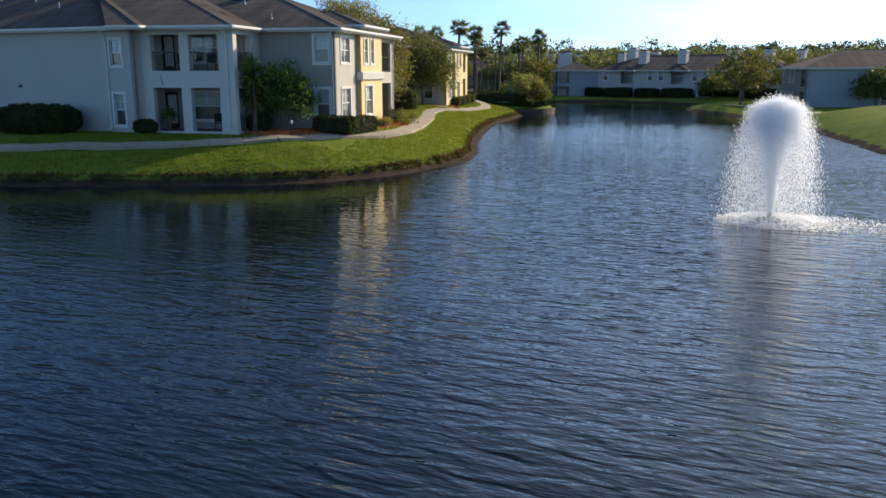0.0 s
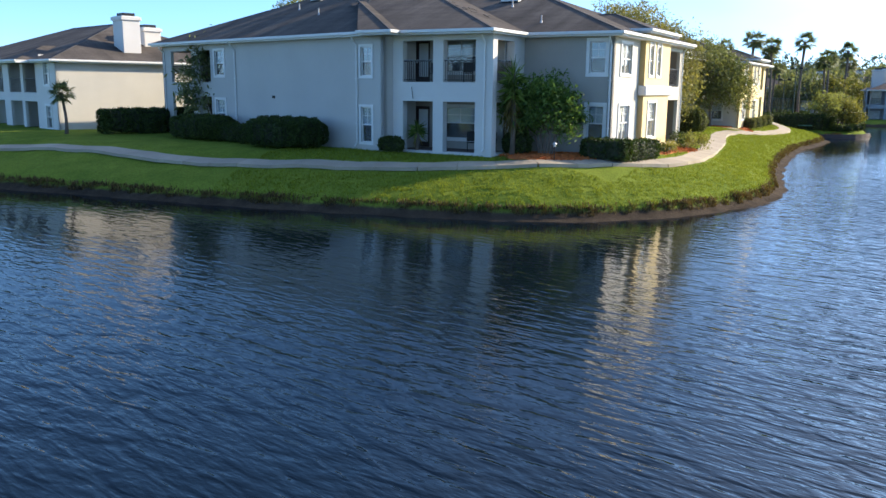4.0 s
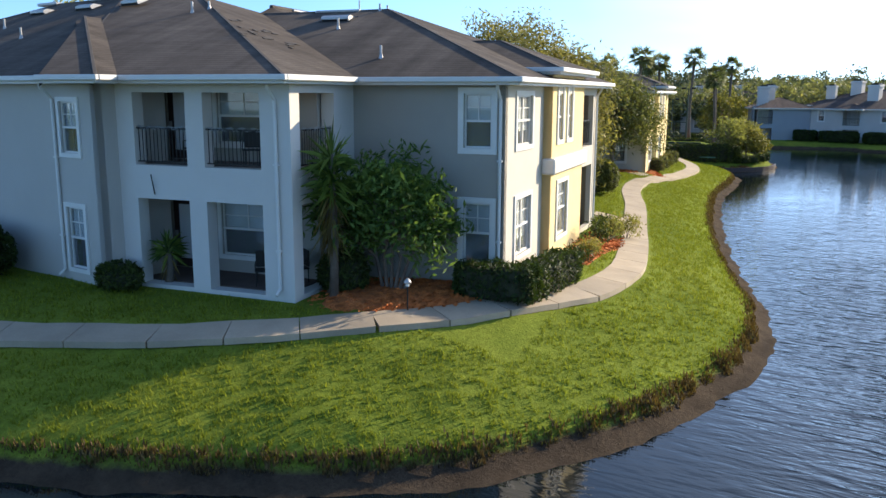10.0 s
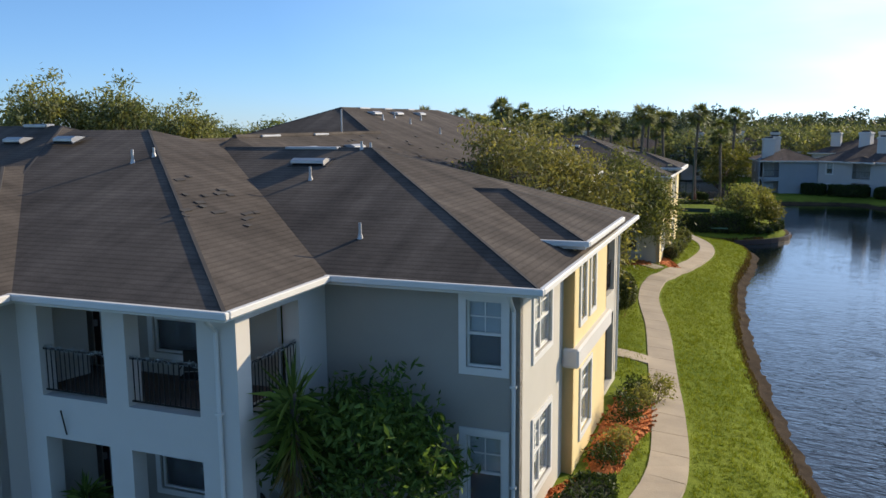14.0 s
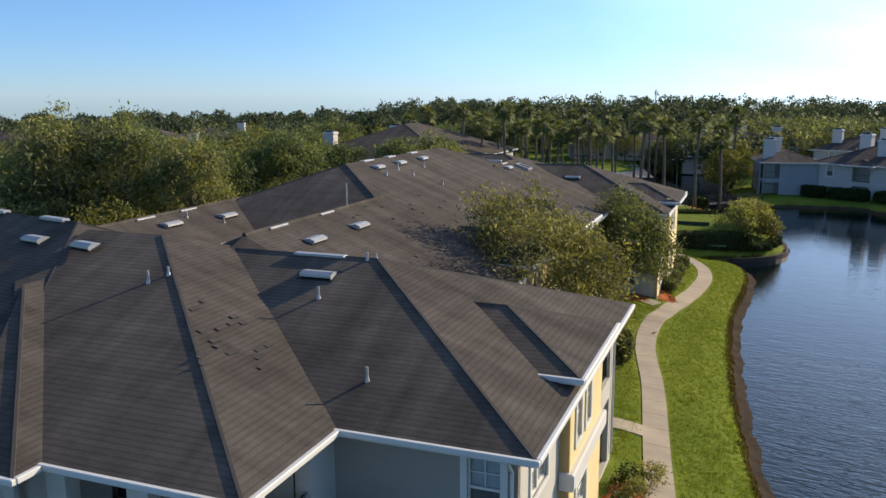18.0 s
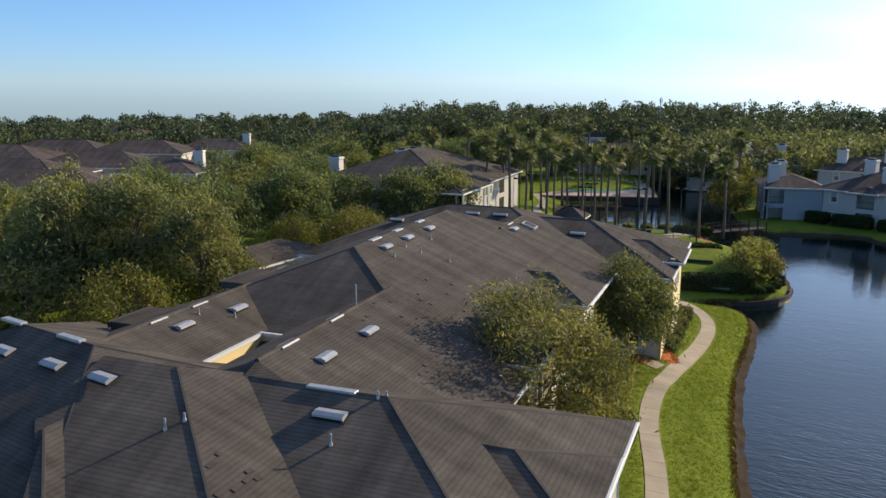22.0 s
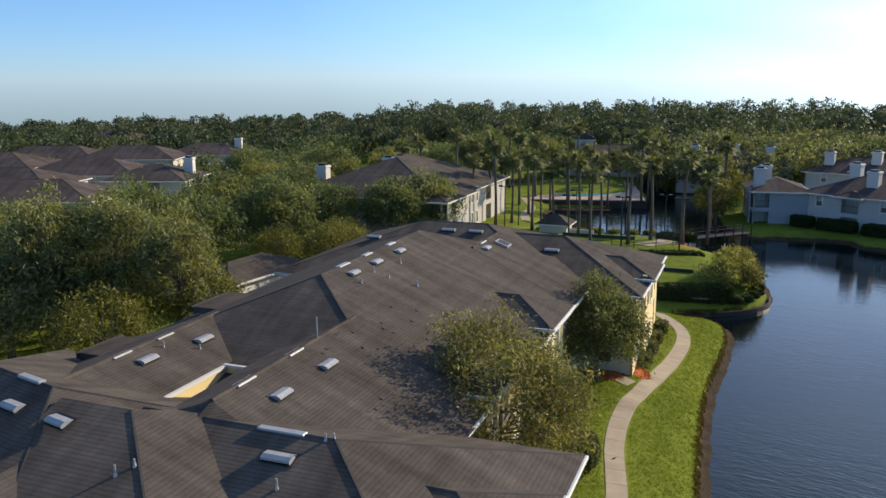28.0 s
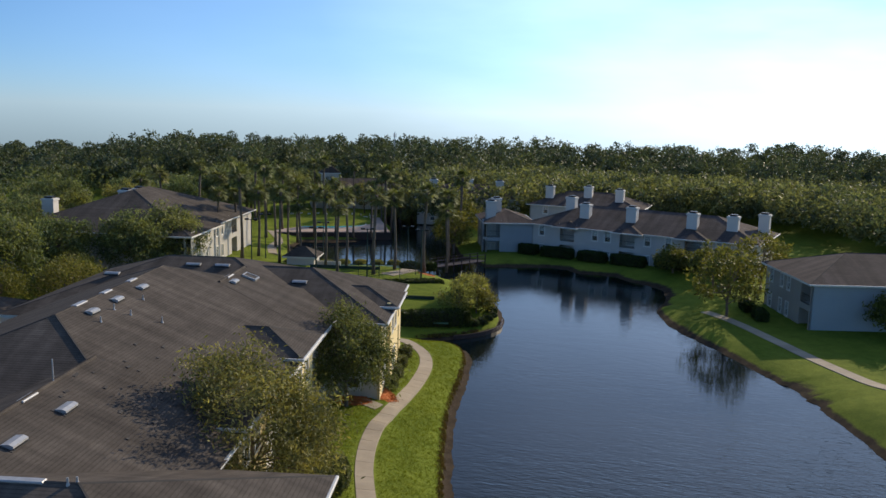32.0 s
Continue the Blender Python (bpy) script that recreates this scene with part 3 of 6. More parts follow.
class Face:
    """A wall's plane: s along it, z up, t outward."""

    def __init__(self, a, b):
        self.a, self.b = Vector((a[0], a[1])), Vector((b[0], b[1]))
        self.d = (self.b - self.a).normalized()
        self.n = Vector((self.d.y, -self.d.x))

    def p(self, s, z, t):
        q = self.a + self.d * s + self.n * t
        return (q.x, q.y, z)

    def slab(self, s0, s1, z0, z1, t0, t1):
        v = [self.p(s, z, t) for z in (z0, z1) for s, t in ((s0, t1), (s1, t1), (s1, t0), (s0, t0))]
        return v, [(3, 2, 1, 0), (4, 5, 6, 7), (0, 1, 5, 4), (1, 2, 6, 5), (2, 3, 7, 6), (3, 0, 4, 7)]


def window(parent, F, s0, s1, z0, z1, arch=False, wide=False, fine=True, trim=0.13):
    """A sash window with trim round it, set into the opening s0..s1, z0..z1."""
    tr = join(F.slab(s0 - trim, s0, z0 - trim, z1 + trim, -0.02, 0.045), F.slab(s1, s1 + trim, z0 - trim, z1 + trim, -0.02, 0.045),
              F.slab(s0, s1, z1, z1 + trim, -0.02, 0.045), F.slab(s0, s1, z0 - trim, z0, -0.02, 0.045))
    if arch:
        w, c = (s1 - s0) / 2, (s0 + s1) / 2
        ri, ro, N = w, w + trim, 12
        vs, fs = [], []
        for k in range(N + 1):
            an = math.pi * k / N
            for r in (ri, ro):
                for t in (-0.02, 0.045):
                    vs.append(F.p(c - r * math.cos(an), z1 + r * math.sin(an), t))
        for k in range(N):
            q = 4 * k
            fs += [(q + 1, q + 5, q + 7, q + 3), (q, q + 1, q + 3, q + 2), (q, q + 4, q + 5, q + 1), (q + 2, q + 3, q + 7, q + 6)]
        tr = join(F.slab(s0 - trim, s0, z0 - trim, z1, -0.02, 0.045), F.slab(s1, s1 + trim, z0 - trim, z1, -0.02, 0.045), F.slab(s0, s1, z0 - trim, z0, -0.02, 0.045), (vs, fs))
        lun = [F.p(c, z1, 0.004)] + [F.p(c - ri * math.cos(math.pi * k / N), z1 + ri * math.sin(math.pi * k / N), 0.004) for k in range(N + 1)]
    wdw = obj("window", *tr, M_TRIM, parent)
    wdw["label"] = "white sash window with raised stucco trim"
    zm = (z0 + z1) / 2
    sash = join(F.slab(s0, s0 + 0.05, z0, z1, -0.12, -0.05), F.slab(s1 - 0.05, s1, z0, z1, -0.12, -0.05), F.slab(s0, s1, z0, z0 + 0.05, -0.12, -0.05),
                F.slab(s0, s1, z1 - 0.05, z1, -0.12, -0.05), F.slab(s0, s1, zm - 0.03, zm + 0.03, -0.12, -0.035))
    obj("sash", *sash, M_TRIM, wdw)
    mids = [(s0 + s1) / 2] if not wide else [s0 + (s1 - s0) / 3, s0 + 2 * (s1 - s0) / 3]
    if wide:
        mids.append((s0 + s1) / 2)
    bars = [F.slab(m - 0.014, m + 0.014, zm, z1, -0.1, -0.07) for m in mids] + [F.slab(s0, s1, (zm + z1) / 2 - 0.014, (zm + z1) / 2 + 0.014, -0.1, -0.07)]
    if wide:
        bars.append(F.slab(mids[-1] - 0.035, mids[-1] + 0.035, z0, z1, -0.11, -0.04))
    obj("muntin", *join(*bars), M_TRIM, wdw)
    for za, zb in ((z0, zm), (zm, z1)):
        obj("pane", *F.slab(s0 + 0.03, s1 - 0.03, za, zb, -0.095, -0.088), M_GLASS, wdw)
    if fine:
        obj("blind", *F.slab(s0 + 0.02, s1 - 0.02, zm - 0.02 if not wide else z0 + 0.4, z1, -0.17, -0.16), M_BLIND, wdw)
    # added board behind the panes, its dark colour standing in for room shade
    obj("room_back", *F.slab(s0 - 0.3, s1 + 0.3, z0 - 0.4, z1 + 0.3, -0.6, -0.55), M_ROOM_SHADE, wdw)
    if arch:
        obj("arch_panel", lun, [(0, k, k + 1) for k in range(1, len(lun) - 1)], M_STUCCO_W, wdw)
    return wdw


def railing(parent, F, s0, s1, z0, h=1.0, t=-0.12, step=0.115):
    rail = obj("railing", *F.slab(s0, s1, z0 + h - 0.04, z0 + h, t - 0.025, t + 0.025), M_METAL, parent, "black metal balcony railing")
    obj("bottom_rail", *F.slab(s0, s1, z0 + 0.08, z0 + 0.11, t - 0.02, t + 0.02), M_METAL, rail)
    n = int((s1 - s0) / step)
    if step < 0.15:
        for k in range(n):
            c = s0 + (k + 0.5) * (s1 - s0) / n
            obj("baluster", *F.slab(c - 0.008, c + 0.008, z0 + 0.1, z0 + h - 0.03, t - 0.008, t + 0.008), M_METAL, rail)
        return rail
    b = obj("baluster", *join(*[F.slab(s0 + (k + 0.5) * (s1 - s0) / n - 0.008, s0 + (k + 0.5) * (s1 - s0) / n + 0.008, z0 + 0.1, z0 + h - 0.03, t - 0.008, t + 0.008) for k in range(n)]), M_METAL, rail)
    b["kind"] = "stuff"
    return rail


def hip_roof(parent, u0, u1, v0, v1, ze, slope, axis="u", hips=(True, True), mat=None, caps=True, gutters="", zr=None):
    """A hipped or gabled roof over the eaves u0..u1, v0..v1, as roof, fascia, caps and gutters."""
    mat = mat or M_ROOF
    if axis == "u":
        half, lo, hi, mid = (v1 - v0) / 2, u0, u1, (v0 + v1) / 2
    else:
        half, lo, hi, mid = (u1 - u0) / 2, v0, v1, (u0 + u1) / 2
    z = ze + half * slope
    ra, rb = lo + (half if hips[0] else 0), hi - (half if hips[1] else 0)
    if ra > rb:
        ra = rb = (ra + rb) / 2
    P = (lambda a, b, c: (a, b, c)) if axis == "u" else (lambda a, b, c: (b, a, c))
    c0, c1 = (v0, v1) if axis == "u" else (u0, u1)
    A, B, C, D = P(lo, c0, ze), P(hi, c0, ze), P(hi, c1, ze), P(lo, c1, ze)
    R0, R1 = P(ra, mid, z), P(rb, mid, z)
    fs = [(0, 1, 5, 4), (1, 2, 5), (2, 3, 4, 5), (3, 0, 4)]
    if axis != "u":
        fs = [q[::-1] for q in fs]
    roof = obj("roof", [A, B, C, D, R0, R1], fs, mat, parent, "brown asphalt shingle hip roof")
    w = 0.2
    low = [(q[0], q[1], ze - w) for q in (A, B, C, D)]
    up = [(q[0], q[1], ze - 0.004) for q in (A, B, C, D)]
    obj("fascia", low + up, [(0, 1, 5, 4), (1, 2, 6, 5), (2, 3, 7, 6), (3, 0, 4, 7), (3, 2, 1, 0)], M_TRIM, roof)
    if caps:
        lines = [(R0, R1)] if ra < rb else []
        if hips[0]:
            lines += [(A, R0), (D, R0)]
        if hips[1]:
            lines += [(B, R1), (C, R1)]
        for p, q in lines:
            p, q = Vector(p) - Vector((0, 0, 0.04)), Vector(q) - Vector((0, 0, 0.04))
            obj("ridge_cap", *tube_geo([p, q], 0.065, 5), M_CAP if p.z != q.z else mat, roof)
    for side in gutters:
        if side == "s":
            g = box_geo(u0 - 0.12, u1 + 0.12, v0 - 0.13, v0 - 0.003, ze - 0.13, ze + 0.01, 0.02)
        elif side == "n":
            g = box_geo(u0 - 0.12, u1 + 0.12, v1 + 0.003, v1 + 0.13, ze - 0.13, ze + 0.01, 0.02)
        elif side == "e":
            g = box_geo(u1 + 0.003, u1 + 0.13, v0 - 0.003, v1 + 0.003, ze - 0.13, ze + 0.01, 0.02)
        else:
            g = box_geo(u0 - 0.13, u0 - 0.003, v0 - 0.003, v1 + 0.003, ze - 0.13, ze + 0.01, 0.02)
        obj("gutter", *g, M_TRIM, roof)
    return roof


def frame_on(u, v, z, du, dv, slope):
    """A pose on a slope that falls towards (du, dv)."""
    down = Vector((du, dv, -slope)).normalized()
    across = Vector((-dv, du, 0))
    nrm = across.cross(down)
    if nrm.z < 0:
        nrm = -nrm
        across = -across
    m = Matrix((across, down, nrm)).transposed().to_4x4()
    return Matrix.Translation((u, v, z)) @ m


def mesh_at(name, geo, m, mat, parent, label=""):
    return obj(name, [m @ Vector(q) for q in geo[0]], geo[1], mat, parent, label)


def roof_vent(parent, m, w=1.0, h=0.15):
    w *= 0.82
    """A low slant-back metal vent: hood, open front, flange."""
    prof = [(-0.26, 0.0), (0.2, 0.0), (0.23, h * 0.55), (0.2, h), (0.02, h * 1.05), (-0.24, 0.03)]
    vs = [(x, y, z + 0.01) for x in (-w / 2, w / 2) for y, z in prof]
    n = len(prof)
    fs = [tuple(range(n))[::-1], tuple(range(n, 2 * n))] + [(k, (k + 1) % n, n + (k + 1) % n, n + k) for k in range(n)]
    v = mesh_at("roof_vent", (vs, fs), m, M_VENT, parent, "pale metal slant-back roof vent")
    mesh_at("flange", box_geo(-w / 2 - 0.1, w / 2 + 0.1, -0.34, 0.28, 0.004, 0.02), m, M_CAP, v)
    mesh_at("grille", box_geo(-w / 2 + 0.05, w / 2 - 0.05, 0.2, 0.245, 0.02, h * 0.5), m, M_METAL, v)
    return v


def vent_pipe(parent, u, v, z, h=0.45, r=0.05):
    p = obj("vent_pipe", *tube_geo([(u, v, z - 0.1), (u, v, z + h)], r, 8), M_VENT, parent, "grey plumbing vent pipe")
    obj("boot", *tube_geo([(u, v, z - 0.08), (u, v, z + 0.1)], [r * 2.4, r * 1.2], 8), M_VENT, p)
    return p


def chimney(parent, u, v, z0, z1, w=1.5, d=1.3):
    c = box("chimney", (u - w / 2, u + w / 2, v - d / 2, v + d / 2, z0, z1), M_STUCCO_W, parent, "white stucco chimney", 0.02)
    box("chimney_crown", (u - w / 2 - 0.1, u + w / 2 + 0.1, v - d / 2 - 0.1, v + d / 2 + 0.1, z1 - 0.3, z1 - 0.05), M_STUCCO_W, c, "", 0.02)
    box("chimney_cap", (u - w / 3, u + w / 3, v - d / 3, v + d / 3, z1 + 0.004, z1 + 0.22), M_METAL, c)
    return c


def balcony_unit(parent, F, s0, s1, zf, ztop, back=1.9, cols=(), side=None):
    """Floor slab and railing behind an open bay of a facade."""
    obj("balcony_floor", *F.slab(s0 - 0.1, s1 + 0.1, zf - 0.25, zf - 0.05, -back, -0.21), M_STUCCO_W, parent)
    railing(parent, F, s0, s1, zf)


def block(parent, u0, u1, v0, v1, zg, ze, mats, sides, over=0.5, storeys=(0.75, 3.65)):
    """A two-storey block. sides: per side ('s','e','n','w') a list of bays (centre, kind): 'w' window, 'a' arched, 'b' balcony."""
    C = {"s": ((u0, v0), (u1, v0)), "e": ((u1, v0), (u1, v1)), "n": ((u1, v1), (u0, v1)), "w": ((u0, v1), (u0, v0))}
    for k, (a, b) in C.items():
        F = Face(a, b)
        ops, wins = [], []
        for s, kind in sides.get(k, ()):
            for lvl, base in enumerate(storeys):
                if kind == "b":
                    q = (s - 1.15, s + 1.15, zg + (0.02 if lvl == 0 else base - 0.55), zg + base + 1.75)
                else:
                    hw = 0.42 if kind == "w" else 0.33
                    q = (s - hw, s + hw, zg + base, zg + base + 1.5)
                ops.append(q)
                wins.append((kind, lvl, q))
        wall(parent, a, b, zg, ze, mats.get(k, M_STUCCO), ops)
        for kind, lvl, q in wins:
            if kind == "b":
                obj("balcony_back", *F.slab(q[0] - 0.3, q[1] + 0.3, zg + (0 if lvl == 0 else 2.9), q[3] + 0.3, -1.95, -1.85), mats.get(k, M_STUCCO), parent)
                for e in (q[0] - 0.3, q[1] + 0.2):
                    obj("balcony_side", *F.slab(e, e + 0.1, zg + (0 if lvl == 0 else 2.9), q[3] + 0.3, -1.85, -0.205), mats.get(k, M_STUCCO), parent)
                m = (q[0] + q[1]) / 2
                door = obj("patio_door", *F.slab(m - 0.8, m + 0.8, q[2] + 0.1, q[2] + 2.05, -1.84, -1.8), M_TRIM, parent)
                for e in (m - 0.75, m + 0.03):
                    obj("pane", *F.slab(e, e + 0.72, q[2] + 0.18, q[2] + 1.97, -1.81, -1.785), M_GLASS, door)
                if lvl:
                    obj("balcony_floor", *F.slab(q[0] - 0.3, q[1] + 0.3, q[2] - 0.25, q[2] - 0.02, -1.85, -0.205), M_STUCCO_W, parent)
                    railing(parent, F, q[0], q[1], q[2] - 0.03, step=0.2)
            else:
                window(parent, F, *q, arch=(kind == "a" and lvl == 1), fine=True)


# ---------------------------------------------------------------- main apartment building
ZG, ZE, SL = 2.0, 7.62, 0.345
MA = pose(-5.9, 45.6, 0, 0, 0, -11.6)
A = root("apartment_building", MA, "long two-storey stucco apartment building with brown shingle hip roofs", "building")
W1, W2 = ZG + 0.75, ZG + 3.75
# right wing, front in a darker stucco tone that stands in for shade
Fs = Face((-4.55, 0), (0, 0))
q1, q2 = (3.38, 4.17, ZG + 0.6, ZG + 2.25), (3.38, 4.17, ZG + 3.75, ZG + 5.2)
wall(A, (-4.55, 0), (0, 0), ZG - 0.6, ZE - 0.1, M_STUCCO_SHADE, [q1, q2], label="stucco wall with shade put into its darker tone")
for q in (q1, q2):
    window(A, Fs, *q, trim=0.16)
# right side with windows, yellow bay, end balcony
Fe = Face((0, 0), (0, 12.6))
q3, q4 = (1.05, 2.65, ZG + 0.6, ZG + 2.25), (1.05, 2.65, ZG + 3.75, ZG + 5.15)
b1, b2 = (9.3, 11.9, ZG + 0.02, ZG + 2.45), (9.3, 11.9, ZG + 3.2, ZG + 5.15)
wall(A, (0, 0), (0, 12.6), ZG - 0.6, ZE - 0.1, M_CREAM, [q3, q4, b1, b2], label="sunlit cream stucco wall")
for q in (q3, q4):
    window(A, Fe, *q, wide=True)
BU = 0.28
Fb = Face((BU, 4.0), (BU, 8.7))
arches = [(0.75, 1.4, ZG + 3.75, ZG + 5.2), (2.1, 2.75, ZG + 3.75, ZG + 5.2)]
low = (0.9, 2.3, ZG + 0.6, ZG + 2.35)
wall(A, (BU, 4.0), (BU, 8.7), ZG - 0.6, ZE + 0.3, M_YELLOW, [low, *arches], thick=0.27, label="sunlit yellow stucco bay")
wall(A, (0.0, 4.0), (BU, 4.0), ZG - 0.6, ZE + 0.3, M_YELLOW, thick=0.1, name="wall")
wall(A, (BU, 8.7), (0.0, 8.7), ZG - 0.6, ZE + 0.3, M_YELLOW, thick=0.1, name="wall")
for q in arches:
    window(A, Fb, *q, arch=True, trim=0.14)
window(A, Fb, *low)
box("stucco_band", (0.004, BU + 0.16, 3.86, 8.84, ZG + 2.72, ZG + 3.22), M_STUCCO_W, A, "white stucco belt moulding", 0.05)
for q in (b1, b2):
    obj("balcony_back", *Fe.slab(q[0] - 0.3, q[1] + 0.3, q[2] - 0.1, q[3] + 0.2, -1.95, -1.85), M_CREAM, A)
railing(A, Fe, b2[0], b2[1], b2[2])
obj("balcony_floor", *Fe.slab(b2[0] - 0.3, b2[1] + 0.3, b2[2] - 0.3, b2[2] - 0.02, -1.85, -0.205), M_STUCCO_W, A)
wall(A, (0, 12.6), (-4.5, 12.6), ZG - 0.6, ZE - 0.1, M_STUCCO_SHADE)
# porch tower
PV, PU = -3.4, -4.5
Fp = Face((-10.4, PV), (PU, PV))
o1, o2 = (1.05, 2.75), (3.3, 5.02)
zo = [(ZG + 0.02, ZG + 2.38), (ZG + 3.28, ZG + 5.2)]
wall(A, (-10.4, PV), (PU, PV), ZG - 0.6, ZE - 0.1, M_STUCCO_W, [(*o, *z) for o in (o1, o2) for z in zo], thick=0.4, label="white stucco porch front with square openings")
Fq = Face((PU, PV), (PU, 0))
s1 = (0.45, 2.25)
wall(A, (PU, PV + 0.4), (PU, -0.004), ZG - 0.6, ZE - 0.1, M_STUCCO_W, [(s1[0] - 0.4 + 0.0, s1[1] - 0.4, *z) for z in zo], thick=0.4)
for lvl, (za, zb) in enumerate(zo):
    zf = ZG + 0.04 if lvl == 0 else ZG + 3.28
    box("porch_floor", (-10.4, PU - 0.41, PV + 0.41, -0.6, zf - 0.25, zf), M_PORCHFLOOR, A, "dark porch floor")
    # back wall with a door and a large window
    Fk = Face((-10.9, -1.35), (PU - 0.41, -1.35))
    dq, wq = (1.0, 1.85, zf + 0.02, zf + 2.05), (2.75, 4.45, zf + 0.5, zf + 2.05)
    wall(A, (-10.9, -1.35), (PU - 0.41, -1.35), zf, zb + 0.15, M_STUCCO_SHADE, [dq, wq], thick=0.15)
    dr = obj("porch_door", *Fk.slab(*dq, -0.1, -0.04), M_DOOR, A, "dark framed porch door")
    obj("door_glass", *Fk.slab(dq[0] + 0.2, dq[1] - 0.12, dq[2] + 0.25, dq[3] - 0.15, -0.045, -0.03), M_BLIND, dr)
    obj("door_handle", *Fk.slab(dq[0] + 0.06, dq[0] + 0.12, zf + 0.95, zf + 1.1, -0.04, 0.03), M_VENT, dr)
    window(A, Fk, *wq, wide=False, fine=True)
    wall(A, (-10.9, PV + 0.4), (-10.9, -1.35), zf, zb + 0.15, M_STUCCO_SHADE, thick=0.1, name="wall")
    box("porch_ceiling", (-10.9, PU - 0.41, PV + 0.41, -1.4, zb + 0.12, zb + 0.2), M_STUCCO_W, A)
    if lvl:
        railing(A, Fp, *o1, za + 0.0)
        railing(A, Fp, *o2, za + 0.0)
        railing(A, Fq, *s1, za + 0.0)
# turned west wing with the long blank wall
WING = pose(-10.05, -4.0, 0, 0, 0, -13)
had = set(A.children_recursive)
SV, SU, wl = 0.0, 0.0, -21.0
Fl = Face((wl, SV), (SU, SV))
sw = 19.35
ops = [(sw, sw + 0.8, ZG + 0.32, ZG + 2.05), (sw, sw + 0.8, ZG + 3.55, ZG + 4.95)]
ops += [(6.2, 7.2, ZG + 0.6, ZG + 2.2), (6.2, 7.2, ZG + 3.6, ZG + 5.05)]
arch = [(1.1, 3.6), (4.3, 5.7)]
ops += [(*a, ZG + 0.02, ZG + 2.35) for a in arch] + [(*a, ZG + 3.2, ZG + 5.1) for a in arch]
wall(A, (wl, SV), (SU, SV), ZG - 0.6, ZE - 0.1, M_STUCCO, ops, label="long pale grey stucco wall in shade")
for q in ops[:4]:
    window(A, Fl, *q, trim=0.12)
wall(A, (SU, SV), (SU, SV + 2.2), ZG - 0.6, ZE - 0.1, M_STUCCO)
for a in arch:
    railing(A, Fl, *a, ZG + 3.2)
obj("balcony_back", *Fl.slab(0.25, 6.1, ZG, ZE - 0.1, -2.0, -1.9), M_STUCCO, A)
obj("balcony_floor", *Fl.slab(0.25, 6.0, ZG + 2.9, ZG + 3.18, -1.9, -0.205), M_STUCCO_W, A)
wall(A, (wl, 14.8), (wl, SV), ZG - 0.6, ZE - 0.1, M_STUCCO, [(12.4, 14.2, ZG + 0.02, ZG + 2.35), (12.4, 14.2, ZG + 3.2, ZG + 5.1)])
box("utility_box", (-9.0, -8.82, SV - 0.08, SV, ZG + 2.35, ZG + 2.5), M_METAL, A)
WS = 0.4
hip_roof(A, wl - 0.5, -1.0, -0.5, 15.5, ZE, WS, gutters="s")
for u_, v_ in ((-6.9, 6.4), (-9.6, 6.3), (-12.6, 6.2)):
    roof_vent(A, frame_on(u_, v_, ZE + WS * (v_ + 0.5), 0, -1, WS), 1.2)
for u_, v_ in ((-8.6, 3.0), (-12.2, 4.4)):
    vent_pipe(A, u_, v_, ZE + WS * (v_ + 0.5), 0.36, 0.036)
for u_ in (-1.9, -12.6, -20.7):
    dp = obj("downpipe", *tube_geo([(u_, -0.41, ZE - 0.12), (u_, -0.36, ZE - 0.3), (u_, -0.06, ZE - 0.6), (u_, -0.06, ZG + 0.25), (u_, -0.24, ZG + 0.1)], 0.045, 8), M_TRIM, A, "white rain downpipe")
    for z in (ZG + 1.2, ZG + 3.4):
        obj("bracket", *box_geo(u_ - 0.07, u_ + 0.07, -0.11, 0.0, z, z + 0.05), M_TRIM, dp)
for q in (-14.2, -10.4):
    obj("ridge_vent", *box_geo(q - 0.7, q + 0.7, 7.34, 7.66, ZE + WS * 8 - 0.04, ZE + WS * 8 + 0.08, 0.03), M_VENT, A, "pale metal ridge vent")
for o in set(A.children_recursive) - had:
    o.data.transform(WING)
# middle and far wings
wall(A, (-4.9, 12.6), (-4.9, 37.7), ZG - 0.8, ZE - 0.1, M_CREAM, [(7, 8, 2.7, 4.2), (7, 8, 5.7, 7.1), (16, 17, 5.7, 7.1), (11, 13, 2.1, 4.5), (11, 13, 5.2, 7.1)])
for k in (16.75, 27.1):
    wall(A, (-4.6, k), (-4.6, k + 4.4), ZG - 0.8, ZE + 0.35, M_YELLOW, [(0.8, 1.5, 5.7, 7.2), (2.5, 3.2, 5.7, 7.2), (1.2, 2.4, 2.6, 4.3)])
    Fy = Face((-4.6, k), (-4.6, k + 4.4))
    window(A, Fy, 0.8, 1.5, 5.7, 7.2, arch=True)
    window(A, Fy, 2.5, 3.2, 5.7, 7.2, arch=True)
    window(A, Fy, 1.2, 2.4, 2.6, 4.3)
    wall(A, (-4.9, k), (-4.6, k), ZG - 0.8, ZE + 0.35, M_YELLOW, thick=0.1)
FU, FV = -1.25, 37.9
wall(A, (-4.9, FV), (FU, FV), ZG - 0.9, ZE - 0.1, M_CREAM, [(1.3, 2.2, 2.5, 4.1), (1.3, 2.2, 5.6, 7.1)])
Ff = Face((-4.9, FV), (FU, FV))
for z in (2.5, 5.6):
    window(A, Ff, 1.3, 2.2, z, z + 1.55)
wall(A, (FU, FV), (FU, FV + 12.3), ZG - 0.9, ZE - 0.1, M_YELLOW, [(1.2, 2.4, 2.5, 4.1), (1.2, 2.4, 5.6, 7.1), (8.5, 11, 1.9, 4.4), (8.5, 11, 5.1, 7.1)])
Fg = Face((FU, FV), (FU, FV + 12.3))
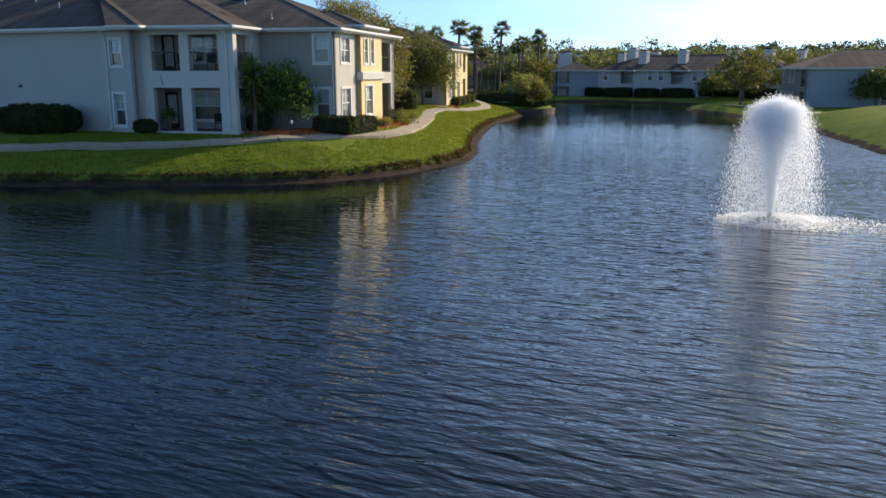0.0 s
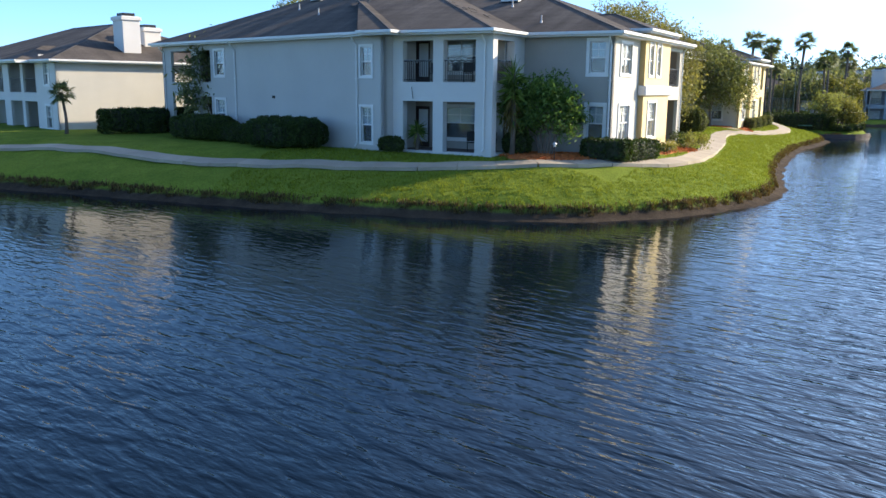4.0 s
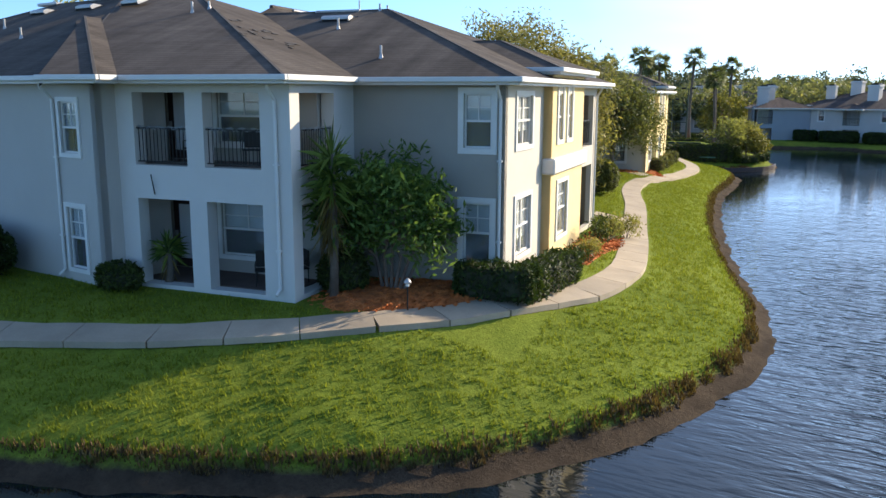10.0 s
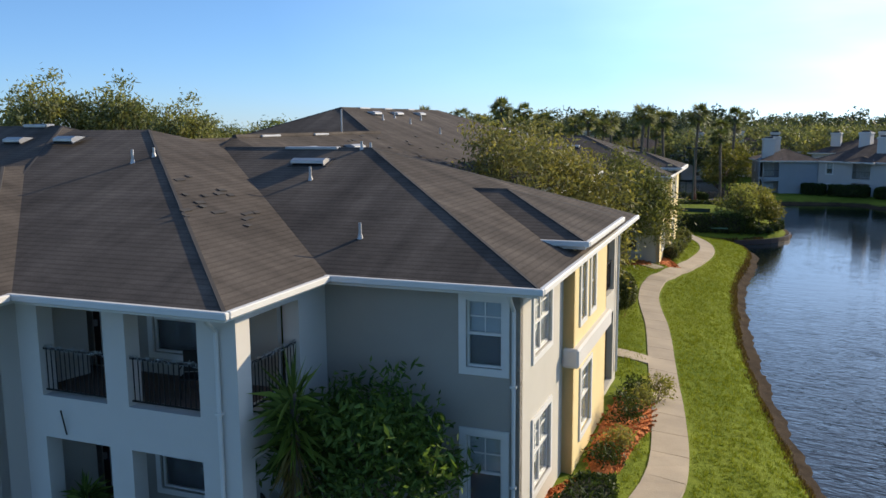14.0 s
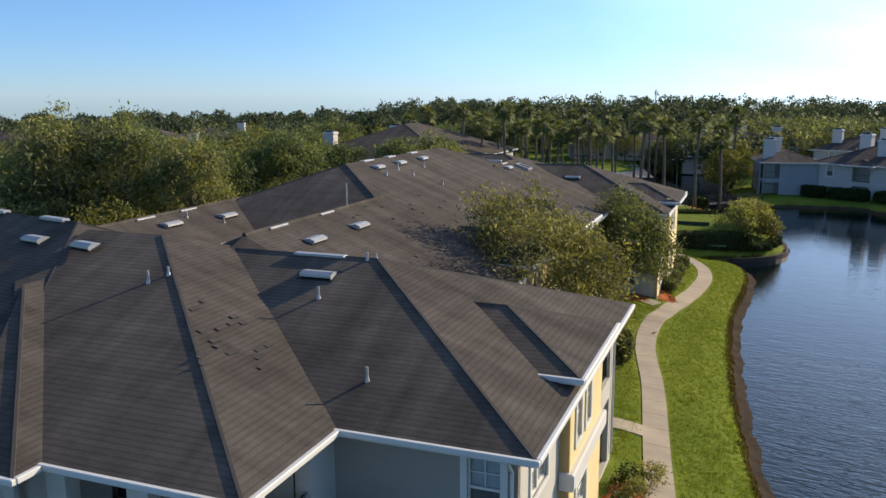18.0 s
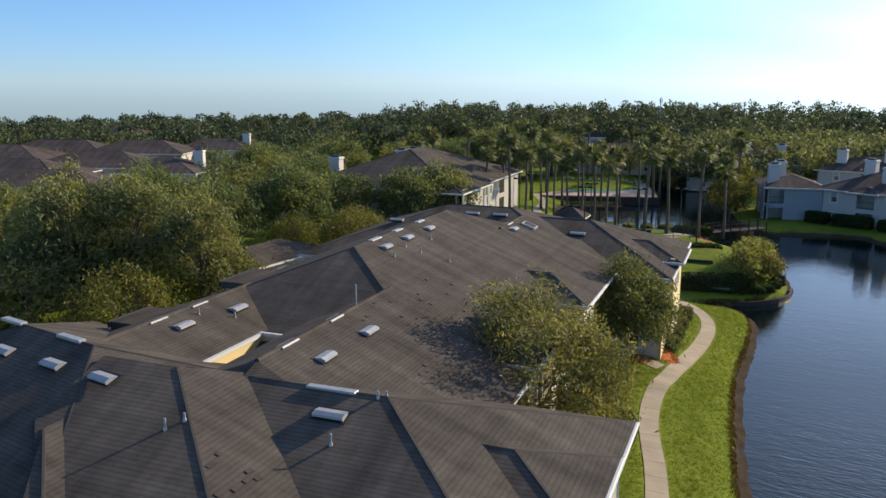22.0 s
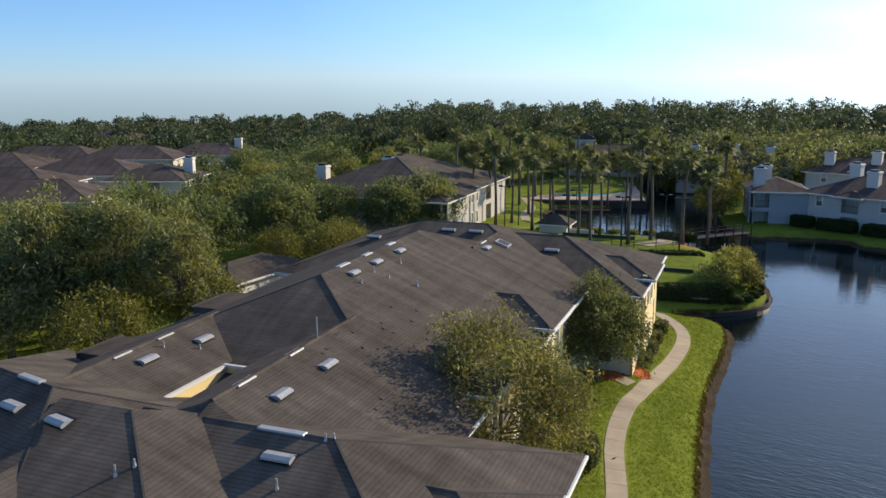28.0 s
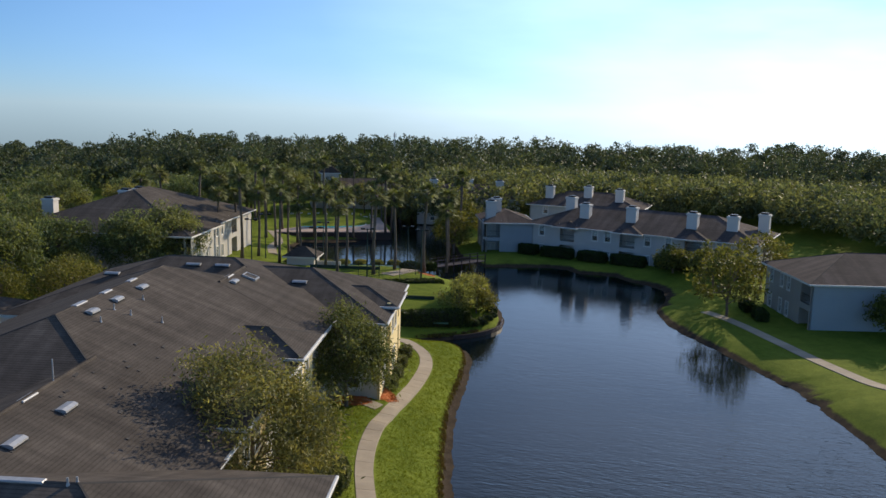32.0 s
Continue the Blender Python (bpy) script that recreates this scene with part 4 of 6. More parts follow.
for z in (2.5, 5.6):
    window(A, Fg, 1.2, 2.4, z, z + 1.55, wide=True)
wall(A, (FU + 0.3, 41.2), (FU + 0.3, 45.7), ZG - 0.9, ZE + 0.35, M_YELLOW, [(0.8, 1.5, 5.6, 7.2), (2.5, 3.2, 5.6, 7.2), (1.2, 2.4, 2.5, 4.1)], thick=0.29)
Fh = Face((FU + 0.3, 41.2), (FU + 0.3, 45.7))
window(A, Fh, 0.8, 1.5, 5.6, 7.2, arch=True)
window(A, Fh, 2.5, 3.2, 5.6, 7.2, arch=True)
window(A, Fh, 1.2, 2.4, 2.5, 4.1)
wall(A, (FU, 50.2), (-25, 50.2), ZG - 0.9, ZE - 0.1, M_STUCCO)
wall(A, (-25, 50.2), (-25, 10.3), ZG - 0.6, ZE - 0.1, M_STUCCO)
# roofs
SP = 0.338
hip_roof(A, -14, 0.5, -0.5, 13.1, ZE, 0.367, gutters="se", hips=(False, True))
# porch roof: south and east slopes that die into the turned wing
zp = ZE + SP * 9.1
pr = obj("roof", [(-10.3, -4.2, ZE), (-4.15, -4.2, ZE), (-13.25, 4.9, zp), (-16.3, 4.9, zp), (-4.15, 14.0, ZE), (-12.0, 12.0, ZE + 0.3), (-16.5, 11, ZE), (-16.3, 1.9, ZE + SP * 6.1)],
         [(0, 1, 2, 3, 7), (1, 4, 2), (2, 4, 5), (2, 5, 6, 3)], M_ROOF, A, "brown asphalt shingle hip roof")
obj("fascia", *join(box_geo(-10.4, -4.154, -4.196, -4.1, ZE - 0.2, ZE - 0.004), box_geo(-4.25, -4.154, -4.1, -0.55, ZE - 0.2, ZE - 0.004), box_geo(-10.3, -4.25, -4.1, -3.0, ZE - 0.2, ZE - 0.19), box_geo(-5.0, -4.25, -3.0, -0.5, ZE - 0.2, ZE - 0.19)), M_TRIM, pr)
obj("gutter", *box_geo(-10.3, -4.03, -4.33, -4.2, ZE - 0.13, ZE + 0.01, 0.02), M_TRIM, pr)
obj("gutter", *box_geo(-4.147, -4.02, -4.2, -0.6, ZE - 0.13, ZE + 0.01, 0.02), M_TRIM, pr)
obj("ridge_cap", *tube_geo([(-4.15, -4.2, ZE - 0.04), (-13.25, 4.9, zp - 0.04)], 0.065, 5), M_CAP, pr)
hip_roof(A, 0.5 - 7, 0.58, 3.7, 9.2, ZE + 0.36, 0.36, hips=(False, True), gutters="es")
# small hipped bay where the turned wing meets the porch
be, bs, bn = -9.05, -4.95, 6.2
bz = ZE + SP * bn
by = obj("roof", [(-10.9, bs, ZE), (be, bs, ZE), (be - bn, bs + bn, bz), (be, -4.1, ZE), (be - bn, bs + bn + 0.95, bz), (-10.9, bs, ZE - 0.3), (be - bn, bs + bn, bz - 0.6), (be - bn - 1.5, bs + bn + 1.5, bz - 0.7)],
         [(0, 1, 2), (1, 3, 4, 2), (0, 2, 6, 5), (2, 4, 7)], M_ROOF, A, "brown asphalt shingle roof of a small bay")
obj("ridge_cap", *tube_geo([(be, bs, ZE - 0.03), (be - bn, bs + bn, bz - 0.03)], 0.065, 5), M_CAP, by)
obj("gutter", *box_geo(-10.95, be + 0.12, bs - 0.13, bs - 0.003, ZE - 0.13, ZE + 0.01, 0.02), M_TRIM, by)
obj("gutter", *box_geo(be + 0.003, be + 0.13, bs, -4.34, ZE - 0.13, ZE + 0.01, 0.02), M_TRIM, by)
obj("fascia", *join(box_geo(-10.9, be - 0.004, bs + 0.004, bs + 0.1, ZE - 0.2, ZE - 0.006), box_geo(be - 0.1, be - 0.004, bs + 0.1, -4.2, ZE - 0.2, ZE - 0.006), box_geo(-10.9, be - 0.1, bs + 0.1, -3.9, ZE - 0.2, ZE - 0.19)), M_TRIM, by)
# middle wing: long ridge, hipped at both ends
hip_roof(A, -25.4, -4.3, 10.07, 44.3, ZE, 0.381, axis="v", gutters="e")
for k in (16.3, 26.65):
    hip_roof(A, -11, -4.05, k, k + 5.3, ZE + 0.42, 0.4, hips=(False, True), gutters="es")
# far block and far wing
ZF = ZE - 0.2
hip_roof(A, -14, FU + 0.5, FV - 0.5, FV + 12.8, ZF, 0.367, hips=(False, True), gutters="es")
hip_roof(A, FU - 7, FU + 0.85, 40.9, 46.1, ZF + 0.36, 0.36, hips=(False, True), gutters="es")
hip_roof(A, -27, -4.6, 34.8, 52.2, ZE, 0.335)
# low roofs on the west side, just showing over the crest
for v0, v1 in ((12.6, 15.4), (21.0, 24.5)):
    lr = obj("low_roof", *box_geo(-23.4, -20.4, v0, v1, ZE + 1.0, ZE + 1.38, 0.03), M_ROOF, A, "flat dark shingle roof over the entry stairs")
    obj("fascia", *box_geo(-23.5, -23.404, v0 - 0.05, v1 + 0.05, ZE + 1.1, ZE + 1.41), M_CAP, lr)
    obj("cheek_wall", *box_geo(-23.2, -20.6, v0 + 0.2, v1 - 0.2, ZE - 0.3, ZE + 1.0), M_GREYD, lr)
# two parallel ridges with a light well between them, at either end of the middle wing
zr, zl = 10.43, 10.15


def two_slope(ur, ul, uright, v0, v1, z, sl, nose=2.0):
    vs = []
    for v, q in ((v0, z - 0.5), (v0 + nose, z), (v1, z)):
        vs += [(ul, v, min(q, z - sl * (ur - ul))), (ur, v, q), (uright, v, z - sl * (uright - ur))]
    r = obj("roof", vs, [(1, 4, 3, 0), (2, 5, 4, 1), (4, 7, 6, 3), (5, 8, 7, 4)], M_ROOF, A, "brown asphalt shingle roof")
    obj("ridge_cap", *tube_geo([(ur, v0 + nose, z), (ur, v1, z)], 0.1, 5), M_ROOF, r)


def light_well(v0, v1, z):
    well = obj("light_well", *join(box_geo(-15.75, -15.6, v0, v1, 5, z), box_geo(-14.12, -13.97, v0, v1, 5, z - 0.3), box_geo(-15.6, -14.12, v1 - 0.1, v1, 5, z + 0.02)), M_YELLOW, A, "cream light well in the roof")
    obj("gutter", *join(box_geo(-15.66, -15.5, v0, v1, z - 0.1, z + 0.05), box_geo(-14.22, -14.06, v0, v1, z - 0.36, z - 0.22), box_geo(-15.66, -14.06, v1 - 0.16, v1, z - 0.06, z + 0.08)), M_TRIM, well)


two_slope(-11.6, -14.0, -4.3, 5.6, 18.0, zr, 0.382, 1.4)
two_slope(-18.8, -25.4, -15.7, 4.5, 17.2, zl, 0.345)
light_well(7.0, 13.3, 9.12)
two_slope(-11.6, -14.0, -4.3, 33.0, 40.5, zr, 0.382)


# ---------------------------------------------------------------- other houses
def apartments(m, u1, v1, mats, sides, label, chims=(), zg=1.6, ze=7.2, roofmat=None, extra=()):
    r = root("apartment_building", m, label, "building", "apartment buildings")
    block(r, 0, u1, 0, v1, zg, ze, mats, sides)
    hip_roof(r, -0.5, u1 + 0.5, -0.5, v1 + 0.5, ze + 0.1, 0.36, axis="u" if u1 >= v1 else "v", mat=roofmat, gutters="se")
    for u0, u2, v0, v2, sl, ax in extra:
        hip_roof(r, u0, u2, v0, v2, ze + 0.1, sl, axis=ax, mat=roofmat, gutters="s")
    for u, v, h in chims:
        chimney(r, u, v, ze + 0.2, ze + h)
    return r


# across the pond
E1M = pose(27.6, 151.2, 0, 0, 0, -39)
E1 = apartments(E1M, 34, 14, {"s": M_GREYD, "w": M_STUCCO_SHADE}, {"s": [(2.4, "w"), (6.6, "b"), (11, "w"), (13, "w"), (16, "b"), (19, "w"), (22, "w"), (25.5, "b"), (29, "a"), (31.5, "a")], "w": [(4, "b"), (9, "w")]},
                "two-storey grey and cream apartment building with white chimneys across the pond", [(4.6, 6.2, 4.0), (8.2, 3.2, 3.4), (15.5, 3.2, 3.5), (24.5, 3, 3.4), (30, 3.4, 3.4), (33, 10, 3.3)], roofmat=M_ROOF_B, zg=-0.1, ze=5.2,
                extra=[(4.6, 8.6, -1.4, 8, 0.36, "v"), (14, 18.5, -1.4, 8, 0.36, "v"), (23, 28, -1.4, 8, 0.36, "v")])
E0 = apartments(pose(21.0, 151.0, 0, 0, 0, -3), 7.4, 10, {"s": M_BLUEGREY, "w": M_STUCCO_SHADE}, {"s": [(1.0, "b")], "w": [(3, "w"), (7, "w")]}, "blue-grey end house of the row across the pond", [(1.0, 2.6, 3.2), (2.2, 5.0, 3.4)], roofmat=M_ROOF_B, zg=-0.1, ze=5.2)
for x, y, a in ((34, 176, -30), (14, 186, -10)):
    apartments(pose(x, y, 0, 0, 0, a), 20, 12, {"s": M_GREYD, "w": M_STUCCO_SHADE}, {"s": [(3, "w"), (8, "b"), (13, "w")]}, "grey apartment building half hidden behind the row", [(3, 3, 3.4), (10, 4, 3.6), (16, 3, 3.4)], roofmat=M_ROOF_B, zg=0.2, ze=5.4)
E2 = apartments(pose(45.8, 103.6, 0, 0, 0, -8), 26, 12, {"s": M_BLUEGREY, "w": M_STUCCO_SHADE}, {"w": [(1.6, "w"), (4.5, "a"), (6.3, "a"), (10.5, "b")], "s": [(9.5, "w"), (13, "b"), (17, "w"), (21, "w")]},
                "grey and cream two-storey apartment building by the pond", [(20, 7, 4.0)], roofmat=M_ROOF_B, zg=0.1, ze=5.5)
# north of the main building
B4 = apartments(pose(-40.6, 129.5, 0, 0, 0, -11.6), 21.4, 26, {"s": M_STUCCO, "e": M_STUCCO}, {"s": [(3, "w"), (17.5, "b"), (20.6, "b"), (14.5, "w")], "e": [(3, "b"), (7, "w"), (11, "a"), (13, "a"), (18, "b")]},
                "grey two-storey apartment building with white porch behind palms", [(2, 6, 3.2), (9, 12, 3.9), (9.5, 15, 3.9)], ze=6.9, extra=[(14, 22.6, -1.2, 10, 0.34, "v")])
# the house across the west arm
LH = apartments(pose(-42.8, 50.8, 0, 0, 0, -25.5) @ pose(-24, 0, 0), 24, 16, {"s": M_STUCCO_W, "e": M_CREAM}, {"s": [(10, "b"), (13, "b"), (16.5, "b"), (19.3, "b"), (22.4, "w")]},
                "sunlit cream apartment building with white porches and chimneys", [(22.0, 6.0, 3.3), (20.4, 8.4, 2.7)], zg=1.3, ze=6.5, extra=[(15, 21, -1.4, 8, 0.36, "v")])
# roofs of the estate to the west
for x, y, a, w, d in ((-86, 124, 10, 19, 12), (-104, 138, 4, 22, 12), (-97, 153, 8, 20, 12), (-78, 148, 6, 13, 11), (-128, 160, 8, 26, 13), (-122, 178, 6, 22, 12), (-104, 180, 8, 20, 12), (-90, 190, 12, 16, 11), (-140, 230, 6, 20, 12)):
    apartments(pose(x, y, 0, 0, 0, a), w, d, {"s": M_CREAM, "e": M_CREAM}, {"s": [(3, "w"), (8, "b"), (13, "w")], "e": [(3, "w"), (8, "w")]}, "brown-roofed cream house among the trees", [(w * 0.9, d * 0.6, 3.2)] if w < 17 else [], roofmat=M_ROOF_B, zg=0.2, ze=5.7)


# ---------------------------------------------------------------- trees and shrubs
def crown_points(n, rx, ry, rz, z, rng, low=-0.75):
    p = rng.normal(size=(n * 3, 3))
    p /= np.linalg.norm(p, axis=1, keepdims=True)
    p = p[p[:, 2] > low][:n]
    r = rng.uniform(0.45, 1.0, (len(p), 1)) ** 0.55
    lump = 1 + 0.16 * np.sin(5 * p[:, :1] + 3 * p[:, 2:]) + 0.14 * np.sin(7 * p[:, 1:2] - 4 * p[:, :1])
    return p * r * lump * np.array([rx, ry, rz]) + np.array([0, 0, z])


def tree(name, m, label, h, rx, rz, mat, seed, clumps=130, per=26, leaf=0.16, trunk=0.25, bare=0.3, group="trees", spread=0.6):
    rng = np.random.default_rng(seed)
    t = root(name, m, label, "tree", group)
    zc = h - rz
    cp = crown_points(clumps, rx, rx, rz, zc, rng)
    geos = [tube_geo([(0, 0, -0.3), (0.05, 0, h * bare * 0.5), (0.0, 0.1, h * bare), (0.1, 0.05, zc), (0, 0, h - rz * 0.5)], [trunk * 1.25, trunk, trunk * 0.85, trunk * 0.5, trunk * 0.15], 8)]
    for k in range(0, len(cp), max(1, len(cp) // 16)):
        q = cp[k]
        st = Vector((0, 0, h * bare + (zc - h * bare) * rng.uniform(0, 0.9)))
        md = st.lerp(Vector(q), 0.5) + Vector((0, 0, 0.25))
        geos.append(tube_geo([st, md, q], [trunk * 0.4, trunk * 0.25, trunk * 0.06], 5, False))
    obj("trunk", *join(*geos), M_BARK, t, "", True)
    fast_obj("crown", *leaves_geo(cp, leaf, per, spread, rng), mat, t)
    return t


def palm(m, h, seed, dry=True):
    rng = np.random.default_rng(seed)
    t = root("palm_tree", m, "tall slender palm with a tuft of fan fronds", "palm tree", "palms by the pool")
    pts = [(0.12 * math.sin(k * 0.7), 0.1 * math.cos(k * 0.5) - 0.1, h * k / 6) for k in range(7)]
    obj("trunk", *tube_geo(pts, [0.24, 0.19, 0.17, 0.16, 0.16, 0.17, 0.2], 8), M_PALMBARK, t, "", True)
    vs, fs = [], []
    top = Vector(pts[-1])
    for k in range(46):
        an, el = rng.uniform(0, 2 * math.pi), rng.uniform(-0.85, 1.3)
        ln = rng.uniform(1.15, 1.7)
        d = Vector((math.cos(an) * math.cos(el), math.sin(an) * math.cos(el), math.sin(el)))
        side = Vector((-math.sin(an), math.cos(an), 0))
        base, stem = top + Vector((0, 0, 0.1)), top + d * ln * 0.5
        up = side.cross(d)
        n0 = len(vs)
        vs += [tuple(base - side * 0.03), tuple(base + side * 0.03), tuple(stem)]
        fs.append((n0, n0 + 1, n0 + 2, n0 + 2))
        for j in range(9):
            f = -1.25 + 2.5 * j / 8
            q = stem + (d * math.cos(f) + side * math.sin(f)) * ln * 0.62 + Vector((0, 0, -0.28 * ln * abs(math.sin(f)) - 0.1))
            w = (side * math.cos(f) - d * math.sin(f)) * 0.06
            mid = stem.lerp(q, 0.45) + up * 0.05
            n0 = len(vs)
            vs += [tuple(stem), tuple(mid - w), tuple(q), tuple(mid + w)]
            fs.append((n0, n0 + 1, n0 + 2, n0 + 3))
    fast_obj("crown", vs, [tuple(q) if q[2] != q[3] else (q[0], q[1], q[2], q[2]) for q in fs if q[2] != q[3]], M_LEAF_PALM, t)
    return t


def on(x, y, rz=0, dz=0.0):
    return pose(x, y, zat(x, y) + dz, 0, 0, rz)


# two trees in front of the middle wing
tree("tree", on(-6.7, 65.0), "broad tree with thin olive-green leaves before the facade", 8.5, 4.3, 3.8, M_LEAF_FACADE, 3, 460, 80, 0.075, 0.14, 0.22, spread=0.7)
tree("tree", on(-1.9, 81.4), "rounded green tree beside the far wing", 6.7, 3.2, 2.8, M_LEAF_FACADE, 4, 300, 70, 0.08, 0.14, 0.2, spread=0.65)
# oaks to the west of the building
protos = [tree("tree", on(-43, 95), "large dark green oak with a dense uneven crown", 9.4, 4.8, 3.7, M_LEAF_OAK, 11, 240, 46, 0.16, 0.35, 0.25, "oaks", 0.9),
          tree("tree", on(-44, 100, 40), "large dark green oak with a dense uneven crown", 9.9, 5.2, 3.8, M_LEAF_OAK, 12, 240, 46, 0.16, 0.35, 0.25, "oaks", 0.9),
          tree("tree", on(-33, 75), "small yellow-green tree with a thin crown", 6.5, 3.3, 2.6, M_LEAF_OLIVE, 13, 170, 36, 0.1, 0.16, 0.2, "small trees", 0.7),
          tree("tree", on(-47, 84), "tall yellow-green tree among the oaks", 8.6, 3.8, 3.4, M_LEAF_YEL, 14, 190, 36, 0.14, 0.25, 0.25, "yellow trees", 0.8),
          tree("tree", on(-40, 80), "tall olive tree with an open ragged top", 12.0, 3.2, 4.4, M_LEAF_OAK, 15, 200, 52, 0.12, 0.28, 0.25, "tall trees", 0.7)]
rng = np.random.default_rng(5)
OAKS = [(-38, 86, 0), (-45, 88, 1), (-52, 94, 0), (-41, 106, 1), (-50, 108, 0), (-58, 102, 1), (-60, 90, 0), (-50, 80, 1), (-42, 78, 0), (-66, 108, 0), (-68, 96, 1), (-36, 114, 0), (-46, 120, 1),
        (-33, 106, 2), (-26, 104, 2), (-30, 84, 2), (-40, 130, 1), (-33, 122, 0), (-48, 138, 3), (-42, 145, 0), (-52, 150, 1), (-72, 84, 0), (-75, 105, 1), (-64, 78, 1), (-30, 118, 2), (-28, 112, 2),
        (-22, 128, 1), (-25, 124, 0), (-44, 160, 1), (-34, 158, 3), (-50, 168, 0), (-28, 170, 1), (-38, 176, 0), (-58, 162, 1), (-24, 182, 0), (-66, 176, 1), (-18, 190, 0), (-31.4, 82.2, 4), (-36.6, 82.5, 4), (-92, 100, 0), (-84, 92, 1), (-15, 187, 0), (-11, 191, 1), (11, 189, 0), (14, 196, 1), (-18, 181, 0), (4, 191.5, 2), (-3, 191, 2), (-21, 193, 1)]
for x, y, k in OAKS:
    s = rng.uniform(0.7, 0.98) * (0.82 if x < -48 else 1.0)
    copy_thing(protos[k], on(x, y, rng.uniform(0, 360)) @ Matrix.Scale(s, 4))
# palms
PALMS = [(-18, 141), (-14.5, 138), (-12.6, 141), (-9.5, 136), (-8.8, 147), (-6.9, 139.6), (-2, 127), (-0.8, 133), (2.4, 127), (5.3, 131), (9.2, 131.5), (12.6, 135), (-11, 152), (-16, 150), (-8, 160), (-5.5, 165.5), (-2, 165), (1, 164.8), (4, 166),
         (6.6, 167.4), (8, 172), (-11, 170), (-13, 160), (-20, 158), (-24, 165), (18, 158), (20, 170), (10, 190), (2, 195), (-6, 198), (-16, 176), (-27, 150), (-31, 155), (14, 143), (-4, 186), (7, 184)]
pp = [palm(pose(-5, 141, 1.2), 9.3, 1), palm(pose(-3.5, 134, 1.2), 9.9, 2), palm(pose(-16, 145, 1.2), 8.7, 3)]
for k, (x, y) in enumerate(PALMS):
    copy_thing(pp[k % 3], pose(x, y, max(0.6, zat(x, y)), 0, 0, rng.uniform(0, 360)) @ Matrix.Scale(rng.uniform(0.88, 1.14), 4))


# forest to the horizon
def forest(name, label, spots, mat, seed, per, leaf, hmin, hmax, wide, pine):
    rng = np.random.default_rng(seed)
    cs, sp = [], []
    for x, y in spots:
        h = rng.uniform(hmin, hmax) * (0.66 if x < -70 else 1.02) * (0.88 + 0.2 * (0.5 + 0.5 * math.sin(0.045 * x + 2.0 * math.sin(0.031 * y))))
        g = zat_fast(x, y)
        r = wide * rng.uniform(0.7, 1.2)
        n = per
        q = rng.normal(size=(n, 3))
        q /= np.linalg.norm(q, axis=1, keepdims=True)
        q *= rng.uniform(0.4, 1, (n, 1)) ** 0.5
        rz = h * (0.26 if pine else 0.4)
        cs.append(q * np.array([r, r, rz]) + np.array([x, y, g + h - rz]))
    cs = np.concatenate(cs)
    q, f = leaves_geo(cs, leaf, 4, leaf * 1.6, rng, aspect=1.1)
    return tagged(fast_obj(name, q, f, mat), label, "trees", kind="stuff")


def zat_fast(x, y):
    far = math.hypot(x, y - 60)
    return 1.6 - 0.06 * max(0, far - 255) * min(1, max(0, (far - 255) / 85))


def scatter(n, r0, r1, a0, a1, seed):
    rng = np.random.default_rng(seed)
    out = []
    while len(out) < n:
        r, a = math.sqrt(rng.uniform(r0 * r0, r1 * r1)), radians(rng.uniform(a0, a1))
        x, y = r * math.sin(a), 30 + r * math.cos(a)
        if -24 < x < 14 and y < 206:
            continue
        if 14 < x < 80 and y < 178:
            continue
        if x < -15 and y < 172 and not (-150 < x < -95 and y > 95 and not 135 < y < 168):
            continue
        out.append((x, y))
    return out


forest("mid_wood", "grey-green mixed wood behind the houses across the pond", [(x, y) for x, y in scatter(900, 140, 215, 2, 40, 27) if x > 12], M_LEAF_FAROAK, 28, 48, 0.36, 5.0, 8.6, 3.0, False)
forest("far_pine_wood", "tall dark pines along the horizon", scatter(1500, 190, 330, -44, 52, 21), M_LEAF_PINE, 22, 58, 0.4, 6.6, 12.4, 2.5, True)
forest("far_oak_wood", "dense mixed oak wood", scatter(1100, 120, 300, -50, 55, 23), M_LEAF_FAROAK, 24, 66, 0.34, 4.8, 8.8, 3.6, False)


# ---------------------------------------------------------------- concrete path
def catmull(pts, step):
    out = []
    p = [Vector(q) for q in pts]
    p = [2 * p[0] - p[1]] + p + [2 * p[-1] - p[-2]]
    for i in range(1, len(p) - 2):
        n = max(2, int((p[i + 1] - p[i]).length / 0.25))
        for k in range(n):
            t = k / n
            out.append(0.5 * ((2 * p[i]) + (p[i + 1] - p[i - 1]) * t + (2 * p[i - 1] - 5 * p[i] + 4 * p[i + 1] - p[i + 2]) * t * t + (3 * p[i] - p[i - 1] - 3 * p[i + 1] + p[i + 2]) * t ** 3))
    out.append(p[-2])
    res, acc = [out[0]], 0.0
    for a, b in zip(out, out[1:]):
        acc += (b - a).length
        if acc >= step:
            res.append(b)
            acc = 0.0
    return res


